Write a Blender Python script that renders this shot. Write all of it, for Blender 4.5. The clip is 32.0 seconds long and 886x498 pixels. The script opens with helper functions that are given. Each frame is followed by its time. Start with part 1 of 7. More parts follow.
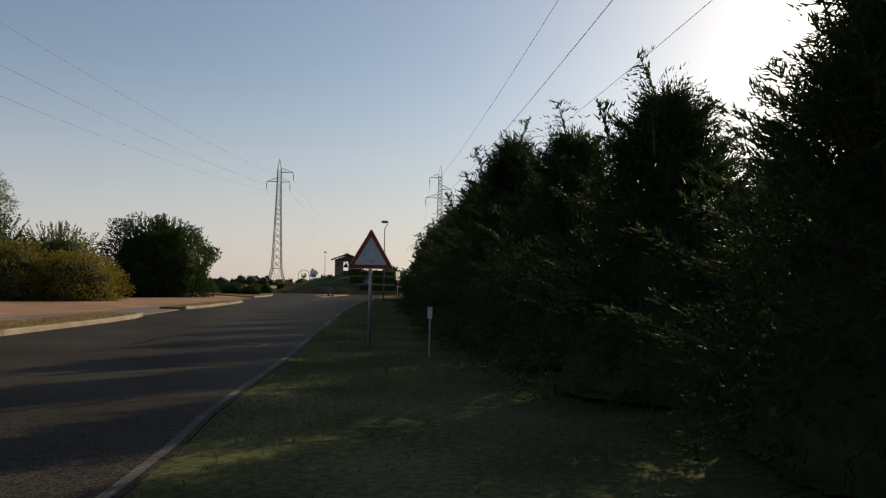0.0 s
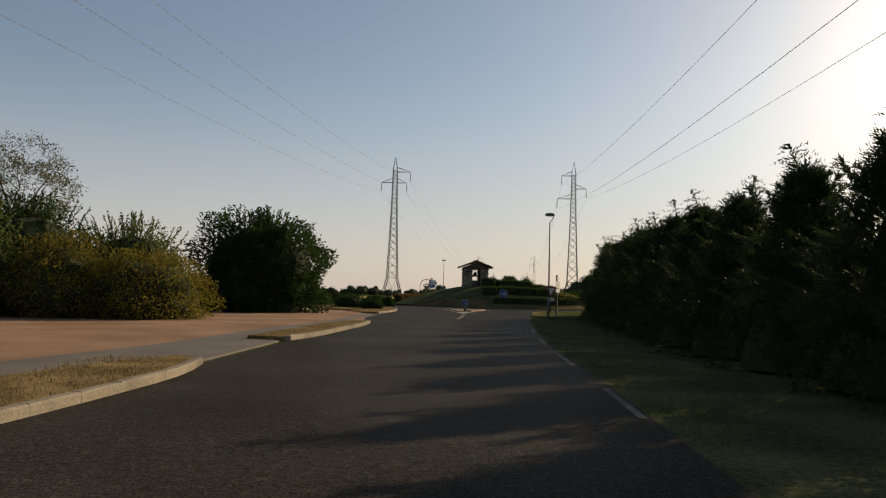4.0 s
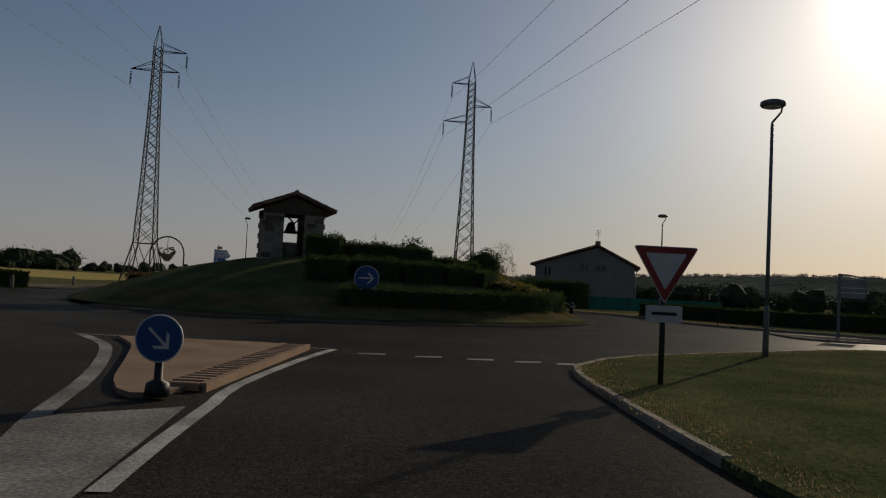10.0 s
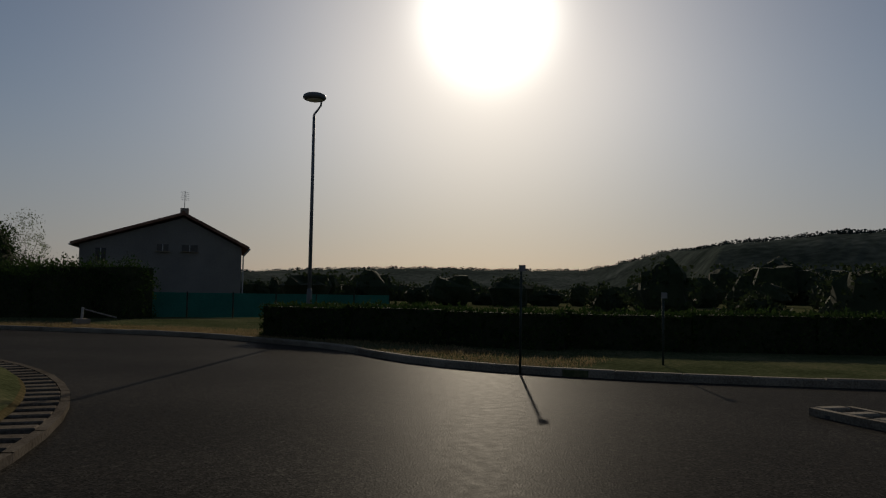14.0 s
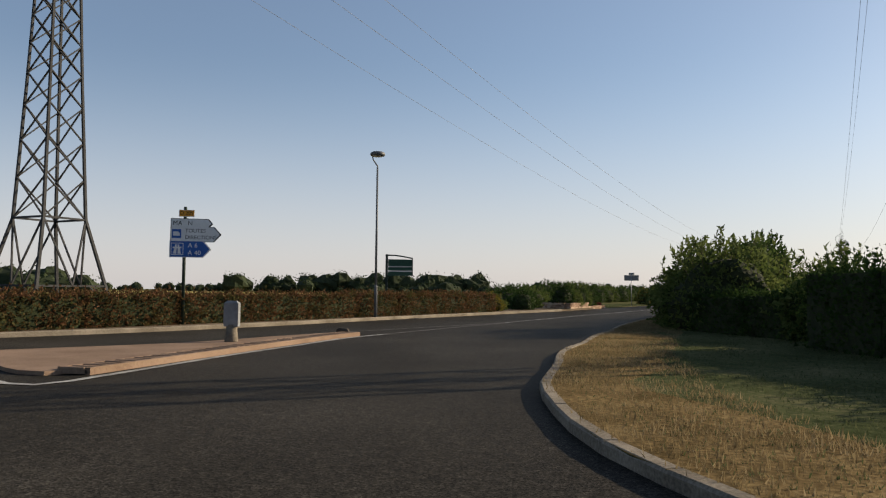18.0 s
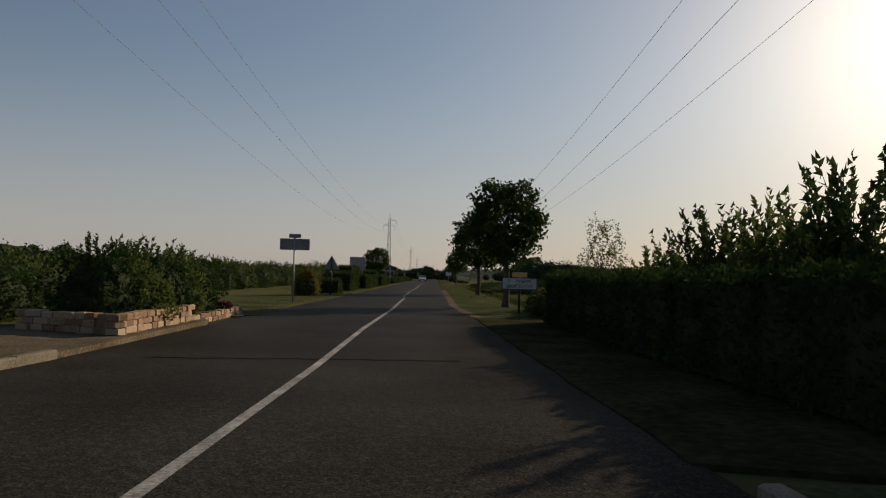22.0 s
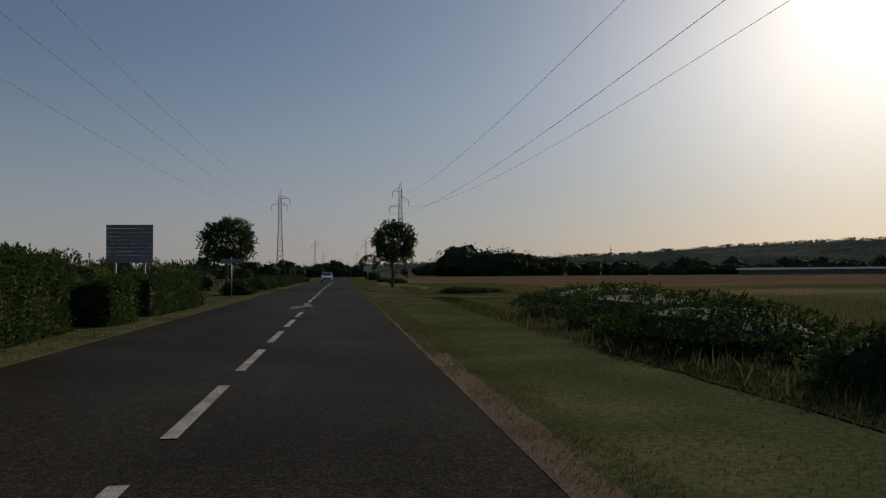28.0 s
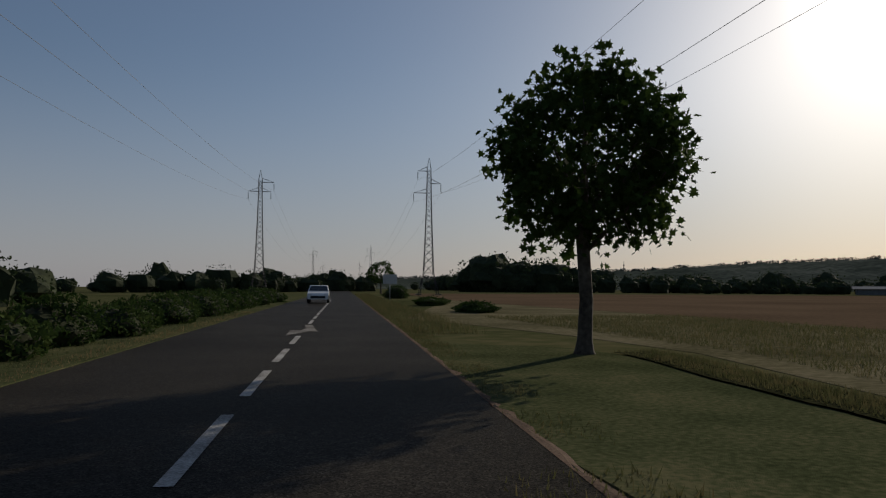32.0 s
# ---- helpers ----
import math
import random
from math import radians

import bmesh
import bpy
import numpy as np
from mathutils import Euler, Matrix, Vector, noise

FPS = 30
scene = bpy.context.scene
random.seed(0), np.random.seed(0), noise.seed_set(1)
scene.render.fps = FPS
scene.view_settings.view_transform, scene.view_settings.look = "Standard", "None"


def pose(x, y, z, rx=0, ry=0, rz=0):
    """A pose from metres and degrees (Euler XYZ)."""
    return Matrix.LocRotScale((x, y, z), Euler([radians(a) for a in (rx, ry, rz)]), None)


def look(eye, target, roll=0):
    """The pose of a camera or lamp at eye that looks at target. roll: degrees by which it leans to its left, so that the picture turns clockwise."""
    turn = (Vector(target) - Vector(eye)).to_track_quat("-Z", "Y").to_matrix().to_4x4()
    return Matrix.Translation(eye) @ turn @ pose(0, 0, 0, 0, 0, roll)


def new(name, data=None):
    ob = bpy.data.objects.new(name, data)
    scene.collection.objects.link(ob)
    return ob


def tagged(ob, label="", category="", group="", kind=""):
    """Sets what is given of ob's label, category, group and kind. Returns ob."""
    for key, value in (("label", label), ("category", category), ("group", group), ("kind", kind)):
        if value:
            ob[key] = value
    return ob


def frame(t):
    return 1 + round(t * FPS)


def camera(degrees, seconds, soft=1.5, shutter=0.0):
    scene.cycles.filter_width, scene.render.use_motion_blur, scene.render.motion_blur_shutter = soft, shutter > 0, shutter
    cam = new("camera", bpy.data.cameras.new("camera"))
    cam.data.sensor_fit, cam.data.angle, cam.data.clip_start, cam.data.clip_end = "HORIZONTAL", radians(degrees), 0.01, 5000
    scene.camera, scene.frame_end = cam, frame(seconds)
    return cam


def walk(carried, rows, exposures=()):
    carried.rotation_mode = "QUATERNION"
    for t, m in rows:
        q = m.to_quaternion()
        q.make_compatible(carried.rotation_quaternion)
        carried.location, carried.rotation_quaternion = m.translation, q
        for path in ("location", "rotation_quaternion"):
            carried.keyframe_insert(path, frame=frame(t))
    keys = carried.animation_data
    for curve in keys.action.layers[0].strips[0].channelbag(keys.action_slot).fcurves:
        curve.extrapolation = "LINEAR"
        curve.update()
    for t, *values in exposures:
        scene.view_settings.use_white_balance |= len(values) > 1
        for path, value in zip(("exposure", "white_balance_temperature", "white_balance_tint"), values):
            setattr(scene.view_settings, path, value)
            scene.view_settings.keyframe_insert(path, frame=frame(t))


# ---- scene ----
from math import sin, cos, pi, hypot, atan2

# ---------------------------------------------------------------- camera
cam = camera(60.67, 32.0, 1.2)
PATH = [
    (0, (9.876, -117.493, 1.370), (9.674, -115.506, 1.465), 1.09),
    (0.5, (9.537, -116.762, 1.370), (9.239, -114.787, 1.475), 1.44),
    (1, (9.074, -115.757, 1.363), (8.603, -113.816, 1.475), 2.23),
    (1.5, (8.392, -114.453, 1.379), (7.806, -112.544, 1.483), 2.41),
    (2, (7.451, -112.836, 1.397), (6.726, -110.974, 1.492), 2.10),
    (2.5, (6.432, -110.903, 1.426), (5.693, -109.046, 1.515), 1.33),
    (3, (5.322, -108.619, 1.479), (4.617, -106.750, 1.584), 1.12),
    (3.5, (4.240, -105.786, 1.410), (3.638, -103.882, 1.524), 1.79),
    (4, (3.436, -102.905, 1.417), (2.964, -100.965, 1.535), 1.53),
    (4.5, (2.662, -99.585, 1.390), (2.281, -97.626, 1.515), 1.64),
    (6.5, (-0.852, -81.806, 1.389), (-1.101, -79.825, 1.504), 2.14),
    (7, (-1.737, -77.279, 1.355), (-1.960, -75.294, 1.459), 2.62),
    (7.5, (-2.600, -72.948, 1.286), (-2.779, -70.958, 1.382), 3.34),
    (8, (-3.269, -68.395, 1.333), (-3.419, -66.403, 1.437), 2.84),
    (8.5, (-3.994, -63.662, 1.351), (-4.125, -61.669, 1.452), 2.52),
    (9, (-4.733, -59.128, 1.339), (-4.847, -57.134, 1.444), 2.35),
    (9.5, (-5.399, -54.751, 1.402), (-5.491, -52.755, 1.501), 2.68),
    (10, (-6.019, -50.594, 1.481), (-6.058, -48.596, 1.574), 2.89),
    (10.5, (-6.275, -46.294, 1.481), (-6.257, -44.297, 1.584), 3.03),
    (11, (-6.315, -42.432, 1.401), (-6.185, -40.439, 1.513), 3.27),
    (11.5, (-6.026, -38.681, 1.402), (-5.709, -36.710, 1.526), 3.18),
    (12, (-5.144, -35.073, 1.386), (-4.532, -33.173, 1.517), 2.42),
    (12.5, (-3.793, -31.801, 1.427), (-2.922, -30.004, 1.553), 1.25),
    (13, (-2.207, -28.582, 1.352), (-1.209, -26.852, 1.473), 0.78),
    (13.5, (-0.797, -25.354, 1.239), (0.201, -23.626, 1.362), 0.84),
    (15.5, (2.047, -11.762, 1.468), (2.275, -9.775, 1.512), -0.11),
    (16, (1.157, -8.228, 1.404), (0.986, -6.236, 1.436), -1.29),
    (16.5, (-0.176, -4.962, 1.400), (-0.710, -3.036, 1.484), -1.10),
    (17, (-1.767, -2.012, 1.389), (-2.631, -0.211, 1.493), -0.39),
    (17.5, (-3.972, 0.724, 1.387), (-5.052, 2.405, 1.477), 0.12),
    (18, (-6.560, 3.676, 1.326), (-7.709, 5.310, 1.435), 0.57),
    (18.5, (-9.737, 7.119, 1.382), (-10.864, 8.768, 1.495), 1.34),
    (19, (-12.794, 11.007, 1.381), (-13.870, 12.688, 1.507), 1.74),
    (19.5, (-15.710, 15.240, 1.395), (-16.579, 17.037, 1.527), 2.03),
    (20, (-17.611, 19.909, 1.386), (-18.233, 21.806, 1.508), 1.91),
    (20.5, (-19.091, 24.481, 1.386), (-19.517, 26.433, 1.480), 1.58),
    (21, (-20.170, 29.329, 1.391), (-20.497, 31.300, 1.467), 1.61),
    (21.5, (-21.140, 34.142, 1.386), (-21.434, 36.119, 1.459), 1.85),
    (22, (-22.105, 39.238, 1.389), (-22.359, 41.220, 1.462), 1.60),
    (22.5, (-23.010, 44.657, 1.389), (-23.236, 46.643, 1.459), 1.69),
    (23, (-23.915, 50.355, 1.389), (-24.102, 52.345, 1.461), 2.06),
    (23.5, (-24.822, 56.408, 1.385), (-24.976, 58.401, 1.465), 1.14),
    (24, (-25.731, 62.351, 1.376), (-25.846, 64.347, 1.455), 1.53),
    (24.5, (-26.549, 68.404, 1.371), (-26.639, 70.401, 1.430), 1.47),
    (25, (-27.540, 74.555, 1.381), (-27.608, 76.553, 1.431), 0.51),
    (25.5, (-28.414, 80.612, 1.342), (-28.451, 82.611, 1.395), 0.82),
    (26, (-29.352, 86.680, 1.345), (-29.362, 88.679, 1.403), -0.48),
    (26.5, (-30.131, 92.803, 1.386), (-30.129, 94.802, 1.446), -0.96),
    (28.5, (-33.940, 119.926, 1.356), (-33.955, 121.925, 1.420), -0.32),
    (29, (-34.974, 127.092, 1.402), (-35.002, 129.090, 1.477), -0.46),
    (29.5, (-35.987, 133.895, 1.393), (-36.014, 135.893, 1.478), 0.35),
    (30, (-37.036, 140.609, 1.420), (-37.061, 142.607, 1.510), 0.31),
    (30.5, (-38.034, 147.479, 1.395), (-38.063, 149.477, 1.490), 0.57),
    (31, (-39.063, 154.775, 1.411), (-39.080, 156.772, 1.505), 0.40),
    (31.5, (-40.067, 161.991, 1.372), (-40.085, 163.988, 1.467), 0.50),
    (32, (-41.140, 169.203, 1.406), (-41.154, 171.201, 1.506), 0.32),]
walk(cam, [(t, look(eye, aim, roll)) for t, eye, aim, roll in PATH], [(t, e, k, 10) for t, e, k in ((0, 0.3, 7500), (1, 0.15, 7550), (2, 0.62, 7850), (3, 0.6, 8050), (4, 0.25, 7850), (7, -0.2, 7350), (8, -0.35, 7100), (9, -0.7, 6900), (10, -0.85, 6800), (11, -0.9, 6600), (12, -1.2, 6650), (13, -1.2, 6650), (15.5, -1.2, 6650), (16, -0.95, 6330), (17, 0, 6600), (18, 0.55, 6950), (19, 0.47, 7350), (20, 0.4, 7750), (21, 0, 7500), (22, -0.3, 7300), (23, -0.55, 7000), (24, -0.65, 6700), (25, -0.1, 6800), (26, -0.5, 6600), (29, -0.78, 6600), (30, -0.82, 6500), (31, -0.8, 6450), (32, -0.7, 6400))])

# ---------------------------------------------------------------- light
SUN_AZ, SUN_EL = 31.5, 20.5        # degrees, clockwise from +y; above the horizon
SUN_DIR = Vector((sin(radians(SUN_AZ)) * cos(radians(SUN_EL)), cos(radians(SUN_AZ)) * cos(radians(SUN_EL)), sin(radians(SUN_EL))))
world = bpy.data.worlds.new("sky")
scene.world = world
world.use_nodes = True
wn = world.node_tree.nodes
wl = world.node_tree.links
bg = wn["Background"]
sky = wn.new("ShaderNodeTexSky")
sky.sky_type = "NISHITA"
sky.sun_disc = False
sky.sun_elevation = radians(SUN_EL)
sky.sun_rotation = radians(SUN_AZ)
sky.air_density, sky.dust_density, sky.ozone_density = 1.0, 1.05, 3.0
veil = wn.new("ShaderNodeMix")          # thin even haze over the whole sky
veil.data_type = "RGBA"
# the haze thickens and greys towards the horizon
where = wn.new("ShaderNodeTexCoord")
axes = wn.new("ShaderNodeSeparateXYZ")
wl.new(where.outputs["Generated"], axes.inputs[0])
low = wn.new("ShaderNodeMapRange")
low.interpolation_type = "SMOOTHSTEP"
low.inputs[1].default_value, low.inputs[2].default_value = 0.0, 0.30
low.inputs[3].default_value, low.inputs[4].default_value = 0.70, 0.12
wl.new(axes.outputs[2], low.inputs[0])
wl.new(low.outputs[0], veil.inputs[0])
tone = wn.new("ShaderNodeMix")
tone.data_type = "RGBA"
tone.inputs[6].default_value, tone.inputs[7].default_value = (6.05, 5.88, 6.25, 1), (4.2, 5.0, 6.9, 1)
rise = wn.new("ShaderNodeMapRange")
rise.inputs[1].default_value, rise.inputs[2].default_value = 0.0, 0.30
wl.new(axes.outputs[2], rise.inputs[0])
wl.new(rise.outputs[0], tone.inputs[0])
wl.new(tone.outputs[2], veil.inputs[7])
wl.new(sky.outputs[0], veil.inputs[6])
# bright aureole that hazy air draws round the sun
aim = wn.new("ShaderNodeVectorMath")
aim.operation = "DOT_PRODUCT"
wl.new(where.outputs["Generated"], aim.inputs[0])
aim.inputs[1].default_value = SUN_DIR
glow = veil.outputs[2]
for power, amount in ((520.0, (60, 58, 53, 1)), (46.0, (2.6, 2.4, 2.0, 1))):
    lobe = wn.new("ShaderNodeMath")
    lobe.operation = "POWER"
    clip = wn.new("ShaderNodeMath")
    clip.operation = "MAXIMUM"
    clip.inputs[1].default_value = 0.0
    wl.new(aim.outputs["Value"], clip.inputs[0])
    wl.new(clip.outputs[0], lobe.inputs[0])
    lobe.inputs[1].default_value = power
    add = wn.new("ShaderNodeMix")
    add.data_type, add.blend_type, add.clamp_factor = "RGBA", "ADD", False
    add.inputs[7].default_value = amount
    wl.new(lobe.outputs[0], add.inputs[0])
    wl.new(glow, add.inputs[6])
    glow = add.outputs[2]
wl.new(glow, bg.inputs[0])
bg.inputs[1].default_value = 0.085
sun = new("sun", bpy.data.lights.new("sun", "SUN"))
sun.data.energy, sun.data.angle, sun.data.color = 5.0, radians(0.6), (1.0, 0.87, 0.68)
sun.matrix_world = look(SUN_DIR * 200, (0, 0, 0))

# ---------------------------------------------------------------- materials
MATS = {}


def nodes_of(name):
    m = bpy.data.materials.new(name)
    m.use_nodes = True
    MATS[name] = m
    return m, m.node_tree.nodes, m.node_tree.links


def ramp_of(n, stops):
    r = n.new("ShaderNodeValToRGB")
    e = r.color_ramp.elements
    while len(e) < len(stops):
        e.new(0.5)
    for k, (p, c) in enumerate(stops):
        e[k].position, e[k].color = p, (*c, 1)
    return r


def surface(name, colours, fine=20.0, coarse=0.6, rough=0.8, bump=0.15, bump_scale=None, metal=0.0, spread=0.5, detail=6.0, island=0.0, random=0.0, spec=0.2):
    """Two scales of noise between the given colours, with fine relief."""
    m, n, l = nodes_of(name)
    b = n["Principled BSDF"]
    geo = n.new("ShaderNodeNewGeometry")
    a, c = n.new("ShaderNodeTexNoise"), n.new("ShaderNodeTexNoise")
    for tex, s, d in ((a, fine, detail), (c, coarse, 4.0)):
        tex.inputs["Scale"].default_value, tex.inputs["Detail"].default_value = s, d
        l.new(geo.outputs["Position"], tex.inputs["Vector"])
    mix = n.new("ShaderNodeMath")
    mix.operation = "MULTIPLY_ADD"
    l.new(a.outputs["Fac"], mix.inputs[0])
    mix.inputs[1].default_value = spread
    half = n.new("ShaderNodeMath")
    half.operation = "MULTIPLY_ADD"
    l.new(c.outputs["Fac"], half.inputs[0])
    half.inputs[1].default_value, half.inputs[2].default_value = 1.0 - spread, 0.0
    l.new(half.outputs[0], mix.inputs[2])
    value = mix.outputs[0]
    if island or random:
        extra = n.new("ShaderNodeMath")
        extra.operation = "MULTIPLY_ADD"
        if island:
            l.new(geo.outputs["Random Per Island"], extra.inputs[0])
        else:
            info = n.new("ShaderNodeObjectInfo")
            l.new(info.outputs["Random"], extra.inputs[0])
        extra.inputs[1].default_value = island or random
        shift = n.new("ShaderNodeMath")
        shift.operation = "SUBTRACT"
        l.new(value, shift.inputs[0])
        shift.inputs[1].default_value = (island or random) / 2
        l.new(shift.outputs[0], extra.inputs[2])
        value = extra.outputs[0]
    k = len(colours)
    r = ramp_of(n, [(0.36 + 0.28 * i / max(1, k - 1), c) for i, c in enumerate(colours)])
    l.new(value, r.inputs[0])
    l.new(r.outputs[0], b.inputs["Base Color"])
    b.inputs["Roughness"].default_value, b.inputs["Metallic"].default_value = rough, metal
    b.inputs["Specular IOR Level"].default_value = spec
    if bump:
        bp = n.new("ShaderNodeBump")
        bp.inputs["Strength"].default_value, bp.inputs["Distance"].default_value = bump, 0.02
        bt = a
        if bump_scale:
            bt = n.new("ShaderNodeTexNoise")
            bt.inputs["Scale"].default_value, bt.inputs["Detail"].default_value = bump_scale, 3.0
            l.new(geo.outputs["Position"], bt.inputs["Vector"])
        l.new(bt.outputs["Fac"], bp.inputs["Height"])
        l.new(bp.outputs[0], b.inputs["Normal"])
    return m


def leafy(name, colours, through_light=0.35, rough=0.5):
    """Leaf: a glossy face and light that shines through."""
    m, n, l = nodes_of(name)
    b, out = n["Principled BSDF"], n["Material Output"]
    geo = n.new("ShaderNodeNewGeometry")
    k = len(colours)
    r = ramp_of(n, [(i / max(1, k - 1), c) for i, c in enumerate(colours)])
    clump = n.new("ShaderNodeTexNoise")
    clump.inputs["Scale"].default_value, clump.inputs["Detail"].default_value = 2.2, 3.0
    l.new(geo.outputs["Position"], clump.inputs["Vector"])
    spread = n.new("ShaderNodeMapRange")
    spread.inputs[1].default_value, spread.inputs[2].default_value = 0.32, 0.68
    spread.inputs[3].default_value, spread.inputs[4].default_value = 0.0, 0.6
    l.new(clump.outputs["Fac"], spread.inputs[0])
    both = n.new("ShaderNodeMath")
    both.operation = "MULTIPLY_ADD"
    l.new(geo.outputs["Random Per Island"], both.inputs[0])
    both.inputs[1].default_value = 0.4
    l.new(spread.outputs[0], both.inputs[2])
    l.new(both.outputs[0], r.inputs[0])
    l.new(r.outputs[0], b.inputs["Base Color"])
    b.inputs["Roughness"].default_value = rough
    b.inputs["Specular IOR Level"].default_value = 0.012
    tr = n.new("ShaderNodeBsdfTranslucent")
    l.new(r.outputs[0], tr.inputs[0])
    mx = n.new("ShaderNodeMixShader")
    mx.inputs[0].default_value = through_light
    l.new(b.outputs[0], mx.inputs[1])
    l.new(tr.outputs[0], mx.inputs[2])
    l.new(mx.outputs[0], out.inputs[0])
    return m


def asphalt(name, dark, light):
    """Worn tarmac: stones, patches, long stains."""
    m, n, l = nodes_of(name)
    b = n["Principled BSDF"]
    geo = n.new("ShaderNodeNewGeometry")
    v, c, big = n.new("ShaderNodeTexVoronoi"), n.new("ShaderNodeTexNoise"), n.new("ShaderNodeTexNoise")
    v.inputs["Scale"].default_value = 64
    c.inputs["Scale"].default_value, c.inputs["Detail"].default_value = 9, 6
    big.inputs["Scale"].default_value, big.inputs["Detail"].default_value = 0.35, 4
    for t in (v, c, big):
        l.new(geo.outputs["Position"], t.inputs["Vector"])
    r = ramp_of(n, [(0.22, dark), (0.58, light), (0.88, tuple(min(1, x * 2.4) for x in light))])
    bw = n.new("ShaderNodeRGBToBW")
    l.new(v.outputs["Color"], bw.inputs[0])
    m1 = n.new("ShaderNodeMath")
    m1.operation = "MULTIPLY_ADD"
    l.new(bw.outputs[0], m1.inputs[0])
    m1.inputs[1].default_value = 0.62
    m2 = n.new("ShaderNodeMath")
    m2.operation = "MULTIPLY_ADD"
    l.new(big.outputs["Fac"], m2.inputs[0])
    m2.inputs[1].default_value, m2.inputs[2].default_value = 0.45, -0.315
    m3 = n.new("ShaderNodeMath")
    m3.operation = "MULTIPLY_ADD"
    l.new(c.outputs["Fac"], m3.inputs[0])
    m3.inputs[1].default_value = 0.5
    l.new(m2.outputs[0], m3.inputs[2])
    l.new(m3.outputs[0], m1.inputs[2])
    l.new(m1.outputs[0], r.inputs[0])
    l.new(r.outputs[0], b.inputs["Base Color"])
    rr = n.new("ShaderNodeMapRange")
    rr.inputs[3].default_value, rr.inputs[4].default_value = 0.36, 0.56
    l.new(c.outputs["Fac"], rr.inputs[0])
    l.new(rr.outputs[0], b.inputs["Roughness"])
    b.inputs["Specular IOR Level"].default_value = 0.002
    bp = n.new("ShaderNodeBump")
    bp.inputs["Strength"].default_value, bp.inputs["Distance"].default_value = 0.22, 0.008
    l.new(v.outputs["Distance"], bp.inputs["Height"])
    l.new(bp.outputs[0], b.inputs["Normal"])
    return m


M_ROAD = asphalt("asphalt", (0.0142, 0.0129, 0.0110), (0.0385, 0.0347, 0.0292))
M_SEAM = surface("tar_seam", [(0.006, 0.006, 0.006), (0.014, 0.013, 0.012)], 20, 2, 0.9, 0.1, spec=0.0)
M_PATH = surface("path_asphalt", [(0.10, 0.089, 0.081), (0.158, 0.14, 0.128)], 30, 0.5, 0.9, 0.2, spec=0.04)
M_ISLAND = surface("dark_island_asphalt", [(0.055, 0.05, 0.046), (0.10, 0.092, 0.086)], 30, 0.5, 0.95, 0.3, spec=0.0)
M_RED = surface("red_gravel", [(0.145, 0.087, 0.057), (0.225, 0.138, 0.092), (0.305, 0.198, 0.138)], 25, 0.35, 0.95, 0.4, spec=0.04)
M_BORDER = surface("dry_brown_border", [(0.046, 0.042, 0.019), (0.082, 0.066, 0.033), (0.135, 0.102, 0.054)], 18, 0.8, 0.95, 0.4, bump_scale=50, spec=0.0)
M_REDCONC = surface("red_concrete", [(0.155, 0.104, 0.073), (0.265, 0.185, 0.134)], 40, 0.9, 0.9, 0.2, spec=0.04)
M_KERB = surface("kerb_concrete", [(0.12, 0.10, 0.076), (0.27, 0.232, 0.182)], 35, 1.2, 0.9, 0.25, random=0.1, spec=0.04)
# darker concrete tone for the ring kerb
M_KERBDARK = surface("dark_kerb_concrete", [(0.075, 0.063, 0.05), (0.165, 0.142, 0.115)], 35, 1.2, 0.95, 0.25, random=0.1, spec=0.0)
M_GRIT = surface("gritty_edge", [(0.044, 0.027, 0.019), (0.085, 0.053, 0.037), (0.135, 0.090, 0.064)], 30, 0.8, 0.95, 0.4, spec=0.04)
# weedy soil tones darkened to hold the shade of hedge and ditch
M_DITCHSHADE = surface("ditch_bank", [(0.020, 0.022, 0.011), (0.036, 0.037, 0.018), (0.060, 0.056, 0.029)], 7, 0.8, 0.95, 0.6, bump_scale=20, spec=0.0)
M_TRACK = surface("stony_track", [(0.042, 0.033, 0.025), (0.088, 0.066, 0.050), (0.16, 0.125, 0.096)], 9, 0.7, 0.95, 0.6, bump_scale=14, spec=0.0)
# dark brown tone of the kerb channel, also on soil, grate frame and rubble
M_SLOT = surface("dark_slot", [(0.035, 0.028, 0.022), (0.075, 0.06, 0.045)], 30, 2, 0.95, 0.2)
M_PAINT = surface("road_paint", [(0.11, 0.105, 0.097), (0.27, 0.262, 0.248), (0.43, 0.42, 0.40)], 45, 1.5, 0.8, 0.3)
M_PAINTFAINT = surface("faint_road_paint", [(0.05, 0.045, 0.042), (0.10, 0.094, 0.088), (0.19, 0.18, 0.17)], 22, 1.0, 0.9, 0.3)
M_PAINTGHOST = surface("nearly_worn_off_paint", [(0.028, 0.025, 0.022), (0.052, 0.047, 0.043), (0.11, 0.104, 0.098)], 22, 1.0, 0.9, 0.3)
M_PAINTDIM = surface("dim_road_paint", [(0.06, 0.056, 0.052), (0.14, 0.133, 0.125), (0.26, 0.25, 0.24)], 24, 1.0, 0.9, 0.3)
M_PAINTWORN = surface("worn_road_paint", [(0.10, 0.095, 0.09), (0.24, 0.23, 0.22), (0.42, 0.41, 0.39)], 26, 1.2, 0.85, 0.3)
M_LAND = surface("meadow_land", [(0.046, 0.053, 0.023), (0.076, 0.079, 0.036), (0.115, 0.105, 0.054)], 1.2, 0.03, 0.95, 0.2, bump_scale=9, spec=0.0)
M_GRASS = surface("lawn", [(0.036, 0.045, 0.020), (0.068, 0.076, 0.036), (0.122, 0.114, 0.060)], 14, 0.5, 0.95, 0.35, bump_scale=60, spec=0.0)
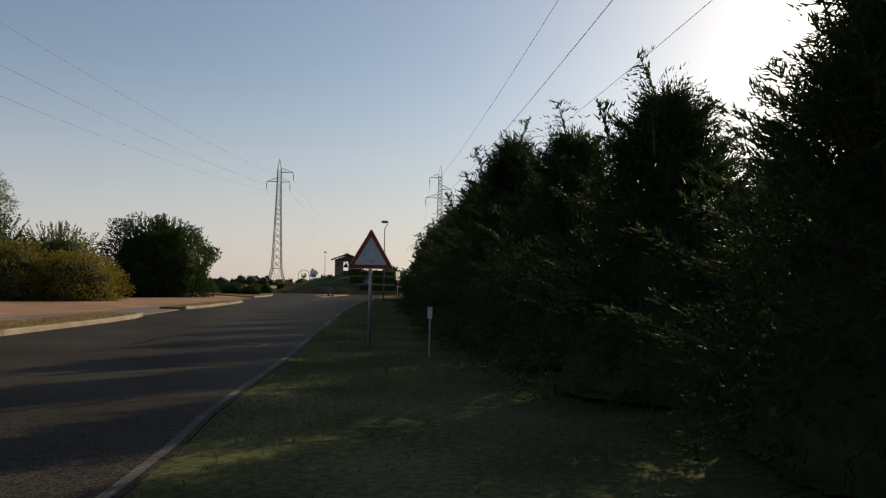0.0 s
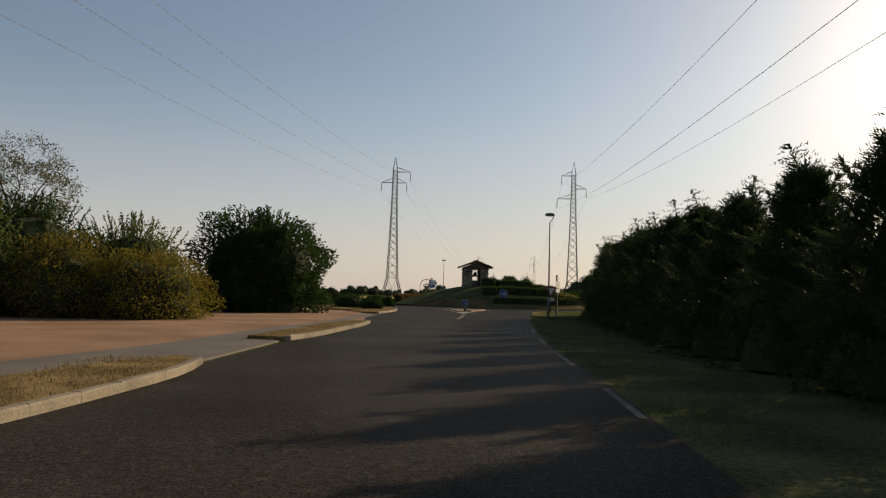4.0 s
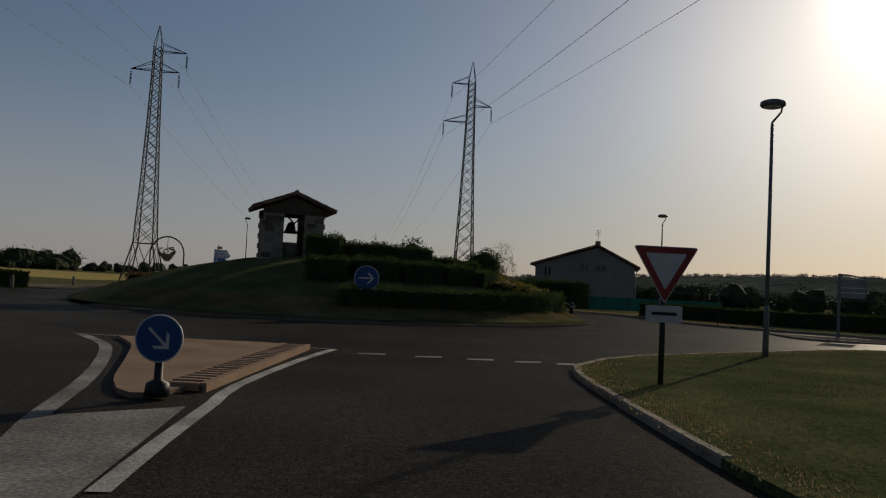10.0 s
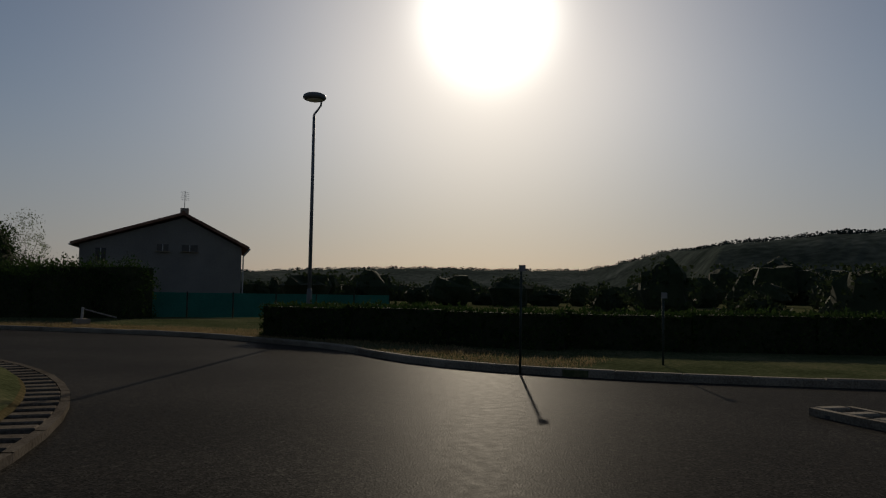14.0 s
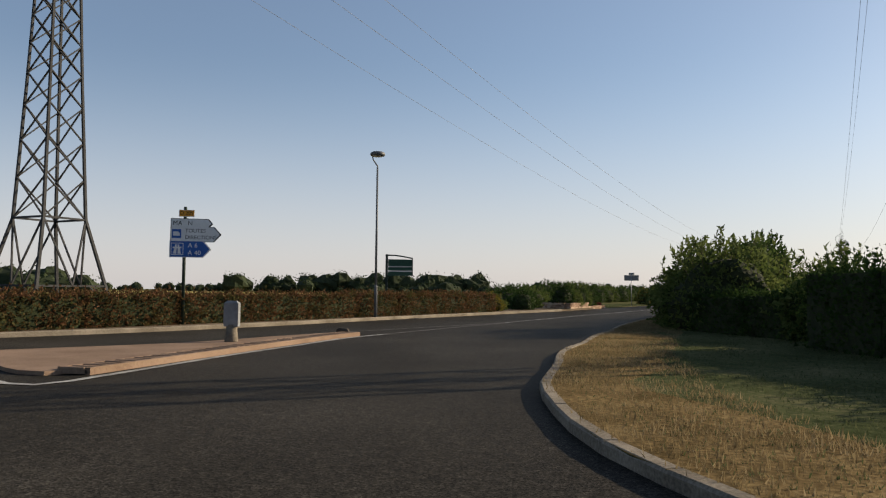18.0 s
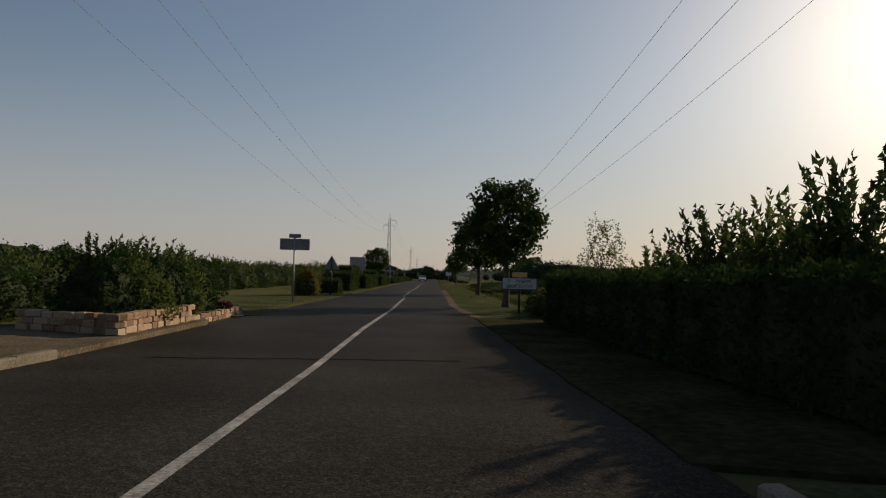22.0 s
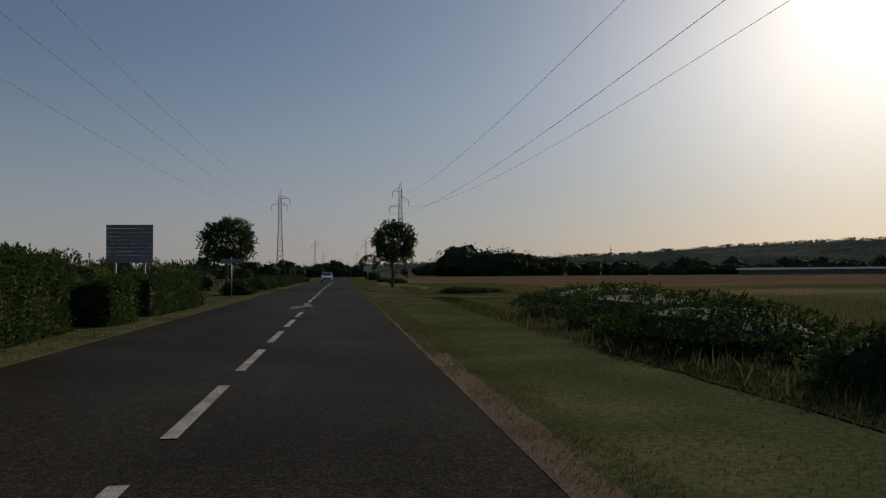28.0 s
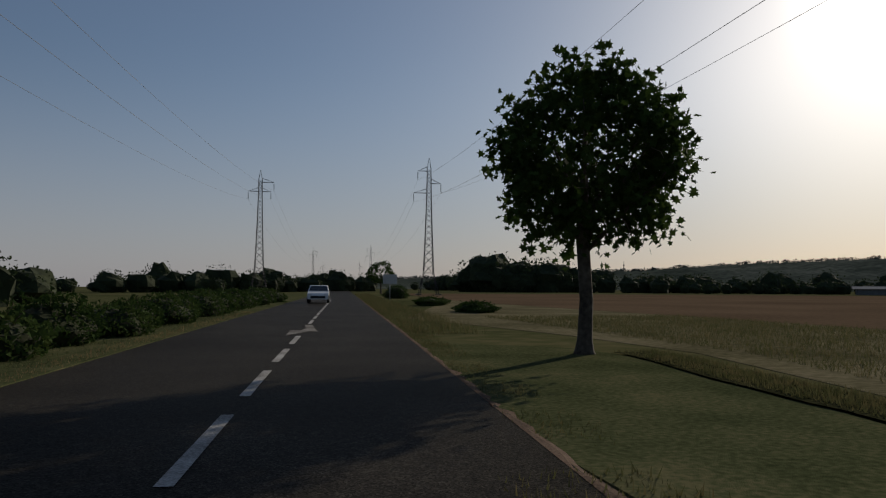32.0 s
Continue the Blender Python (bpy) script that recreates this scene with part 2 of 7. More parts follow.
M_DRY = surface("dry_grass", [(0.060, 0.044, 0.020), (0.14, 0.096, 0.046), (0.25, 0.180, 0.088)], 16, 0.9, 0.95, 0.35, bump_scale=60, spec=0.0)
M_DIRT = surface("shoulder_dirt", [(0.058, 0.045, 0.031), (0.120, 0.094, 0.067), (0.21, 0.168, 0.125)], 18, 0.6, 0.95, 0.35, bump_scale=40, spec=0.0)
M_FIELD = surface("stubble_field", [(0.088, 0.062, 0.041), (0.148, 0.105, 0.069)], 3, 0.08, 0.95, 0.3, spec=0.0)
M_FALLOW = surface("weedy_fallow", [(0.07, 0.066, 0.036), (0.125, 0.112, 0.066), (0.19, 0.165, 0.105)], 5, 0.25, 0.95, 0.4, bump_scale=18, spec=0.0)
M_GOLD = surface("golden_field", [(0.26, 0.21, 0.08), (0.37, 0.30, 0.12)], 2, 0.03, 0.95, 0.3, spec=0.0)
# greens paled and greyed so the colour itself carries the distance haze
M_HILL = surface("hazed_wooded_hill", [(0.026, 0.034, 0.028), (0.055, 0.066, 0.056), (0.105, 0.116, 0.10)], 0.11, 0.012, 0.95, 0.5, bump_scale=0.2, spec=0.0)
M_STEEL = surface("galvanised_steel", [(0.22, 0.225, 0.23), (0.33, 0.335, 0.34)], 12, 1, 0.5, 0.05, metal=0.6)
M_PYLON = surface("weathered_pylon_steel", [(0.022, 0.022, 0.023), (0.050, 0.050, 0.051)], 5, 0.6, 0.8, 0.05)
M_DARKPOST = surface("dark_green_post", [(0.012, 0.022, 0.016), (0.025, 0.036, 0.028)], 8, 1, 0.5, 0.03)
M_LAMP = surface("grey_lamp_paint", [(0.10, 0.105, 0.11), (0.15, 0.155, 0.16)], 8, 1, 0.5, 0.03)
M_WIRE = surface("weathered_cable", [(0.07, 0.07, 0.07), (0.11, 0.11, 0.11)], 4, 1, 0.7, 0.0)
M_INSUL = surface("insulator_glass", [(0.05, 0.055, 0.05), (0.09, 0.10, 0.09)], 10, 1, 0.25, 0.0)
# white film darkened to hold the shade on backlit sign faces
M_WHITE = surface("white_sign_film", [(0.36, 0.36, 0.35), (0.46, 0.46, 0.45)], 6, 0.8, 0.45, 0.02)
# brighter white and blue copies: sunlight on the direction sign put into colour
M_SUNLITWHITE = surface("sunlit_white_sign_film", [(0.60, 0.60, 0.59), (0.72, 0.72, 0.71)], 6, 0.8, 0.45, 0.02)
M_SUNLITBLUE = surface("sunlit_blue_sign_film", [(0.018, 0.08, 0.28), (0.028, 0.11, 0.36)], 7, 1, 0.4, 0.02)
M_SIGNBACK = surface("sign_back_metal", [(0.13, 0.132, 0.134), (0.21, 0.212, 0.215)], 9, 1.2, 0.5, 0.03, metal=0.3)
# paler copy of the sign-back metal, with bright sky light in its colour
M_SKYLITPLATE = surface("skylit_plate_back", [(0.36, 0.365, 0.37), (0.50, 0.505, 0.51)], 9, 1.2, 0.5, 0.03)
M_REDSIGN = surface("red_sign_film", [(0.18, 0.026, 0.022), (0.25, 0.04, 0.034)], 7, 1, 0.45, 0.02)
# blue film likewise darkened for the backlit discs
M_BLUE = surface("blue_sign_film", [(0.014, 0.050, 0.15), (0.022, 0.072, 0.20)], 7, 1, 0.4, 0.02)
M_ORANGE = surface("orange_sign_film", [(0.60, 0.24, 0.02), (0.72, 0.32, 0.03)], 7, 1, 0.4, 0.02)
M_BLACK = surface("black_print", [(0.012, 0.012, 0.013), (0.022, 0.022, 0.024)], 8, 1, 0.5, 0.0)
M_CYANPRINT = surface("faded_symbol_print", [(0.16, 0.33, 0.42), (0.26, 0.45, 0.52)], 30, 4, 0.5, 0.0)
M_GREENSIGN = surface("dark_green_panel", [(0.012, 0.045, 0.030), (0.022, 0.068, 0.045)], 7, 1, 0.4, 0.02)
M_BARK = surface("bark", [(0.036, 0.029, 0.022), (0.075, 0.062, 0.047), (0.125, 0.105, 0.08)], 9, 1.5, 0.95, 0.6)
M_TWIG = surface("twig_bark", [(0.045, 0.035, 0.026), (0.09, 0.072, 0.052)], 12, 2, 0.95, 0.3)
# dark green that stands for the shade inside far woods
M_WOODCORE = surface("wood_inner_shade", [(0.018, 0.026, 0.012), (0.034, 0.044, 0.020)], 0.8, 0.2, 1.0, 0.6, bump_scale=2.0)
# near-black green: the shade inside foliage put into a colour
M_CORE = surface("inner_shade", [(0.016, 0.021, 0.009), (0.034, 0.042, 0.018)], 9, 1.5, 1.0, 0.5)
M_WALL = surface("grey_render", [(0.145, 0.136, 0.124), (0.20, 0.188, 0.172)], 14, 0.5, 0.95, 0.15)
M_CREAM = surface("cream_render", [(0.27, 0.23, 0.16), (0.36, 0.31, 0.22)], 14, 0.5, 0.95, 0.15)
M_TILE = surface("roof_tile", [(0.09, 0.05, 0.035), (0.17, 0.09, 0.06), (0.24, 0.14, 0.10)], 18, 1.5, 0.9, 0.3, random=0.3)
M_STONE = surface("rough_stone", [(0.085, 0.07, 0.053), (0.16, 0.135, 0.105), (0.22, 0.19, 0.155)], 16, 1.6, 0.95, 0.4, random=0.45, spec=0.04)
M_BRICK = surface("planter_brick", [(0.20, 0.12, 0.075), (0.31, 0.205, 0.135), (0.40, 0.29, 0.20)], 22, 2.5, 0.95, 0.35, random=0.5)
M_MORTAR = surface("mortar", [(0.20, 0.165, 0.125), (0.28, 0.24, 0.19)], 25, 3, 0.95, 0.3)
M_WOOD = surface("dark_timber", [(0.045, 0.03, 0.02), (0.09, 0.06, 0.04)], 14, 2, 0.8, 0.2)
M_TURQ = surface("flaking_turquoise_paint", [(0.28, 0.43, 0.46), (0.35, 0.51, 0.54), (0.50, 0.58, 0.60)], 3.5, 0.8, 0.7, 0.15)
M_SOFFIT = surface("pale_soffit", [(0.44, 0.41, 0.36), (0.56, 0.53, 0.47)], 8, 0.8, 0.8, 0.05)
M_GLASS = surface("dark_window_glass", [(0.02, 0.025, 0.03), (0.035, 0.04, 0.045)], 3, 1, 0.08, 0.0)
M_FENCE = surface("green_fence_screen", [(0.012, 0.10, 0.075), (0.022, 0.15, 0.11)], 22, 1.0, 0.8, 0.2)
M_BOLLARD = surface("grey_plastic", [(0.14, 0.145, 0.15), (0.21, 0.215, 0.22)], 10, 1.5, 0.55, 0.04)
M_CARWHITE = surface("white_car_paint", [(0.62, 0.62, 0.62), (0.72, 0.72, 0.72)], 4, 1, 0.25, 0.0)
M_TYRE = surface("tyre_rubber", [(0.012, 0.012, 0.012), (0.025, 0.025, 0.025)], 20, 2, 0.85, 0.05)
M_LIGHT = surface("lamp_glass", [(0.55, 0.55, 0.55), (0.75, 0.75, 0.75)], 20, 2, 0.15, 0.0)
M_POT = surface("terracotta", [(0.33, 0.20, 0.13), (0.45, 0.31, 0.21)], 14, 2, 0.9, 0.15)
M_FLOWER = leafy("red_petal", [(0.35, 0.03, 0.03), (0.50, 0.10, 0.06), (0.55, 0.22, 0.20)], 0.3)
M_IRON = surface("dark_iron", [(0.02, 0.02, 0.02), (0.04, 0.038, 0.035)], 14, 2, 0.6, 0.05, metal=0.5)
M_DISTANT = surface("far_shed_roof", [(0.16, 0.165, 0.175), (0.22, 0.225, 0.235)], 2, 0.1, 0.9, 0.0, spec=0.0)

L_CONIFER = leafy("conifer_spray", [(0.016, 0.030, 0.012), (0.030, 0.050, 0.018), (0.050, 0.066, 0.024)], 0.25, 0.6)
L_PLANE = leafy("plane_leaf", [(0.022, 0.042, 0.010), (0.036, 0.064, 0.015), (0.060, 0.086, 0.022)], 0.28, 0.7)
L_BOX = leafy("box_leaf", [(0.022, 0.043, 0.012), (0.042, 0.069, 0.020), (0.070, 0.097, 0.030)], 0.25, 0.75)
L_HEUCHERA = leafy("dark_red_leaf", [(0.045, 0.016, 0.014), (0.085, 0.026, 0.020), (0.13, 0.045, 0.032)], 0.3, 0.5)
L_BROWN = leafy("beech_leaf", [(0.050, 0.062, 0.020), (0.070, 0.055, 0.022), (0.125, 0.062, 0.032), (0.150, 0.085, 0.045)], 0.3, 0.5)
L_DARK = leafy("laurel_leaf", [(0.014, 0.030, 0.009), (0.028, 0.052, 0.014), (0.048, 0.074, 0.020)], 0.25, 0.78)
L_YELLOW = leafy("yellowing_leaf", [(0.060, 0.066, 0.014), (0.115, 0.105, 0.020), (0.180, 0.140, 0.026), (0.045, 0.062, 0.016)], 0.35, 0.5)
L_LIGHT = leafy("light_shrub_leaf", [(0.045, 0.070, 0.020), (0.080, 0.105, 0.030), (0.130, 0.150, 0.050)], 0.4, 0.72)
L_WILLOW = leafy("willow_leaf", [(0.075, 0.085, 0.050), (0.115, 0.120, 0.075), (0.155, 0.150, 0.100)], 0.35, 0.6)
L_FAR = leafy("far_leaf", [(0.020, 0.032, 0.014), (0.034, 0.050, 0.022), (0.052, 0.066, 0.030)], 0.2, 0.7)
L_GRASS = leafy("grass_blade", [(0.038, 0.054, 0.021), (0.068, 0.082, 0.036), (0.116, 0.114, 0.058)], 0.4, 0.75)
L_STRAW = leafy("straw_blade", [(0.120, 0.090, 0.044), (0.200, 0.150, 0.080), (0.290, 0.225, 0.132)], 0.4, 0.7)
L_WEED = leafy("weed_leaf", [(0.050, 0.060, 0.022), (0.090, 0.090, 0.040), (0.150, 0.120, 0.060)], 0.35, 0.85)

# ---------------------------------------------------------------- helpers
RNG = np.random.default_rng(7)


class Geo:
    """Collects vertices and faces for one mesh."""

    def __init__(self):
        self.v, self.f = [], []

    def add(self, verts, faces):
        k = len(self.v)
        self.v += [tuple(p) for p in verts]
        self.f += [tuple(k + i for i in q) for q in faces]
        return self

    def box(self, c, s, turn=0.0, taper=1.0):
        x, y, z = (a / 2 for a in s)
        pts = []
        for sz in (-1, 1):
            k = 1.0 if sz < 0 else taper
            for sx, sy in ((-1, -1), (1, -1), (1, 1), (-1, 1)):
                px, py = sx * x * k, sy * y * k
                pts.append((c[0] + px * cos(turn) - py * sin(turn), c[1] + px * sin(turn) + py * cos(turn), c[2] + sz * z))
        return self.add(pts, [(0, 3, 2, 1), (4, 5, 6, 7), (0, 1, 5, 4), (1, 2, 6, 5), (2, 3, 7, 6), (3, 0, 4, 7)])

    def block(self, c, s, turn=0.0, bev=0.02):
        """A box whose top edges are worn round."""
        x, y, z = s[0] / 2, s[1] / 2, s[2]
        pts = []
        for h, k in ((0, 0), (z - bev, 0), (z, bev)):
            for sx, sy in ((-1, -1), (1, -1), (1, 1), (-1, 1)):
                px, py = sx * (x - k), sy * (y - k)
                pts.append((c[0] + px * cos(turn) - py * sin(turn), c[1] + px * sin(turn) + py * cos(turn), c[2] + h))
        f = [(0, 3, 2, 1), (8, 9, 10, 11)]
        for a in (0, 4):
            f += [(a + i, a + (i + 1) % 4, a + 4 + (i + 1) % 4, a + 4 + i) for i in range(4)]
        return self.add(pts, f)

    def tube(self, path, radii, n=8, cap=True):
        """Round bar along a list of points."""
        path = [Vector(p) for p in path]
        if not hasattr(radii, "__len__"):
            radii = [radii] * len(path)
        pts, prev = [], None
        for i, p in enumerate(path):
            d = (path[min(i + 1, len(path) - 1)] - path[max(i - 1, 0)]).normalized()
            u = d.orthogonal().normalized() if prev is None else (prev - d * prev.dot(d)).normalized()
            prev = u
            w = d.cross(u)
            pts += [p + (u * cos(2 * pi * k / n) + w * sin(2 * pi * k / n)) * radii[i] for k in range(n)]
        f = []
        for i in range(len(path) - 1):
            f += [(i * n + k, i * n + (k + 1) % n, (i + 1) * n + (k + 1) % n, (i + 1) * n + k) for k in range(n)]
        if cap:
            f += [tuple(range(n))[::-1], tuple(range((len(path) - 1) * n, len(path) * n))]
        return self.add(pts, f)

    def prism(self, outline, z0, z1):
        """Upright prism over an outline of (x, y)."""
        n = len(outline)
        pts = [(x, y, z0) for x, y in outline] + [(x, y, z1) for x, y in outline]
        f = [(i, (i + 1) % n, n + (i + 1) % n, n + i) for i in range(n)] + [tuple(range(n, 2 * n)), tuple(range(n))[::-1]]
        return self.add(pts, f)

    def mesh(self, name, smooth=False):
        me = bpy.data.meshes.new(name)
        me.from_pydata(self.v, [], self.f)
        if smooth:
            me.polygons.foreach_set("use_smooth", [True] * len(me.polygons))
        me.update()
        return me


def part(name, geo, mat, parent=None, label="", smooth=False, m=None):
    me = geo if isinstance(geo, bpy.types.Mesh) else geo.mesh(name, smooth)
    if mat and not me.materials:
        me.materials.append(mat)
    ob = new(name, me)
    if parent:
        ob.parent = parent
    if m is not None:
        ob.matrix_basis = m
    return tagged(ob, label)


def thing(name, label, category, m=None, group="", kind=""):
    ob = new(name)
    ob.empty_display_size = 0.1
    if m is not None:
        ob.matrix_basis = m
    return tagged(ob, label, category, group, kind)


def smooth_line(pts, step=1.0):
    """Points along a soft curve through pts."""
    p = [np.array(q, float) for q in pts]
    out = []
    for i in range(len(p) - 1):
        a, b, c, d = p[max(i - 1, 0)], p[i], p[i + 1], p[min(i + 2, len(p) - 1)]
        k = max(2, int(np.linalg.norm(c - b) / step))
        for j in range(k):
            t = j / k
            out.append(0.5 * (2 * b + (c - a) * t + (2 * a - 5 * b + 4 * c - d) * t * t + (3 * b - a - 3 * c + d) * t ** 3))
    out.append(p[-1])
    return [tuple(q) for q in out]


def along(pts, step):
    """Evenly spaced places on a line: (x, y, heading)."""
    out, carry = [], 0.0
    for (x0, y0), (x1, y1) in zip(pts, pts[1:]):
        d = hypot(x1 - x0, y1 - y0)
        a = atan2(y1 - y0, x1 - x0)
        s = carry
        while s < d:
            out.append((x0 + (x1 - x0) * s / d, y0 + (y1 - y0) * s / d, a))
            s += step
        carry = s - d
    return out


def sheet(name, outline, z, mat, label, category, drop=0.25, kind="structure"):
    """A flat piece of ground with a skirt, from its outline."""
    bm = bmesh.new()
    vs = [bm.verts.new((x, y, z)) for x, y in outline]
    f = bm.faces.new(vs)
    f.normal_update()
    if f.normal.z < 0:
        f.normal_flip()
    low = bmesh.ops.extrude_face_region(bm, geom=[f])
    for v in low["geom"]:
        if isinstance(v, bmesh.types.BMVert):
            v.co.z = z
    for v in vs:
        v.co.z = z - drop
    bmesh.ops.triangulate(bm, faces=bm.faces[:])
    bmesh.ops.recalc_face_normals(bm, faces=bm.faces[:])
    me = bpy.data.meshes.new(name)
    bm.to_mesh(me)
    bm.free()
    me.materials.append(mat)
    return tagged(new(name, me), label, category, kind=kind)


def unit(v):
    return v / np.maximum(np.linalg.norm(v, axis=-1, keepdims=True), 1e-9)


RHOMB = np.array([(0, -0.5), (0.5, 0.0), (0, 0.5), (-0.5, 0.0)])
LOBED = np.array([(0, -0.5), (0.12, -0.22), (0.48, -0.30), (0.32, -0.02), (0.52, 0.22), (0.20, 0.18), (0, 0.55), (-0.20, 0.18), (-0.52, 0.22), (-0.32, -0.02), (-0.48, -0.30), (-0.12, -0.22)])
WEDGE = np.array([(-0.5, -0.4), (0.5, -0.3), (0.05, 0.7)])


def leaf_mesh(name, at, up, size, shape=RHOMB, aspect=0.6, wild=1.0, rng=RNG):
    """Many small flat leaves at the given places; up: the way each one points."""
    at, n = np.asarray(at, float), len(at)
    along_leaf = unit(np.asarray(up, float) + wild * rng.normal(size=(n, 3)))
    side = unit(np.cross(along_leaf, rng.normal(size=(n, 3))))
    s = (np.asarray(size) * rng.uniform(0.65, 1.3, n) if np.ndim(size) == 0 else np.asarray(size))[:, None, None]
    q = at[:, None] + s * (shape[None, :, :1] * side[:, None] * aspect + shape[None, :, 1:] * along_leaf[:, None])
    k = len(shape)
    me = bpy.data.meshes.new(name)
    me.vertices.add(n * k)
    me.vertices.foreach_set("co", q.reshape(-1))
    me.loops.add(n * k)
    me.loops.foreach_set("vertex_index", np.arange(n * k, dtype=np.int32))
    me.polygons.add(n)
    me.polygons.foreach_set("loop_start", np.arange(0, n * k, k, dtype=np.int32))
    me.update(calc_edges=True)
    return me


def lumps(p, scale, seed=0.0):
    """Smooth noise in [-1, 1] for an array of places."""
    p = np.asarray(p) * scale + seed
    return (np.sin(p[:, 0] * 1.7 + 1.3 * np.sin(p[:, 1] * 1.1)) + np.sin(p[:, 1] * 2.1 + 1.1 * np.sin(p[:, 2] * 1.9)) + np.sin(p[:, 2] * 2.3 + 0.9 * np.sin(p[:, 0] * 1.3))) / 3


def box_places(n, s, rng=RNG, rough=0.04):
    """Places and outward ways on the faces of a box that stands on z = 0."""
    sx, sy, sz = s
    areas = np.array([sy * sz, sy * sz, sx * sz, sx * sz, sx * sy])
    k = rng.choice(5, n, p=areas / areas.sum())
    u, v = rng.uniform(-0.5, 0.5, n), rng.uniform(0, 1, n)
    p, d = np.zeros((n, 3)), np.zeros((n, 3))
    for i, (ax, sg) in enumerate(((0, 1), (0, -1), (1, 1), (1, -1))):
        m = k == i
        p[m, ax], p[m, 1 - ax], p[m, 2] = sg * s[ax] / 2, u[m] * s[1 - ax], v[m] * sz
        d[m, ax] = sg
    m = k == 4
    p[m] = np.c_[u[m] * sx, (v[m] - 0.5) * sy, np.full(m.sum(), sz)]
    d[m, 2] = 1
    p += d * (rng.normal(0, rough, n) - 0.03)[:, None] + d * (lumps(p, 2.2) * rough * 1.6)[:, None]
    # soften the corners
    q = np.abs(p) / (np.array([sx, sy, sz * 2]) / 2)
    near = (np.sort(np.c_[q[:, 0], q[:, 1], np.abs(p[:, 2]) / sz], axis=1)[:, 1] > 0.97)
    p[near] *= np.array([0.985, 0.985, 0.985])
    return p, d


def clipped_hedge(s, m, leaf, label, density=330, size=0.055, category="hedge", group="clipped hedges", name="clipped_hedge", rough=0.045):
    """A clipped hedge block: an added dark core as inner shade, a skin of leaves."""
    root = thing(name, label, category, m, group)
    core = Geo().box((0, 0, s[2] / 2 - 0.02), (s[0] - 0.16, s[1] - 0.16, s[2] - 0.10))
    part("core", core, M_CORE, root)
    n = int(density * (2 * s[2] * (s[0] + s[1]) + s[0] * s[1]))
    p, d = box_places(n, s, rough=rough)
    part("foliage", leaf_mesh("foliage", p, d * 0.9 + (0, 0, 0.4), size * 1.2, WEDGE, aspect=0.75, wild=0.8), leaf, root)
    return root


def bent(p0, p1, sag, k=4, rng=RNG):
    p0, p1 = Vector(p0), Vector(p1)
    out = [p0.lerp(p1, i / k) for i in range(k + 1)]
    for i in range(1, k):
        out[i] += Vector(rng.normal(0, sag, 3))
    return out


def crown_places(n, radii, centre, rng, shell=0.75, ragged=0.16, seed=0.0, floor=-0.8, holes=-0.42):
    """Leaf places in an uneven, gappy crown."""
    out = np.zeros((0, 3))
    while len(out) < n:
        d = unit(rng.normal(size=(2 * n, 3)))
        r = rng.uniform(0, 1, 2 * n) ** (1 / 3) * (1 - shell) + shell * rng.uniform(0.55, 1.0, 2 * n) ** 0.5
        edge = 1 + ragged * lumps(d, 2.6, seed) + ragged * 0.6 * lumps(d, 6.0, seed + 5)
        p = d * (r * edge)[:, None]
        keep = (lumps(p, 3.4, seed + 2) > holes) & (p[:, 2] > floor)
        out = np.r_[out, p[keep]]
    out = out[:n]
    return out * np.array(radii) + np.array(centre)


def crown_core(radii, centre, seed, k=0.66, ragged=0.14, n=14, rows=9):
    """An added dark solid in a crown, for the twigs and shade that close it."""
    g = Geo()
    for i in range(rows):
        th = pi * (i + 0.5) / rows
        d = np.array([(sin(th) * cos(2 * pi * j / n), sin(th) * sin(2 * pi * j / n), cos(th)) for j in range(n)])
        r = k * (1 + ragged * lumps(d, 2.6, seed) + ragged * 0.8 * lumps(d, 6.0, seed + 5))
        g.v += [tuple(p) for p in d * r[:, None] * np.array(radii) + np.array(centre)]
    for i in range(rows - 1):
        g.f += [(i * n + j, (i + 1) * n + j, (i + 1) * n + (j + 1) % n, i * n + (j + 1) % n) for j in range(n)]
    g.f += [tuple(range(n)), tuple(range((rows - 1) * n, rows * n))[::-1]]
    return g


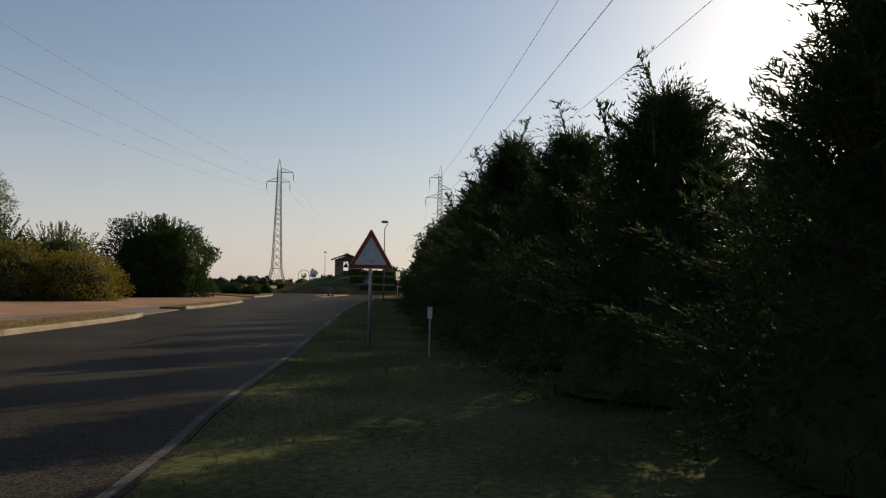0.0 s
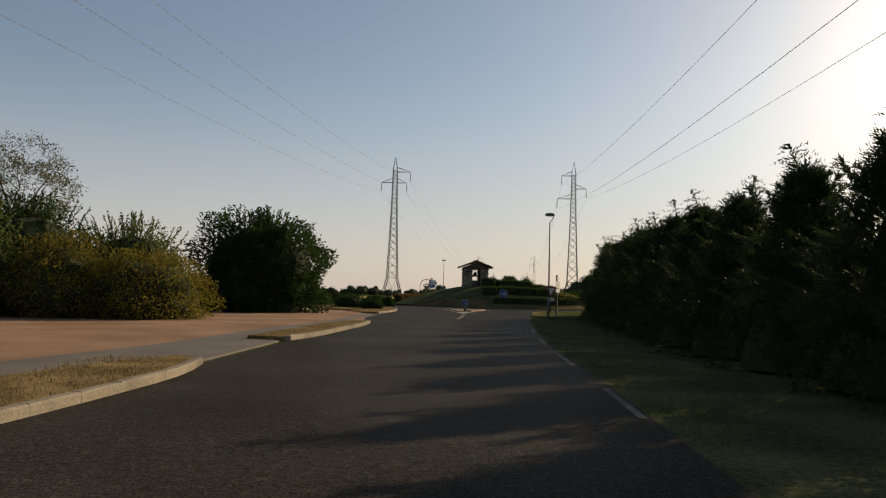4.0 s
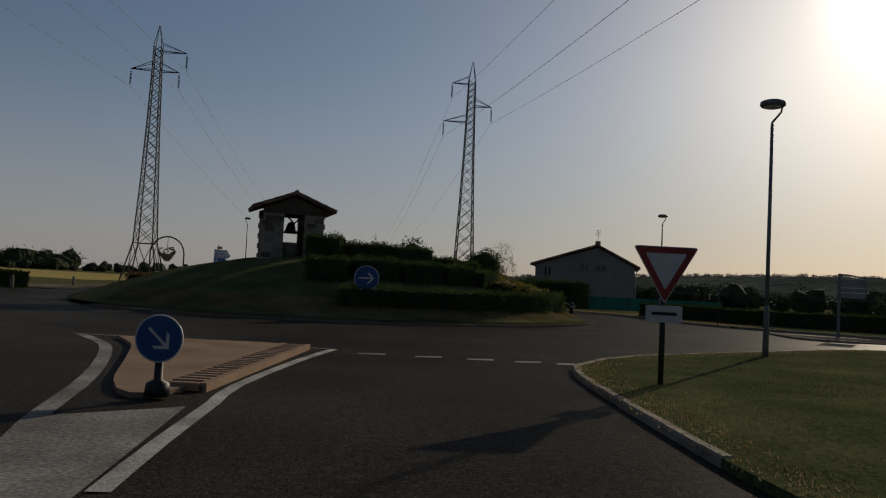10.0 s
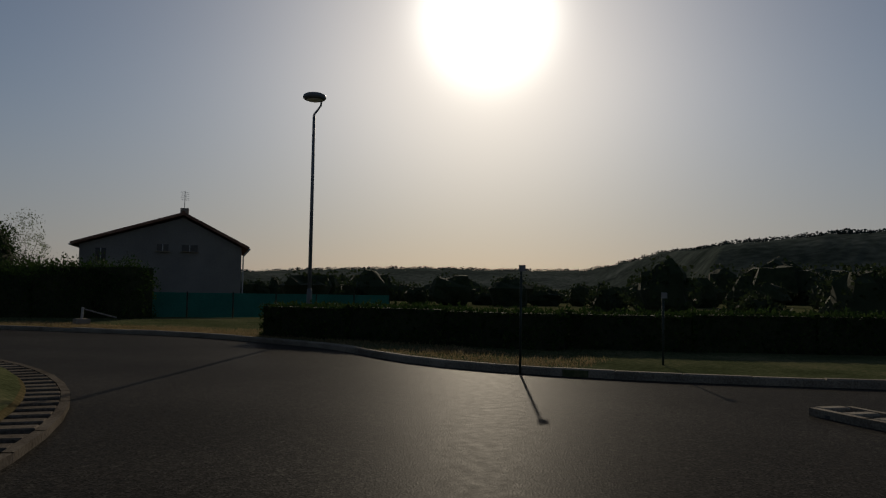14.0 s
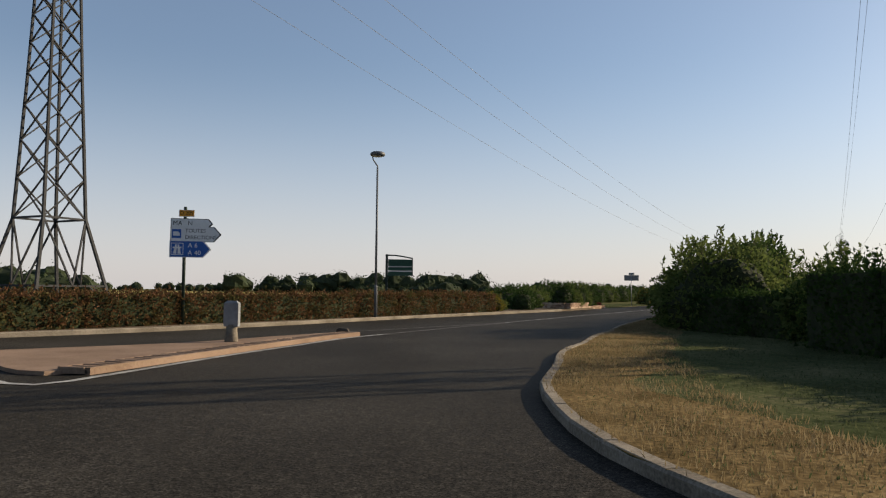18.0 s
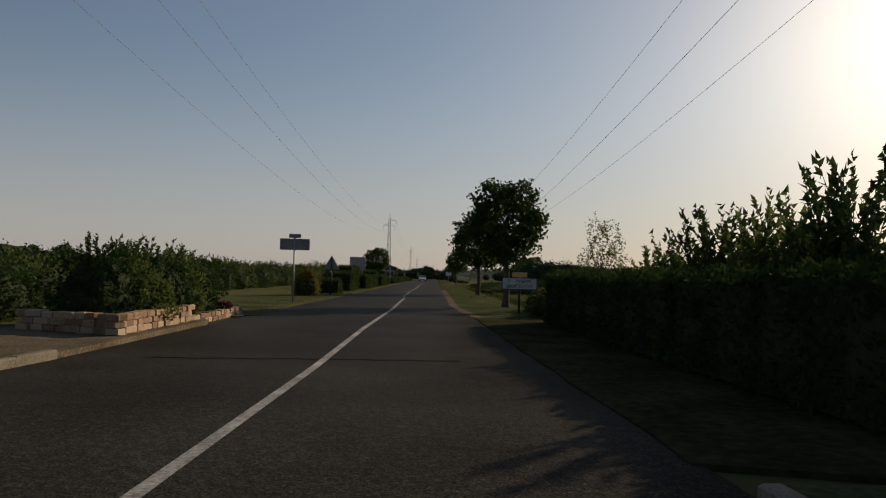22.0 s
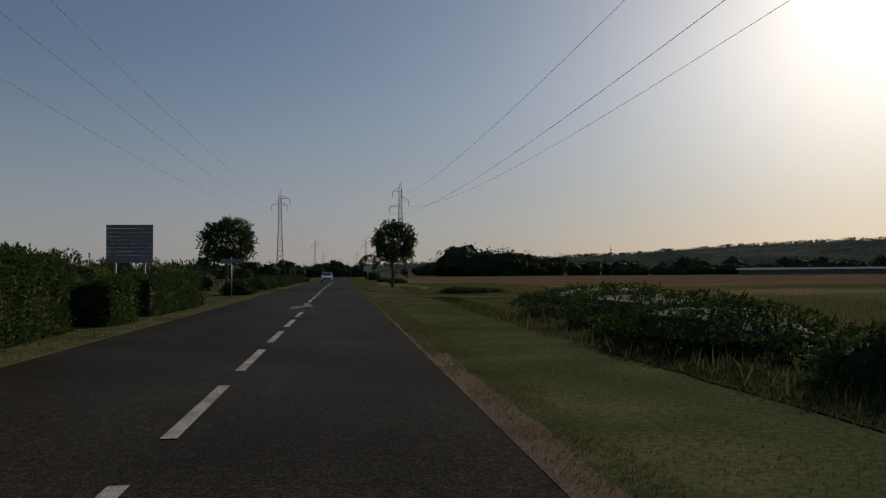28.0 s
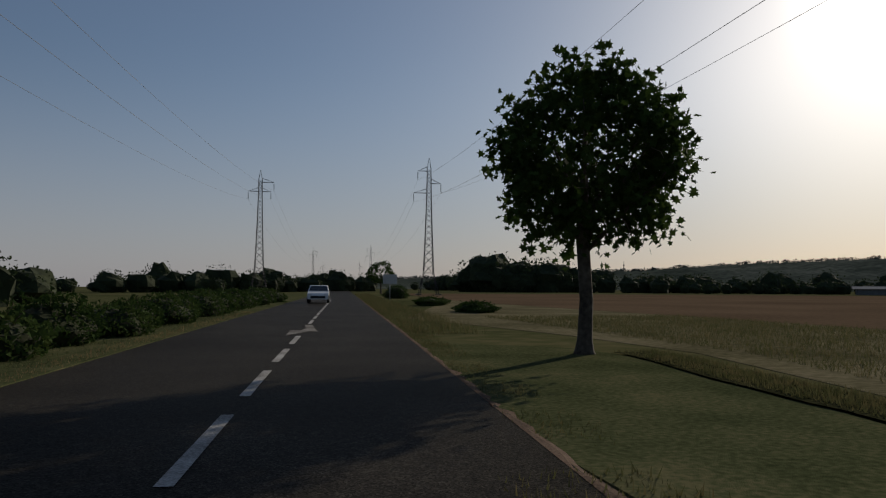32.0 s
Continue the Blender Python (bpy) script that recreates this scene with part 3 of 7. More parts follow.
def broadleaf(name, x, y, trunk_h, radii, leaf, label, leaves=3000, size=0.17, shape=RHOMB, trunk_r=0.13, seed=1, z=0.0, lean=(0, 0), group="", bark=None, ragged=0.16, aspect=0.9, floor=-0.8, limbs=9, core=0.0, shell=0.75):
    """Trunk, limbs and a crown of single leaves."""
    rng = np.random.default_rng(seed)
    root = thing(name, label, "tree", pose(x, y, z), group)
    top = Vector((lean[0], lean[1], trunk_h))
    cz = trunk_h + radii[2] * 0.72
    g = Geo()
    g.tube([(0, 0, -0.15), (0, 0, 0.12), (lean[0] * 0.3, lean[1] * 0.3, trunk_h * 0.4), tuple(top), (lean[0] * 1.1, lean[1] * 1.1, cz)], [trunk_r * 1.75, trunk_r * 1.15, trunk_r, trunk_r * 0.86, trunk_r * 0.35], 10)
    part("trunk", g, bark or M_BARK, root, smooth=True)
    for i in range(limbs):
        a = 2 * pi * i / limbs + rng.uniform(-0.3, 0.3)
        h = rng.uniform(0.0, 0.75)
        start = top.lerp(Vector((lean[0], lean[1], cz)), h)
        end = Vector((lean[0] + cos(a) * radii[0] * 0.8, lean[1] + sin(a) * radii[1] * 0.8, cz + radii[2] * rng.uniform(-0.55, 0.7)))
        part("limb", Geo().tube(bent(start, end, 0.1, 4, rng), [trunk_r * 0.42, trunk_r * 0.32, trunk_r * 0.22, trunk_r * 0.14, trunk_r * 0.05], 6), bark or M_BARK, root, smooth=True)
    # dark solid added as the shade inside the crown
    if core:
        part("inner_crown", crown_core(radii, (lean[0], lean[1], cz), seed * 3.1, core), M_CORE, root)
    p = crown_places(leaves, radii, (lean[0], lean[1], cz), rng, ragged=ragged, seed=seed * 3.1, floor=floor, shell=shell)
    part("crown", leaf_mesh("crown", p, (p - (lean[0], lean[1], cz)) * 0.5 + (0, 0, -0.25), size, shape, aspect, 0.9, rng), leaf, root)
    return root


def shrub(name, x, y, radii, leaf, label, leaves=2200, size=0.07, seed=1, z=0.0, category="bush", group="", ragged=0.2, spikes=0, twig_h=0.0, m=None, core=0.76):
    """Bush: a few stems, a dense uneven body, shoots that stick out."""
    rng = np.random.default_rng(seed)
    root = thing(name, label, category, m if m is not None else pose(x, y, z), group)
    rx, ry, rz = radii
    g = Geo()
    for i in range(6):
        a = 2 * pi * i / 6 + rng.uniform(-0.4, 0.4)
        g.tube(bent((0.1 * cos(a), 0.1 * sin(a), -0.1), (rx * 0.6 * cos(a), ry * 0.6 * sin(a), rz * rng.uniform(0.8, 1.5)), 0.06, 3, rng), [0.035, 0.028, 0.018, 0.006], 5)
    shoots, ways = [], []
    for i in range(spikes):
        a, k = rng.uniform(0, 2 * pi), rng.uniform(0, 0.85)
        bx, by = rx * k * cos(a), ry * k * sin(a)
        foot = Vector((bx * 0.75, by * 0.75, rz * (0.55 + (1 - k * k) ** 0.5)))
        tip = Vector((bx * 1.1 + rng.normal(0, 0.06 + 0.16 * twig_h), by * 1.1 + rng.normal(0, 0.06 + 0.16 * twig_h), rz * (1 + (1 - k * k) ** 0.5) + rng.uniform(0.15, 1.0) * twig_h))
        line = bent(foot, tip, 0.03, 3, rng)
        g.tube(line, [0.014, 0.011, 0.008, 0.003], 4)
        up = np.array((tip - foot).normalized())
        m = max(9, int((tip - foot).length / (size * 0.55)))
        for j in range(m):
            u = 0.12 + 0.88 * j / (m - 1)
            q = np.array(line[min(2, int(u * 3))].lerp(line[min(2, int(u * 3)) + 1], u * 3 - min(2, int(u * 3))))
            out = unit(np.cross(up, rng.normal(size=3)))
            shoots.append(q + out * size * 0.55 * (1.1 - 0.5 * u))
            ways.append(out * (1.0 - 0.4 * u) + up * 0.8)
    part("twig_frame", g, M_TWIG, root)
    # dark solid added as the shade inside the bush
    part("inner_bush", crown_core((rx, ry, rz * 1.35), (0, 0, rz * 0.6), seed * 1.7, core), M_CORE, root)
    p = crown_places(int(leaves * 0.82), (rx, ry, rz * 1.35), (0, 0, rz * 0.65), rng, shell=0.93, ragged=ragged, seed=seed * 1.7, floor=-0.48, holes=-0.66)
    d = (p - (0, 0, rz)) * 0.4 + (0, 0, 0.2)
    if spikes:
        p, d = np.r_[p, np.array(shoots)], np.r_[d, np.array(ways) * 2.2]
    p[:, 2] = np.maximum(p[:, 2], 0.03)
    part("foliage", leaf_mesh("foliage", p, d, size * 1.3, WEDGE, aspect=0.75, wild=0.9, rng=rng), leaf, root)
    return root


# ---------------------------------------------------------------- plan
def mid(y):
    """The middle of the long straight road at that y."""
    return -31.35 - 0.1385 * (y - 91.2)


RING = Vector((-12.0, -12.2))
R_IN, R_OUT = 12.75, 19.0
entry_east = smooth_line([(9.4, -128), (7.6, -114), (6.8, -110), (5.7, -103.6), (4.4, -97), (3.3, -90.9), (1.2, -80), (-0.4, -70), (-1.8, -60), (-2.9, -50.7), (-3.2, -47), (-3.6, -44.2), (-3.9, -37.5), (-3.4, -35.6), (-2.0, -33.4), (2.1, -30.0), (6.9, -26.6), (13, -26.0), (24, -29), (45, -36)], 1.5)
entry_west_a = smooth_line([(1.4, -128), (0.4, -114), (-0.9, -105.1), (-1.8, -102.0), (-2.3, -99.0), (-2.8, -95.5), (-3.5, -92), (-4.3, -90.0)], 1.0)
entry_west_b = smooth_line([(-5.7, -83.2), (-5.9, -80.5), (-6.6, -76.3), (-7.1, -73.3), (-7.9, -69.9)], 1.0)
entry_west_c = smooth_line([(-12.3, -55.6), (-12.8, -52), (-13.4, -48.5), (-14.6, -44), (-16.3, -39.2), (-18.4, -36.0), (-22, -33.4), (-27, -31.5)], 1.0)
north_kerb = smooth_line([(45, -33), (25, -23.5), (17, -19.2), (13.5, -17.1), (8.9, -13.6), (7.2, -11.6), (6.4, -9.4), (6.2, -6), (5.4, -3.9), (4.43, -1.56), (3.41, -0.13), (2.29, 1.09), (0.78, 2.6), (-0.73, 3.91), (-2.34, 5.22), (-3.46, 5.98), (-4.88, 6.69), (-6.46, 7.48), (-8.13, 8.71), (-9.2, 9.68), (-10.18, 10.95), (-11.36, 12.82), (-12.35, 15.21), (-13.55, 17.79), (-14.24, 20.28), (-15.24, 23.28), (-15.94, 26.06), (-17, 29.3), (-18.2, 34), (-19.2, 38.5), (-20.5, 43.6), (-22.7, 56), (-24.2, 65)], 1.0)
exit_west = smooth_line([(-33, -4), (-30.2, 2.5), (-27.8, 8.5), (-27.0, 13), (-26.7, 17), (-26.9, 21.5), (-27.35, 25.5), (-27.85, 30), (-28.2, 35), (-28.55, 40), (-28.9, 45), (-29.1, 48.5), (-29.3, 50.3)], 1.0)

# ---------------------------------------------------------------- ground and roads
g = Geo()
rings = [0, 40, 90, 160, 260, 400, 620, 900, 1400, 2200, 3600]
for i, r in enumerate(rings):
    for k in range(48):
        a = 2 * pi * k / 48
        g.v.append((-15 + r * cos(a), 20 + r * sin(a), -0.035 - (0 if r < 300 else 0.0018 * (r - 300))))
for i in range(len(rings) - 1):
    for k in range(48):
        a, b = i * 48 + k, i * 48 + (k + 1) % 48
        g.f.append((a, b, b + 48, a + 48) if i else (b, b + 48, a + 48))
tagged(part("ground", g, M_LAND), "rough meadow land with dry patches reaching the horizon", "ground", kind="structure")

sheet("road_entry", [p for p in entry_east if p[1] < -31] + [(-6, -20), (-24, -22)] + entry_west_c[::-1] + [(-10.9, -61.4), (-10.3, -65.8)] + entry_west_b[::-1] + entry_west_a[::-1], 0.0, M_ROAD, "worn grey asphalt road leading to the roundabout", "road")
sheet("road_ring", [(RING.x + (R_OUT + 1.2) * cos(2 * pi * k / 72), RING.y + (R_OUT + 1.2) * sin(2 * pi * k / 72)) for k in range(72)], 0.0015, M_ROAD, "worn grey asphalt ring of the roundabout", "road")
sheet("road_side", [p for p in north_kerb if p[0] > 4.4 and p[1] < -1] + [(0, -10), (-2, -30)] + [p for p in entry_east if p[0] > -2 and p[1] > -34], -0.0015, M_ROAD, "asphalt side road leaving the roundabout", "road")
exit_right = [p for p in north_kerb if p[1] > 4.4 and p[0] < -1.5] + [(mid(y) + 2.85, y) for y in (74, 86, 100, 130, 170, 220, 320, 500, 900)]
exit_left = exit_west + [(-31.0, 61), (-32.5, 72), (-33.3, 79)] + [(mid(y) - 3.65, y) for y in (86, 100, 130, 170, 220, 320, 500, 900)]
sheet("road_exit", exit_right + exit_left[::-1] + [(-20, -4), (-8, 0)], 0.003, M_ROAD, "long straight asphalt road between verges", "road")

# forecourt, paths and verges
sheet("forecourt", [(-4.4, -128), (-5.8, -112), (-6.4, -101), (-6.0, -94.7), (-5.2, -89.5), (-6.6, -83.4), (-8.4, -75), (-8.4, -69.5), (-10.9, -62), (-12.6, -55.7), (-15, -53), (-19, -46), (-26, -45), (-27, -60), (-22, -74), (-26, -82), (-40, -90), (-44, -128)], 0.002, M_RED, "reddish gravel forecourt beside the road", "forecourt")
sheet("footpath", [(-3.0, -128), (-3.6, -112), (-4.6, -103), (-5.2, -97), (-5.3, -91), (-4.6, -89.6), (-5.9, -83.4), (-7.2, -83.5), (-8.2, -76), (-8.6, -70), (-10.3, -65.8), (-10.9, -61.4), (-12.2, -56), (-12.9, -57), (-11.6, -63), (-9.8, -71), (-9.4, -77), (-7.6, -87), (-7.2, -95), (-7.0, -103), (-6.4, -113), (-5.6, -128)], 0.008, M_PATH, "pale grey asphalt footpath along the forecourt", "footpath")
sheet("verge_a", entry_west_a + [(-5.0, -89.8), (-5.25, -91.4), (-5.05, -95), (-4.6, -99), (-4.3, -104), (-3.4, -112), (-2.8, -128)], 0.10, M_DRY, "dry straw-coloured grass strip behind the kerb", "verge")
sheet("verge_b", entry_west_b + [(-8.5, -69.9), (-8.5, -74), (-7.5, -80), (-7.0, -83.2)], 0.10, M_DRY, "dry straw-coloured grass strip behind the kerb", "verge")
sheet("verge_c", entry_west_c + [(-34, -33), (-36, -42), (-26, -45), (-20, -47.5), (-15.4, -51), (-13.2, -55.6)], 0.10, M_DRY, "dry grass island with low clipped shrubs", "verge")
sheet("lawn_corner", [p for p in entry_east if p[1] > -52] + [(45, -60), (10, -60), (-1.0, -54)], 0.09, M_GRASS, "sunlit lawn between the two roads", "lawn")
sheet("shoulder", [p for p in entry_east if p[1] < -51] + [(-0.6, -54), (4, -62), (6, -80), (9, -95), (14, -112), (17, -128)], -0.012, M_GRASS, "thin shaded grass shoulder below the cypresses", "shoulder")
sheet("verge_north", [p for p in north_kerb if p[1] < 45] + [(-17.6, 45), (-12, 28), (-3, 18), (8, 9), (18, -8), (45, -26)], 0.11, M_GRASS, "mown lawn with a dry brown edge behind the kerb", "lawn")
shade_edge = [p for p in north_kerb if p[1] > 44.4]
# earth given a dark colour for the shade under the hedge
sheet("verge_shaded", [(x - 0.06 + 0.1 * noise.noise((x, y, 3.0)), y) for x, y in shade_edge] + [(-21.2, 66), (-17.6, 45)], 0.022, M_DITCHSHADE, "bare earth below the road hedge, its shade put into the dark colour", "verge")
dry_edge = [p for p in north_kerb if p[1] > -3 and p[1] < 44]
sheet("verge_dry_edge", [(x, y) for x, y in dry_edge] + [(x + 1.3 + 0.5 * sin(y * 0.9), y + 1.0 + 0.4 * cos(x * 1.3)) for x, y in dry_edge[::-1]], 0.116, M_DRY, "parched straw edge of the lawn along the kerb", "verge")
sheet("verge_west", exit_west + [(-30.6, 58), (-33, 60), (-33.5, 40), (-34, 20), (-36, 0)], 0.10, M_DIRT, "bare brown verge under the hedge", "verge")
strip_in = [(float(np.interp(y, [65, 74, 86, 900], [-24.2, mid(74) + 2.85, mid(86) + 2.85, mid(900) + 2.85])), y) for y in (65, 70, 75, 80, 90, 100, 120, 140, 152.5)]
grit_in = [(float(np.interp(y, [p[1] for p in strip_in], [p[0] for p in strip_in])), y) for y in np.arange(65, 126, 0.6).tolist()]
sheet("gravel_edge", [(x - 0.03 + 0.03 * sin(y * 3.1), y) for x, y in grit_in] + [(x + 0.33 + 0.12 * noise.noise((y * 0.8, 1.0, 0.0)) + 0.05 * noise.noise((y * 3.3, 2.0, 0.0)), y) for x, y in grit_in[::-1]], 0.004, M_GRIT, "brown gritty edge of the road", "verge")
verge_rim = smooth_line([(-22.3, 66), (-22.5, 73), (-23.2, 78.5), (-23.7, 81.8), (-24.3, 85.5), (-24.75, 88.8), (-25.25, 93), (-25.95, 98), (-26.55, 102), (-28.1, 111.5), (-29.7, 122), (-32.0, 139), (-33.0, 147.6), (-33.25, 149.6), (-33.8, 152.6), (-34.8, 154.9), (-35.9, 155.1), (-36.6, 153.6)], 0.5)
sheet("verge_east", [(x - 0.1, y) for x, y in strip_in] + [(x + 0.16 * noise.noise((x * 1.7, y * 1.7, 2.0)), y + 0.1 * noise.noise((x * 2.1, y * 2.1, 6.0))) for x, y in verge_rim[::-1]], -0.002, M_GRASS, "mown green verge with fallen leaves along the road", "verge", 0.05)
for y0, y1 in ((116, 151), (174, 258)):
    g = Geo()
    for k, y in enumerate(np.arange(y0, y1, 0.3).tolist()):
        w = 2.86 + 0.1 * noise.noise((y * 0.9, 3.0, 0.0)) + 0.12 * noise.noise((y * 3.1, 7.0, 0.0))
        g.v += [(mid(y) + 2.80, y, 0.007), (mid(y) + w, y, 0.007), (mid(y) + w + 0.12, y, -0.03)]
        if k:
            a = 3 * k
            g.f += [(a - 3, a - 2, a + 1, a), (a - 2, a - 1, a + 2, a + 1)]
    tagged(part("gravel_edge", g, M_GRIT), "ragged gritty edge of the long road", "verge", kind="structure")
near_side = smooth_line([(mid(151) + 2.7, 151), (-36.6, 153.2), (-35.9, 154.6), (-34.8, 154.6), (-33.3, 153.6), (-29, 152.6)], 0.3)
far_side = smooth_line([(-30, 157.4), (-32.6, 158.2), (-34.2, 159.4), (-35.2, 163.4), (-36.2, 165.0), (-37.1, 165.8), (-37.7, 167.6), (-38.6, 169.2), (mid(175) + 2.7, 175)], 0.3)
rag = np.random.default_rng(77)
sheet("track", [near_side[0]] + [(x + rag.normal(0, 0.09), y + 0.35 * noise.noise((x * 1.1, y * 1.1, 2.0)) + rag.normal(0, 0.05)) for x, y in near_side[1:]] + [(x + 0.3 * noise.noise((x, y, 5.0)) + rag.normal(0, 0.06), y + rag.normal(0, 0.05)) for x, y in far_side[:-1]] + [far_side[-1]], -0.022, M_TRACK, "stony reddish field track joining the road", "track", 0.05)
far_rim = smooth_line([(-36.2, 164.8), (-35.7, 165.0), (-35.6, 167.6), (-36.0, 171.4), (-36.5, 177.4), (-37.0, 181), (-37.4, 185.2), (-38.6, 187.4), (-40.4, 188.2), (-41.8, 190)], 0.5)
sheet("verge_east_far", [(mid(y) + 2.85, y) for y in (189.6, 182, 176)] + [(-38.55, 169), (-37.65, 167.5), (-37.0, 165.6)] + [(x + 0.12 * noise.noise((x * 1.7, y * 1.7, 2.0)), y) for x, y in far_rim], -0.014, M_GRASS, "mown green verge around a roadside tree", "verge", 0.05)
sheet("verge_left", [(-30.9, 62), (-32.6, 72), (-33.4, 79)] + [(mid(y) - 3.65, y) for y in (86, 100, 130, 170, 220, 320, 500, 900)] + [(mid(y) - 8, y) for y in (900, 500, 320, 220, 170, 130, 100, 86)] + [(-39, 79), (-38, 70), (-36, 62)], 0.02, M_GRASS, "grass verge with dry patches under the hedges", "verge")
sheet("side_path", [(-31.0, 61.4), (-33, 66), (-38.6, 70.5), (-46, 72), (-50, 71), (-50, 66), (-40, 64.5), (-33.5, 60.5)], 0.026, M_PATH, "pale gravel side path crossing the verge", "path")

# fields
sheet("fallow_field", [(-43, 204), (-37.5, 192), (-35.6, 186), (-35.2, 178), (-34.2, 168), (-33.4, 158.5), (-14, 157), (40, 150), (40, 170), (-2, 168), (-14, 180), (-21, 192), (-28, 214), (-35, 238), (-41, 256)], -0.024, M_FALLOW, "weedy fallow strip with pale dry stalks", "field", 0.05)
sheet("stubble_field", [(-6, 166), (-16.7, 176.5), (-23, 187.5), (-30, 211), (-37, 235), (-42, 256), (-52, 330), (60, 330), (180, 300), (160, 190), (30, 165)], -0.015, M_FIELD, "brown stubble field beyond the ditch", "field")
sheet("golden_field", [(-48, 34), (-46, 60), (-60, 110), (-200, 200), (-330, 150), (-230, 84), (-90, 46)], -0.02, M_GOLD, "golden dry field behind the hedge", "field")

# ---------------------------------------------------------------- kerbs
STONE = Geo().block((0, 0, 0), (0.985, 0.17, 0.30), 0, 0.025).mesh("kerb_stone")
STONE.materials.append(M_KERB)
STONE_SHORT = Geo().block((0, 0, 0), (0.51, 0.15, 0.30), 0, 0.025).mesh("kerb_stone_short")
STONE_SHORT.materials.append(M_KERB)


def kerb(name, line, z, label, inside=0.06, length=1.0):
    root = thing(name, label, "kerb", kind="structure")
    pts = along(line, length)
    for (x0, y0, _), (x1, y1, _) in zip(pts, pts[1:]):
        a, d = atan2(y1 - y0, x1 - x0), hypot(x1 - x0, y1 - y0)
        ob = new("kerb_stone", STONE if length == 1.0 else STONE_SHORT)
        ob.parent = root
        ob.matrix_basis = pose((x0 + x1) / 2 - inside * sin(a), (y0 + y1) / 2 + inside * cos(a), z - 0.30 + RNG.normal(0, 0.004), 0, 0, math.degrees(a) + RNG.normal(0, 0.3)) @ Matrix.Diagonal(((d + 0.03) / length, 1, 1, 1))
    return root


kerb("kerb_1", entry_west_a[6:], 0.135, "pale concrete kerb of the forecourt strip")
kerb("kerb_2", entry_west_b, 0.135, "pale concrete kerb of the second strip")
kerb("kerb_3", entry_west_c, 0.135, "pale concrete kerb of the shrub island")
kerb("kerb_4", [p for p in north_kerb if p[0] < 30 and p[1] < 45][::-1], 0.125, "grey concrete kerb round the outside of the roundabout", 0.06)
kerb("kerb_5", exit_west, 0.14, "pale concrete kerb below the brown hedge")
kerb("kerb_6", [p for p in entry_east if p[1] > -45 and p[0] < 30][::-1], 0.10, "low concrete edging of the lawn corner", 0.06, 0.5)

TOOTH = Geo().block((0, 0, 0), (0.15, 0.36, 0.10), 0, 0.015).mesh("kerb_tooth")
TOOTH.materials.append(M_KERB)
TOOTH_RED = Geo().block((0, 0, 0), (0.12, 0.42, 0.10), 0, 0.010).mesh("kerb_tooth_red")
TOOTH_RED.materials.append(M_REDCONC)
TOOTH_DARK = Geo().block((0, 0, 0), (0.19, 0.40, 0.10), 0, 0.012).mesh("kerb_tooth_dark")
TOOTH_DARK.materials.append(M_KERBDARK)


def toothed(name, line, z, label, side=0.25, tooth=None):
    """Ribbed kerb: concrete teeth over a dark channel between two rails."""
    root = thing(name, label, "kerb", kind="structure")
    base, rails = Geo(), Geo()
    for (x0, y0), (x1, y1) in zip(line, line[1:]):
        a, d = atan2(y1 - y0, x1 - x0), hypot(x1 - x0, y1 - y0)
        cx, cy = (x0 + x1) / 2, (y0 + y1) / 2
        base.box((cx - side * sin(a), cy + side * cos(a), z + 0.005), (d + 0.06, 0.5, 0.05), a)
        for off, w in ((0.0, 0.09), (2 * side, 0.07)):
            rails.box((cx - off * sin(a), cy + off * cos(a), (z + 0.07) / 2 - 0.01), (d + 0.04, w, z + 0.09), a)
    part("channel", base, M_SLOT, root)
    part("rail", rails, tooth or M_KERB, root)
    for x, y, a in along(line, 0.25 if tooth is M_REDCONC else 0.40):
        ob = new("kerb_tooth", TOOTH_RED if tooth is M_REDCONC else TOOTH_DARK if tooth else TOOTH)
        ob.parent = root
        ob.matrix_basis = pose(x - side * sin(a), y + side * cos(a), z - 0.03 + RNG.normal(0, 0.003), 0, 0, math.degrees(a) + RNG.normal(0, 1.5))
    return root


ring_line = [(RING.x + R_IN * cos(radians(a)), RING.y + R_IN * sin(radians(a))) for a in range(-128, 92, 4)]
toothed("kerb_7", ring_line, 0.004, "ribbed concrete kerb round the central island", 0.25, M_KERBDARK)

# ---------------------------------------------------------------- road markings
def strip(name, line, w, mat, z, label):
    g = Geo()
    n = len(line)
    for i, (x, y) in enumerate(line):
        (x0, y0), (x1, y1) = line[max(i - 1, 0)], line[min(i + 1, n - 1)]
        a = atan2(y1 - y0, x1 - x0)
        g.v += [(x - sin(a) * w / 2, y + cos(a) * w / 2, z), (x + sin(a) * w / 2, y - cos(a) * w / 2, z)]
    g.f = [(2 * i, 2 * i + 1, 2 * i + 3, 2 * i + 2) for i in range(n - 1)]
    return tagged(part(name, g, mat), label, "road marking", kind="structure")


def patch(name, outline, mat, z, label):
    g = Geo().add([(x, y, z) for x, y in outline], [tuple(range(len(outline)))])
    return tagged(part(name, g, mat), label, "road marking", kind="structure")


M_Z = 0.013
strip("marking_centre_start", [(-22.5, 20.4), (-22.52, 24), (-22.55, 27), (-22.55, 31.0)], 0.13, M_PAINTFAINT, M_Z, "faint worn start of the centre line")
strip("marking_centre", [(-22.55, 31.0), (-22.95, 33.3), (-23.4, 36.4), (-23.9, 39), (-24.45, 43.1), (-25.35, 50.1), (-26.5, 58), (-28.0, 69.5), (-29.4, 79), (-30.3, 85.4)], 0.125, M_PAINTWORN, M_Z, "white solid centre line")
strip("marking_centre_worn", [(-20.95, 21.3), (-21.4, 23.9), (-21.7, 25.6), (-22.0, 27.8), (-22.5, 31.0)], 0.13, M_PAINTFAINT, M_Z, "worn white line merging into the centre line")
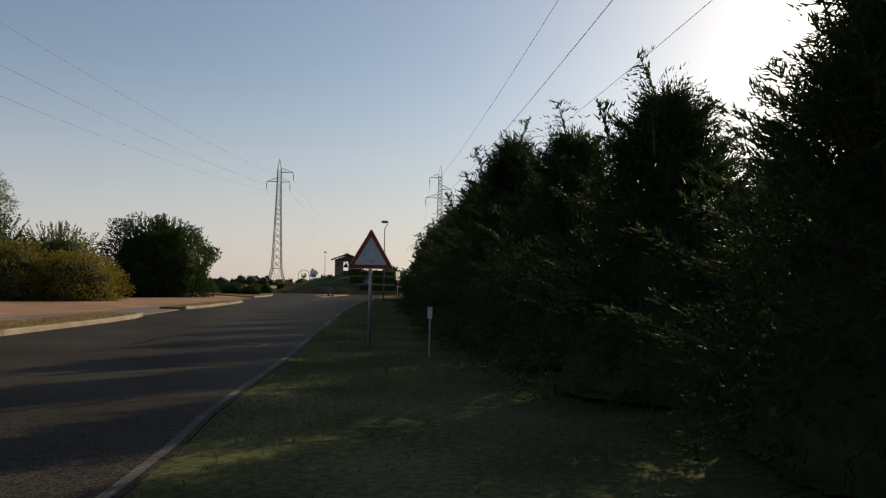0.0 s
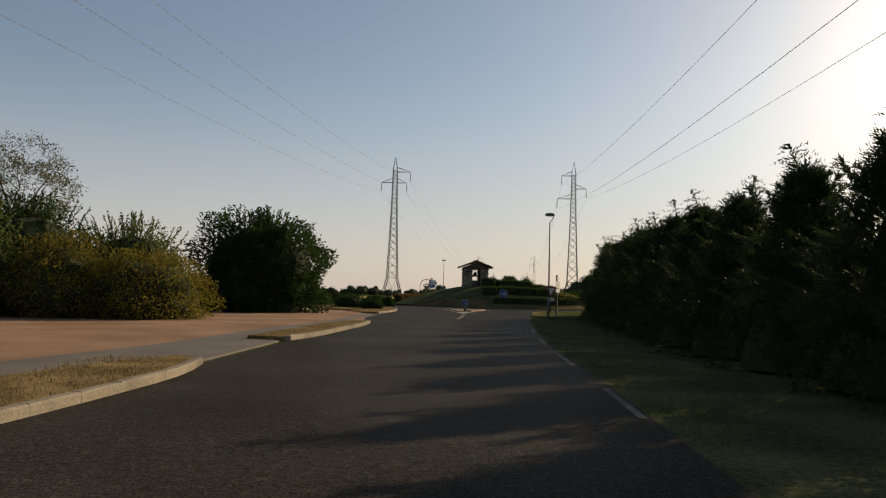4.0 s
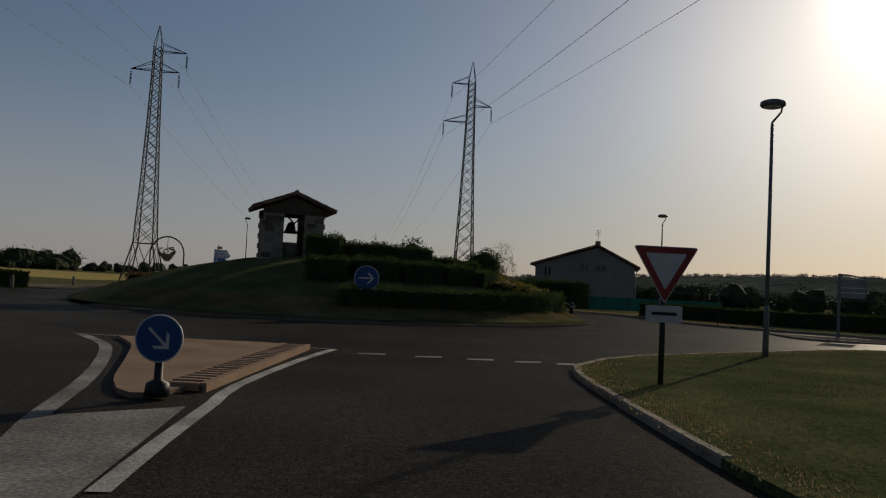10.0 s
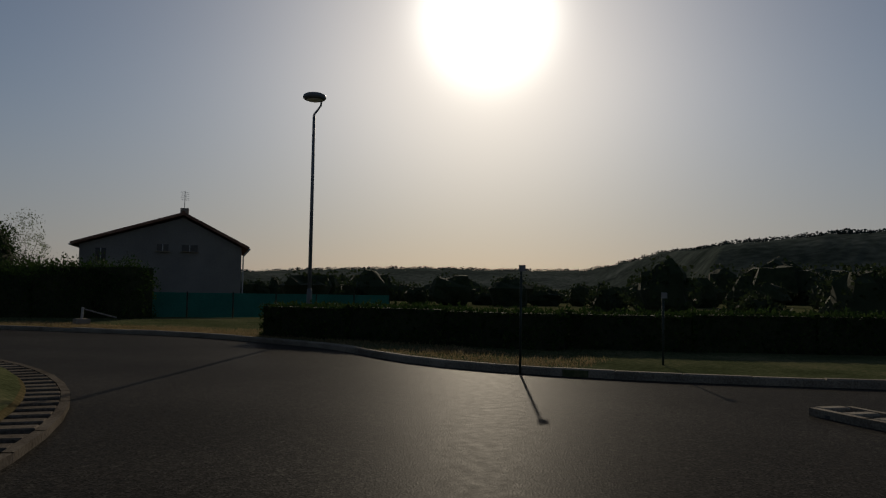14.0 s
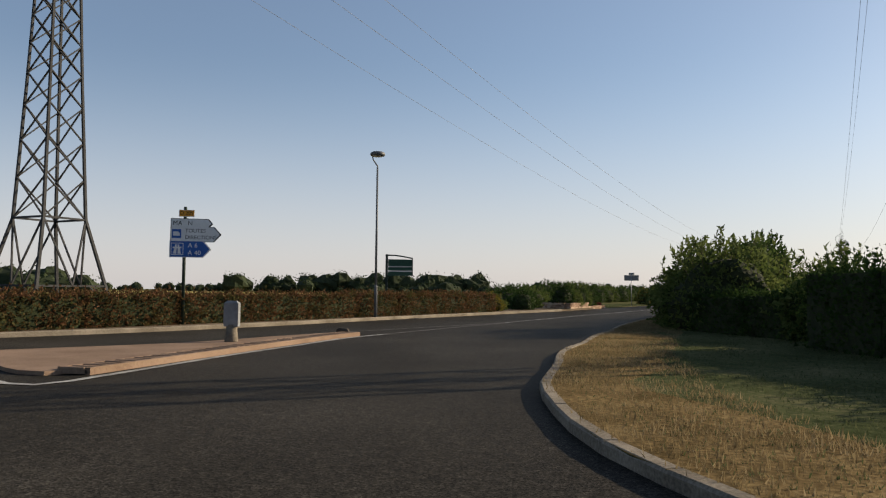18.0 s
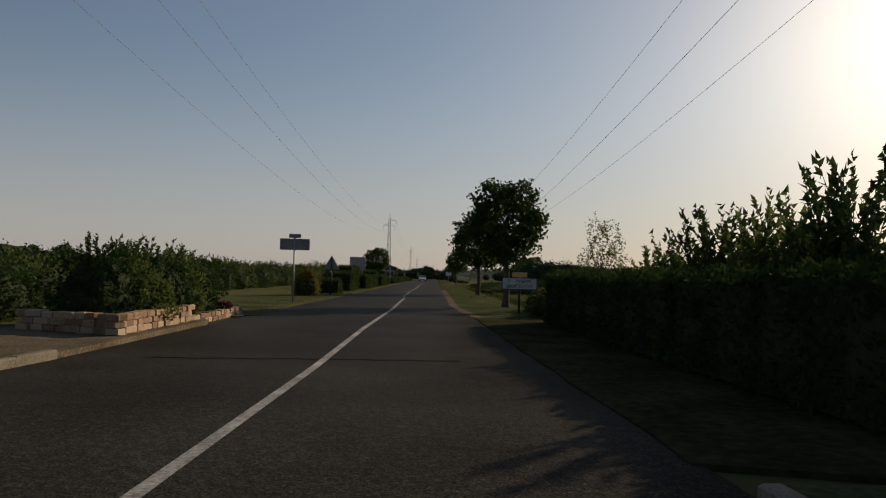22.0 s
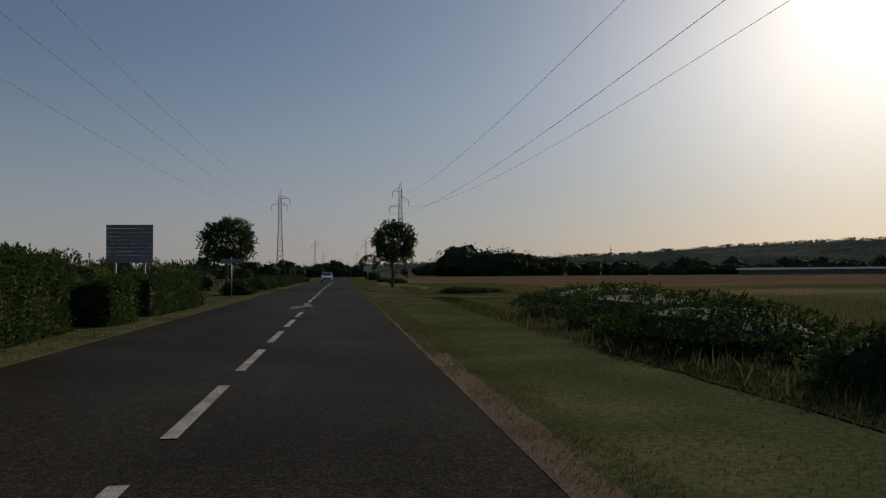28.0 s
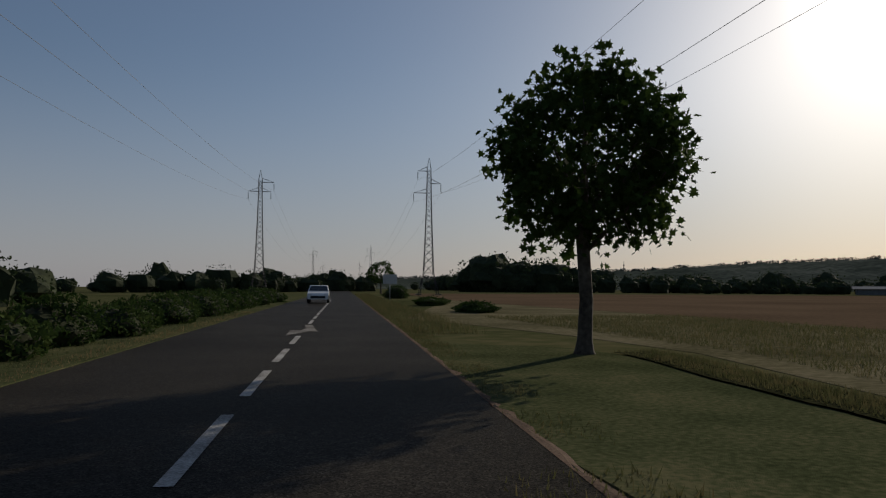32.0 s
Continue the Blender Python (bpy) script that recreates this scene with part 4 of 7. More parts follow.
DASH = [88.4, 94.0, 98.9] + [110.4 + 4.33 * k for k in range(7)] + [144.2 + 4.33 * k for k in range(11)] + [197.5 + 4.33 * k for k in range(12)]
for y in DASH:
    sh = 0.22 if y > 165 else 0.15 if y > 140 else 0.0
    strip("marking_dash", [(mid(y) - sh, y), (mid(y + 2.95) - sh, y + 2.95)], 0.14, M_PAINT, M_Z, "white dash of the centre line")


def fold_arrow(y0, k=1.0):
    """Arrow that tells drivers to pull back in."""
    x = mid(y0)
    d = [(-0.25, 0), (0.35, 2.1), (0.62, 1.9), (0.45, 3.6), (0.28, 6.0), (0.0, 6.0), (0.15, 3.7), (0.05, 2.5), (-0.28, 2.6)]
    patch("marking_arrow", [(x - 0.35 + px * k - 0.1385 * py, y0 + py * k) for px, py in d], M_PAINTFAINT, M_Z + 0.004, "worn white arrow on the centre of the road")


for y in (103.2, 141.3, 190.5):
    fold_arrow(y)
for k in range(4):
    y = -93.5 + 6.6 * k
    x = float(np.interp(y, [p[1] for p in entry_east[:60]], [p[0] for p in entry_east[:60]]))
    x2 = float(np.interp(y + 2.9, [p[1] for p in entry_east[:60]], [p[0] for p in entry_east[:60]]))
    strip("marking_edge", [(x - 0.12, y), (x2 - 0.12, y + 2.9)], 0.11, M_PAINTFAINT, 0.005, "worn white dash of the edge line")
strip("marking_edge_long", [(x - 0.1, y) for x, y in entry_east if -117 < y < -97], 0.09, M_PAINTGHOST, 0.005, "faint worn white edge line beside the shoulder")
patch("marking_bar", [(3.85, -101.25), (4.45, -101.38), (4.45, -101.22), (3.85, -101.09)], M_PAINTFAINT, 0.005, "worn short white bar on the road")
strip("marking_stroke", [(4.5, -103.2), (4.42, -101.4), (4.2, -98.4)], 0.06, M_PAINTGHOST, 0.0065, "faint worn white stroke on the road")
patch("marking_bar", [(3.85, -98.4), (4.35, -98.25), (4.35, -98.1), (3.85, -98.25)], M_PAINTFAINT, 0.005, "worn short white bar on the road")
for x in (-7.65, -6.5, -5.45, -4.5, -3.65):
    patch("marking_yield", [(x - 0.27, -35.5), (x + 0.27, -35.35), (x + 0.27, -35.05), (x - 0.27, -35.2)], M_PAINTFAINT, 0.010, "worn white block of the give-way line")
strip("marking_island_tail", smooth_line([(-8.3, -47.6), (-7.6, -50.9), (-7.15, -53.3), (-6.8, -55.0), (-6.2, -58.5), (-5.85, -60.8)], 1), 0.2, M_PAINTGHOST, 0.010, "worn white line leading to the splitter island")
strip("marking_island_left", smooth_line([(-14.3, -34.0), (-13.1, -35.5), (-12.3, -36.9), (-11.3, -39.3), (-10.6, -41.3), (-10.1, -43.0), (-9.6, -44.4), (-8.4, -47.6)], 1), 0.22, M_PAINTDIM, 0.010, "white line round the splitter island")
strip("marking_island_right", smooth_line([(-8.5, -34.7), (-8.72, -36.9), (-8.85, -40.5), (-8.7, -42.0), (-8.5, -44.0), (-8.3, -45.6)], 1), 0.17, M_PAINT, 0.010, "white line round the splitter island")
strip("marking_island_back", [(-14.3, -34.1), (-11.5, -34.3), (-8.5, -34.7)], 0.12, M_PAINTDIM, 0.010, "thin white line behind the splitter island")
patch("marking_island_fill", [(-10.0, -43.2), (-8.9, -42.3), (-8.4, -45.7), (-7.7, -50.0), (-7.5, -51.2), (-8.5, -47.4), (-9.7, -44.3)], M_PAINTDIM, 0.0075, "whitish worn paint before the splitter island")
strip("marking_exit_island", smooth_line([(-21.0, 9.4), (-18.2, 8.8), (-16.9, 8.9), (-17.3, 10.3), (-18.6, 13.5), (-19.6, 16.4), (-20.4, 18.6), (-20.75, 20.1), (-20.95, 21.3)], 1), 0.16, M_PAINT, 0.0125, "white line round the exit island")

# cracks and seams in the tarmac
seam = np.random.default_rng(88)
for ends, w, z in (([(1.86, -102.4), (1.55, -100.3)], 0.05, 0.006), ([(-28.2, 50.4), (-23.4, 51.7)], 0.06, 0.009)):
    (x0, y0), (x1, y1) = ends
    n = max(6, int(hypot(x1 - x0, y1 - y0) / 0.25))
    line = [(x0 + (x1 - x0) * i / n + seam.normal(0, 0.035), y0 + (y1 - y0) * i / n + seam.normal(0, 0.035)) for i in range(n + 1)]
    strip("road_seam", line, w, M_SEAM, z, "dark tar-filled crack across the asphalt")

# ---------------------------------------------------------------- splitter islands
sheet("traffic_island", smooth_line([(-13.1, -34.7), (-11.0, -34.6), (-9.3, -34.8), (-9.25, -38.0), (-9.3, -41.3), (-9.7, -41.9), (-10.3, -41.0), (-11.2, -38.6), (-12.15, -36.2), (-13.1, -34.7)], 0.6)[:-1], 0.066, M_REDCONC, "reddish concrete splitter island with ribbed kerb", "traffic island")
toothed("kerb_8", [(-9.08, -41.2), (-9.04, -38.0), (-9.0, -35.0)], 0.045, "ribbed concrete kerb of the splitter island", 0.25, M_REDCONC)
sheet("traffic_island_exit", smooth_line([(-22.4, 10.8), (-20.8, 10.0), (-18.4, 9.4), (-17.85, 10.2), (-19.15, 13.8), (-20.15, 16.6), (-20.9, 18.8), (-21.2, 20.1), (-21.6, 20.7), (-21.95, 19.9), (-21.8, 17.5), (-21.55, 14.5), (-22.4, 10.8)], 0.6)[:-1], 0.066, M_REDCONC, "reddish concrete exit island with ribbed kerb", "traffic island")
toothed("kerb_9", smooth_line([(-17.5, 10.0), (-18.9, 13.7), (-19.9, 16.5), (-20.65, 18.7), (-20.95, 20.0)], 1.0), 0.045, "ribbed concrete kerb of the exit island", 0.25, M_REDCONC)
sheet("traffic_island_side", smooth_line([(7.9, -16.8), (9.4, -17.0), (12.5, -17.9), (16.5, -20.2), (13.5, -20.8), (9.5, -20.9), (8.0, -20.3), (7.8, -18.5), (7.9, -16.8)], 0.6)[:-1], 0.036, M_ISLAND, "pale concrete side island with ribbed kerb", "traffic island")
toothed("kerb_10", smooth_line([(8.0, -16.6), (7.7, -18.3), (7.85, -20.4), (9.5, -21.2)][::-1], 0.6)[::-1], 0.012, "ribbed concrete kerb of the side island", 0.25)

# ---------------------------------------------------------------- hills and far woods
HILL_AZ = [-5, 3, 8, 13, 17, 20, 25, 29, 35, 41, 44, 47, 52, 56, 61, 75, 100]
HILL_EL = [0.5, 0.8, 1.05, 1.25, 1.5, 1.7, 1.85, 1.95, 1.85, 1.9, 2.55, 3.3, 3.8, 4.2, 4.6, 4.8, 2.0]
NA, NR = 420, 12


def hill_place(az, k):
    """A place on the ridge: bearing from the middle of the plan, step up the slope."""
    el = float(np.interp(az, HILL_AZ, HILL_EL))
    near = 1500 if az < 42 else max(620, 1500 - 75 * (az - 42))
    r = near * (0.62 + 0.55 * k / NR)
    q = min(1.0, k / (NR - 3)) if k < NR - 2 else 1.0 - 0.15 * (k - NR + 3)
    q = q * q * (3 - 2 * q)
    z = -3 + q * (near * math.tan(radians(el)) + 4) + (1.6 * noise.noise((az * 0.9, k * 0.8, 1.0)) + 1.2 * noise.noise((az * 3.1, k, 4.0)) + 1.1 * noise.noise((az * 11.0, k * 2, 9.0))) * near / 900 * (0.3 + q)
    return (-20 + r * sin(radians(az)), 30 + r * cos(radians(az)), z)


g = Geo()
for i in range(NA + 1):
    g.v += [hill_place(-8 + 108 * i / NA, k) for k in range(NR + 1)]
for i in range(NA):
    for k in range(NR):
        a = i * (NR + 1) + k
        g.f.append((a, a + NR + 1, a + NR + 2, a + 1))
tagged(part("backdrop_hill", g, M_HILL, smooth=True), "long wooded ridge with haze put into its pale colour", "hill", kind="structure")
rng = np.random.default_rng(61)
crowns = np.array([hill_place(a, k) for a, k in zip(rng.uniform(-6, 82, 2600), rng.uniform(NR - 3.6, NR - 2.8, 2600))])
reach = np.hypot(crowns[:, 0] + 20, crowns[:, 1] - 30) / 1100
w = rng.uniform(1.6, 4.4, len(crowns)) * reach ** 0.5
puffs = np.repeat(crowns + np.c_[np.zeros((len(w), 2)), w * 0.25], 9, axis=0) + unit(rng.normal(size=(len(w) * 9, 3))) * np.repeat(w, 9)[:, None] * (1.0, 1.0, 0.6)
tagged(part("hill_wood", leaf_mesh("hill_wood", puffs, rng.normal(size=puffs.shape), np.repeat(w, 9) * rng.uniform(0.4, 0.75, len(puffs)), RHOMB, 0.9, 1.0, rng), M_HILL), "tree tops along the ridge in the same haze-paled colour", "woodland", kind="stuff")


def tree_line(name, line, spacing, h, label, seed, depth=8.0, leaf=None, per=230, size=0.55):
    """A far belt of trees: crowns of leaf clumps, stuff nobody could count."""
    rng = np.random.default_rng(seed)
    pts, dark = [], Geo()
    for x, y, a in along(line, spacing):
        x, y = x + rng.normal(0, depth * 0.3), y + rng.normal(0, depth * 0.3)
        hh = h * rng.uniform(0.45, 1.1) * (1.0 + 0.4 * noise.noise((x * 0.045, y * 0.045, seed)))
        w = max(hh, 0.6 * h) * rng.uniform(0.45, 0.85)
        p = crown_places(per, (w, w, hh * 0.55), (x, y, hh * 0.42), rng, shell=0.6, ragged=0.2, seed=rng.uniform(0, 50))
        pts.append(p)
        # dark shell added in each crown as painted inner shade
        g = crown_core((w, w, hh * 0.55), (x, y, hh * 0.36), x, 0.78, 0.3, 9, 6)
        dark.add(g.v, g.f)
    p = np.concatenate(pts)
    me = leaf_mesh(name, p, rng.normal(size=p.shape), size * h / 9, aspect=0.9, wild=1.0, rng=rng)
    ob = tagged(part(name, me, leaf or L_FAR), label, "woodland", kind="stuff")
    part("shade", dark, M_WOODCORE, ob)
    return ob


tree_line("far_wood", [(-36, 430), (-20, 415), (0, 420)], 2.6, 13, "dark wood at the end of the field", 1, 14)
tree_line("far_wood", [(0, 420), (75, 420), (160, 430), (260, 390)], 2.0, 7.0, "low wood below the ridge", 2, 26, None, 170, 0.7)
tree_line("far_wood", [(30, 392), (110, 396), (200, 372), (280, 320)], 2.0, 4.4, "uneven hedge trees across the fields", 12, 16, None, 120, 0.8)
tree_line("far_wood", [(-52, 560), (-20, 520), (10, 430)], 2.6, 9, "trees at the far end of the road", 3, 14)
tree_line("far_wood", [(40, 120), (80, 150), (130, 150), (200, 190)], 2.2, 3.2, "scrub along the far field edge", 4, 14, None, 150, 0.6)
tree_line("far_wood", [(10, 75), (40, 90), (70, 80), (110, 60)], 4.0, 4.2, "hedge trees behind the house", 5, 8, None, 300, 0.55)
tree_line("far_wood", [(25, 5), (60, -5), (100, -20), (140, -50)], 3.0, 3.6, "garden trees behind the long hedge", 6, 10, None, 700, 0.5)
tree_line("far_wood", [(20, 46), (45, 56), (75, 50), (100, 30), (108, 0), (98, -32)], 2.6, 3.9, "dark scrub and garden trees behind the long hedge", 14, 9, None, 220, 0.7)
tree_line("far_wood", [(130, 90), (190, 40), (250, -30), (270, -120)], 4.0, 11, "dark wood at the foot of the hill", 7, 22)
tree_line("far_wood", [(-120, 330), (-160, 320), (-230, 290), (-330, 240), (-420, 150)], 1.9, 4.6, "dark trees beyond the golden field", 8, 16, None, 90, 0.8)
tree_line("far_wood", [(-92, 49), (-140, 60), (-190, 72), (-245, 90)], 2.6, 4.4, "trees at the near edge of the golden field", 15, 8, None, 150, 0.6)
tree_line("far_wood", [(-150, 230), (-190, 215), (-225, 190)], 2.4, 8.6, "dark copse beyond the golden field", 9, 14)
tree_line("far_wood", [(-70, 420), (-90, 350), (-110, 320)], 2.2, 6, "low trees along the left side of the road", 10, 10)
tree_line("far_wood", [(-420, 150), (-360, 40), (-300, -30), (-330, -120)], 7.0, 10, "trees on the plain behind the roundabout", 11, 20)
tree_line("far_wood", [(-75, 225), (-95, 210), (-120, 190), (-160, 170)], 2.0, 4.0, "tree row behind the verge hedge", 13, 8)

# ---------------------------------------------------------------- power lines
def pylon(name, x, y, arms, label, h=24.1):
    root = thing(name, label, "pylon", pose(x, y, 0, 0, 0, 7.9), "lattice pylons")
    widths = [(-0.3, 1.75), (3.83, 0.86), (9.0, 0.66), (14.5, 0.48), (20.0, 0.36), (h - 1.9, 0.34), (h, 0.03)]

    def half(z):
        return float(np.interp(z, [a for a, _ in widths], [b for _, b in widths]))

    corners = ((-1, -1), (1, -1), (1, 1), (-1, 1))
    for sx, sy in corners:
        part("leg", Geo().tube([(sx * w, sy * w, z) for z, w in widths], [0.075, 0.07, 0.06, 0.055, 0.05, 0.04, 0.03], 4), M_PYLON, root)
    zs = [3.83]
    while zs[-1] < h - 2.4:
        zs.append(zs[-1] + half(zs[-1]) * 1.75)
    for i in range(4):
        (ax, ay), (bx, by) = corners[i], corners[(i + 1) % 4]
        g = Geo()
        for z0, z1 in zip(zs, zs[1:]):
            w0, w1 = half(z0), half(z1)
            g.tube([(ax * w0, ay * w0, z0), (bx * w1, by * w1, z1)], 0.035, 4, False)
            g.tube([(bx * w0, by * w0, z0), (ax * w1, ay * w1, z1)], 0.035, 4, False)
        for z in (3.83, 1.35):
            w = half(z)
            g.tube([(ax * w, ay * w, z), (bx * w, by * w, z)], 0.05, 4, False)
        w0, w1, w2 = half(0.0), half(1.35), half(3.83)
        mx, my = (ax + bx) / 2, (ay + by) / 2
        for cx, cy in ((ax, ay), (bx, by)):
            g.tube([(cx * w2, cy * w2, 3.83), (mx * w1, my * w1, 1.35)], 0.04, 4, False)
            g.tube([((cx + mx) / 2 * w1, (cy + my) / 2 * w1, 1.35), (cx * w0, cy * w0, 0.1)], 0.03, 4, False)
        if abs(y) < 60:
            for k in range(0, len(g.v), 8):
                part("strut", Geo().add(g.v[k:k + 8], [(0, 1, 5, 4), (1, 2, 6, 5), (2, 3, 7, 6), (3, 0, 4, 7)]), M_PYLON, root)
        else:
            tagged(part("bracing", g, M_PYLON, root), kind="stuff")
        part("footing", Geo().block((ax * 1.75, ay * 1.75, -0.3), (0.7, 0.7, 0.5), 0, 0.03), M_KERB, root, "concrete footing")
    tips = []
    for z, reach in arms:
        w = half(z)
        s = 1 if reach > 0 else -1
        g = Geo()
        for sy in (-1, 1):
            g.tube([(s * w, sy * w, z), (reach, 0, z)], 0.045, 4)
            g.tube([(s * w, sy * w, z + 0.75), (reach, 0, z)], 0.032, 4)
        arm = part("arm", g, M_PYLON, root)
        g = Geo().tube([(reach, 0, z), (reach + 0.05 * s, 0, z - 1.6)], 0.02, 6)
        for k in range(9):
            g.tube([(reach, 0, z - 0.3 - 0.13 * k), (reach, 0, z - 0.36 - 0.13 * k)], [0.11, 0.05], 8)
        part("insulator", g, M_INSUL, arm, "dark glass insulator string")
        a = radians(7.9)
        tips.append((x + reach * cos(a), y + reach * sin(a), z - 1.62))
    return tips


ARMS_R = [(21.8, -2.0), (19.6, 2.1), (17.9, -2.7)]
ARMS_L = [(21.7, 2.6), (19.9, -2.3), (19.85, 2.0)]
left_tips = [pylon("lattice_pylon", x, y, ARMS_L, "grey lattice steel pylon with short crossarms") for x, y in ((11.0, -277), (-34.65, 18.2), (-78.0, 316.5), (-120.5, 613), (-163, 905))]
right_tips = [pylon("lattice_pylon", x, y, ARMS_R, "grey lattice steel pylon with short crossarms") for x, y in ((42.0, -251), (-5.4, 25.2), (-44.6, 302.0), (-83.3, 580), (-122, 860))]
for tips in (left_tips, right_tips):
    for a, b in zip(tips, tips[1:]):
        for p, q in zip(a, b):
            line = []
            for k in range(41):
                t = k / 40
                line.append((p[0] + (q[0] - p[0]) * t, p[1] + (q[1] - p[1]) * t, p[2] + (q[2] - p[2]) * t - 4 * 6.5 * t * (1 - t)))
            tagged(part("power_cable", Geo().tube(line, 0.011, 4, False), M_WIRE), "thin grey power cable sagging between pylons", "cable", group="power cables")


# ---------------------------------------------------------------- street lamps
def street_lamp(x, y, turn, z=0.1):
    root = thing("street_lamp", "slim grey street lamp with a flat round head", "street lamp", pose(x, y, z, 0, 0, turn), "street lamps")
    part("base_sleeve", Geo().tube([(0, 0, -0.1), (0, 0, 1.15), (0, 0, 1.25)], [0.075, 0.07, 0.05], 12), M_LAMP, root, smooth=True)
    part("post", Geo().tube([(0, 0, 1.2), (0, 0, 5.85)], [0.052, 0.04], 12), M_LAMP, root, smooth=True)
    part("arm", Geo().tube([(0, 0, 5.8), (0, 0, 5.9), (0.22, 0, 6.18), (0.24, 0, 6.32)], [0.035, 0.03, 0.026, 0.024], 8), M_LAMP, root, smooth=True)
    head = part("head", Geo().tube([(0, 0, 6.30), (0, 0, 6.34), (0, 0, 6.42), (0, 0, 6.46)], [0.27, 0.31, 0.30, 0.22], 20), M_LAMP, root, smooth=True)
    part("diffuser", Geo().tube([(0, 0, 6.275), (0, 0, 6.305)], [0.20, 0.22], 16), M_LIGHT, head, "pale lamp glass", True)
    return root


for x, y, a in ((-1.2, -56.1, 20), (1.8, -31.4, 0), (6.8, -2.75, 20), (-38.0, -17.0, 180)):
    street_lamp(x, y, a)
tall = street_lamp(-28.6, 29.8, 190)      # a taller one rising out of the beech hedge
tall.matrix_basis = tall.matrix_basis @ Matrix.Diagonal((1.1, 1.1, 1.155, 1.0))

# ---------------------------------------------------------------- central island
KIOSK = Vector((-14.08, -14.44))


def mound_z(x, y):
    r = hypot(x - RING.x, y - RING.y)
    return 0.13 + 2.5 * max(0.0, 1 - (r / 12.2) ** 2.0)


g = Geo()
for i in range(14):
    r = 12.3 * i / 13
    for k in range(64):
        a = 2 * pi * k / 64
        x, y = RING.x + r * cos(a), RING.y + r * sin(a)
        g.v.append((x, y, mound_z(x, y) + (0.05 * noise.noise((x * 0.6, y * 0.6, 0)) if i < 12 else 0)))
for i in range(13):
    for k in range(64):
        a, b = i * 64 + k, i * 64 + (k + 1) % 64
        g.f.append((a, a + 64, b + 64, b))
tagged(part("island_mound", g, M_GRASS, smooth=True), "grassy mound in the middle of the roundabout", "mound", kind="structure")
g = Geo()
for i, r in enumerate((10.6, 11.2, 11.8, 12.35)):
    for k in range(48):
        a = radians(-130 + 165 * k / 47)
        g.v.append((RING.x + r * cos(a), RING.y + r * sin(a), 0.145 + 2.5 * max(0.0, 1 - (r / 12.2) ** 2) + (0.015 if r < 12 else -0.06)))
for i in range(3):
    for k in range(47):
        a = i * 48 + k
        g.f.append((a, a + 1, a + 49, a + 48))
tagged(part("island_border", g, M_BORDER, smooth=True), "dry brown grass border round the central island", "border", kind="structure")

# kiosk: a small stone shelter with a tiled gable roof
kz = 2.2
kiosk = thing("stone_shelter", "small stone well shelter with a tiled gable roof", "shelter", pose(KIOSK.x, KIOSK.y, kz, 0, 0, 20) @ Matrix.Diagonal((0.86, 0.86, 1.0, 1.0)))
BLK = Geo().block((0, 0, 0), (0.49, 0.30, 0.235), 0, 0.012).mesh("stone_block")
BLK.materials.append(M_STONE)
part("plinth", Geo().block((0, 0, -0.6), (3.7, 3.2, 0.7), 0, 0.03), M_STONE, kiosk)
for sx in (-1, 1):
    for sy in (-1, 1):
        part("wall_core", Geo().box((sx * 1.08, sy * 1.25, 1.15), (1.05, 0.24, 2.1)), M_MORTAR, kiosk)
        for row in range(9):
            for col in range(2):
                off = 0.12 if row % 2 else 0.0
                ob = new("stone_block", BLK)
                ob.parent = kiosk
                ob.matrix_basis = pose(sx * (0.86 + 0.5 * col - off + 0.06), sy * 1.25, 0.10 + 0.245 * row, 0, 0, RNG.normal(0, 0.8))
    part("side_wall", Geo().box((sx * 1.5, 0, 1.0), (0.22, 2.3, 1.9)), M_STONE, kiosk)
for sy in (-1, 1):
    part("lintel", Geo().block((0, sy * 1.25, 2.18), (3.3, 0.34, 0.22), 0, 0.02), M_WOOD, kiosk, "dark timber lintel")
    part("gable", Geo().add([(-1.65, sy * 1.25 - 0.12, 2.4), (1.65, sy * 1.25 - 0.12, 2.4), (0, sy * 1.25 - 0.12, 3.0), (-1.65, sy * 1.25 + 0.12, 2.4), (1.65, sy * 1.25 + 0.12, 2.4), (0, sy * 1.25 + 0.12, 3.0)], [(0, 1, 2), (5, 4, 3), (0, 3, 4, 1), (1, 4, 5, 2), (2, 5, 3, 0)]), M_STONE, kiosk)
part("brace", Geo().tube([(-0.5, -1.25, 2.2), (0, -1.25, 1.75), (0.5, -1.25, 2.2)], 0.05, 6), M_IRON, kiosk, "curved iron bracket")
part("bell", Geo().tube([(0, 0, 1.9), (0, 0, 1.8), (0, 0, 1.55), (0, 0, 1.35)], [0.08, 0.2, 0.28, 0.42], 14), M_IRON, kiosk, "dark bell under the roof", True)
part("well_ring", Geo().tube([(0, 0, 0.05), (0, 0, 0.85), (0, 0, 0.9)], [0.62, 0.6, 0.5], 18), M_STONE, kiosk, smooth=True)
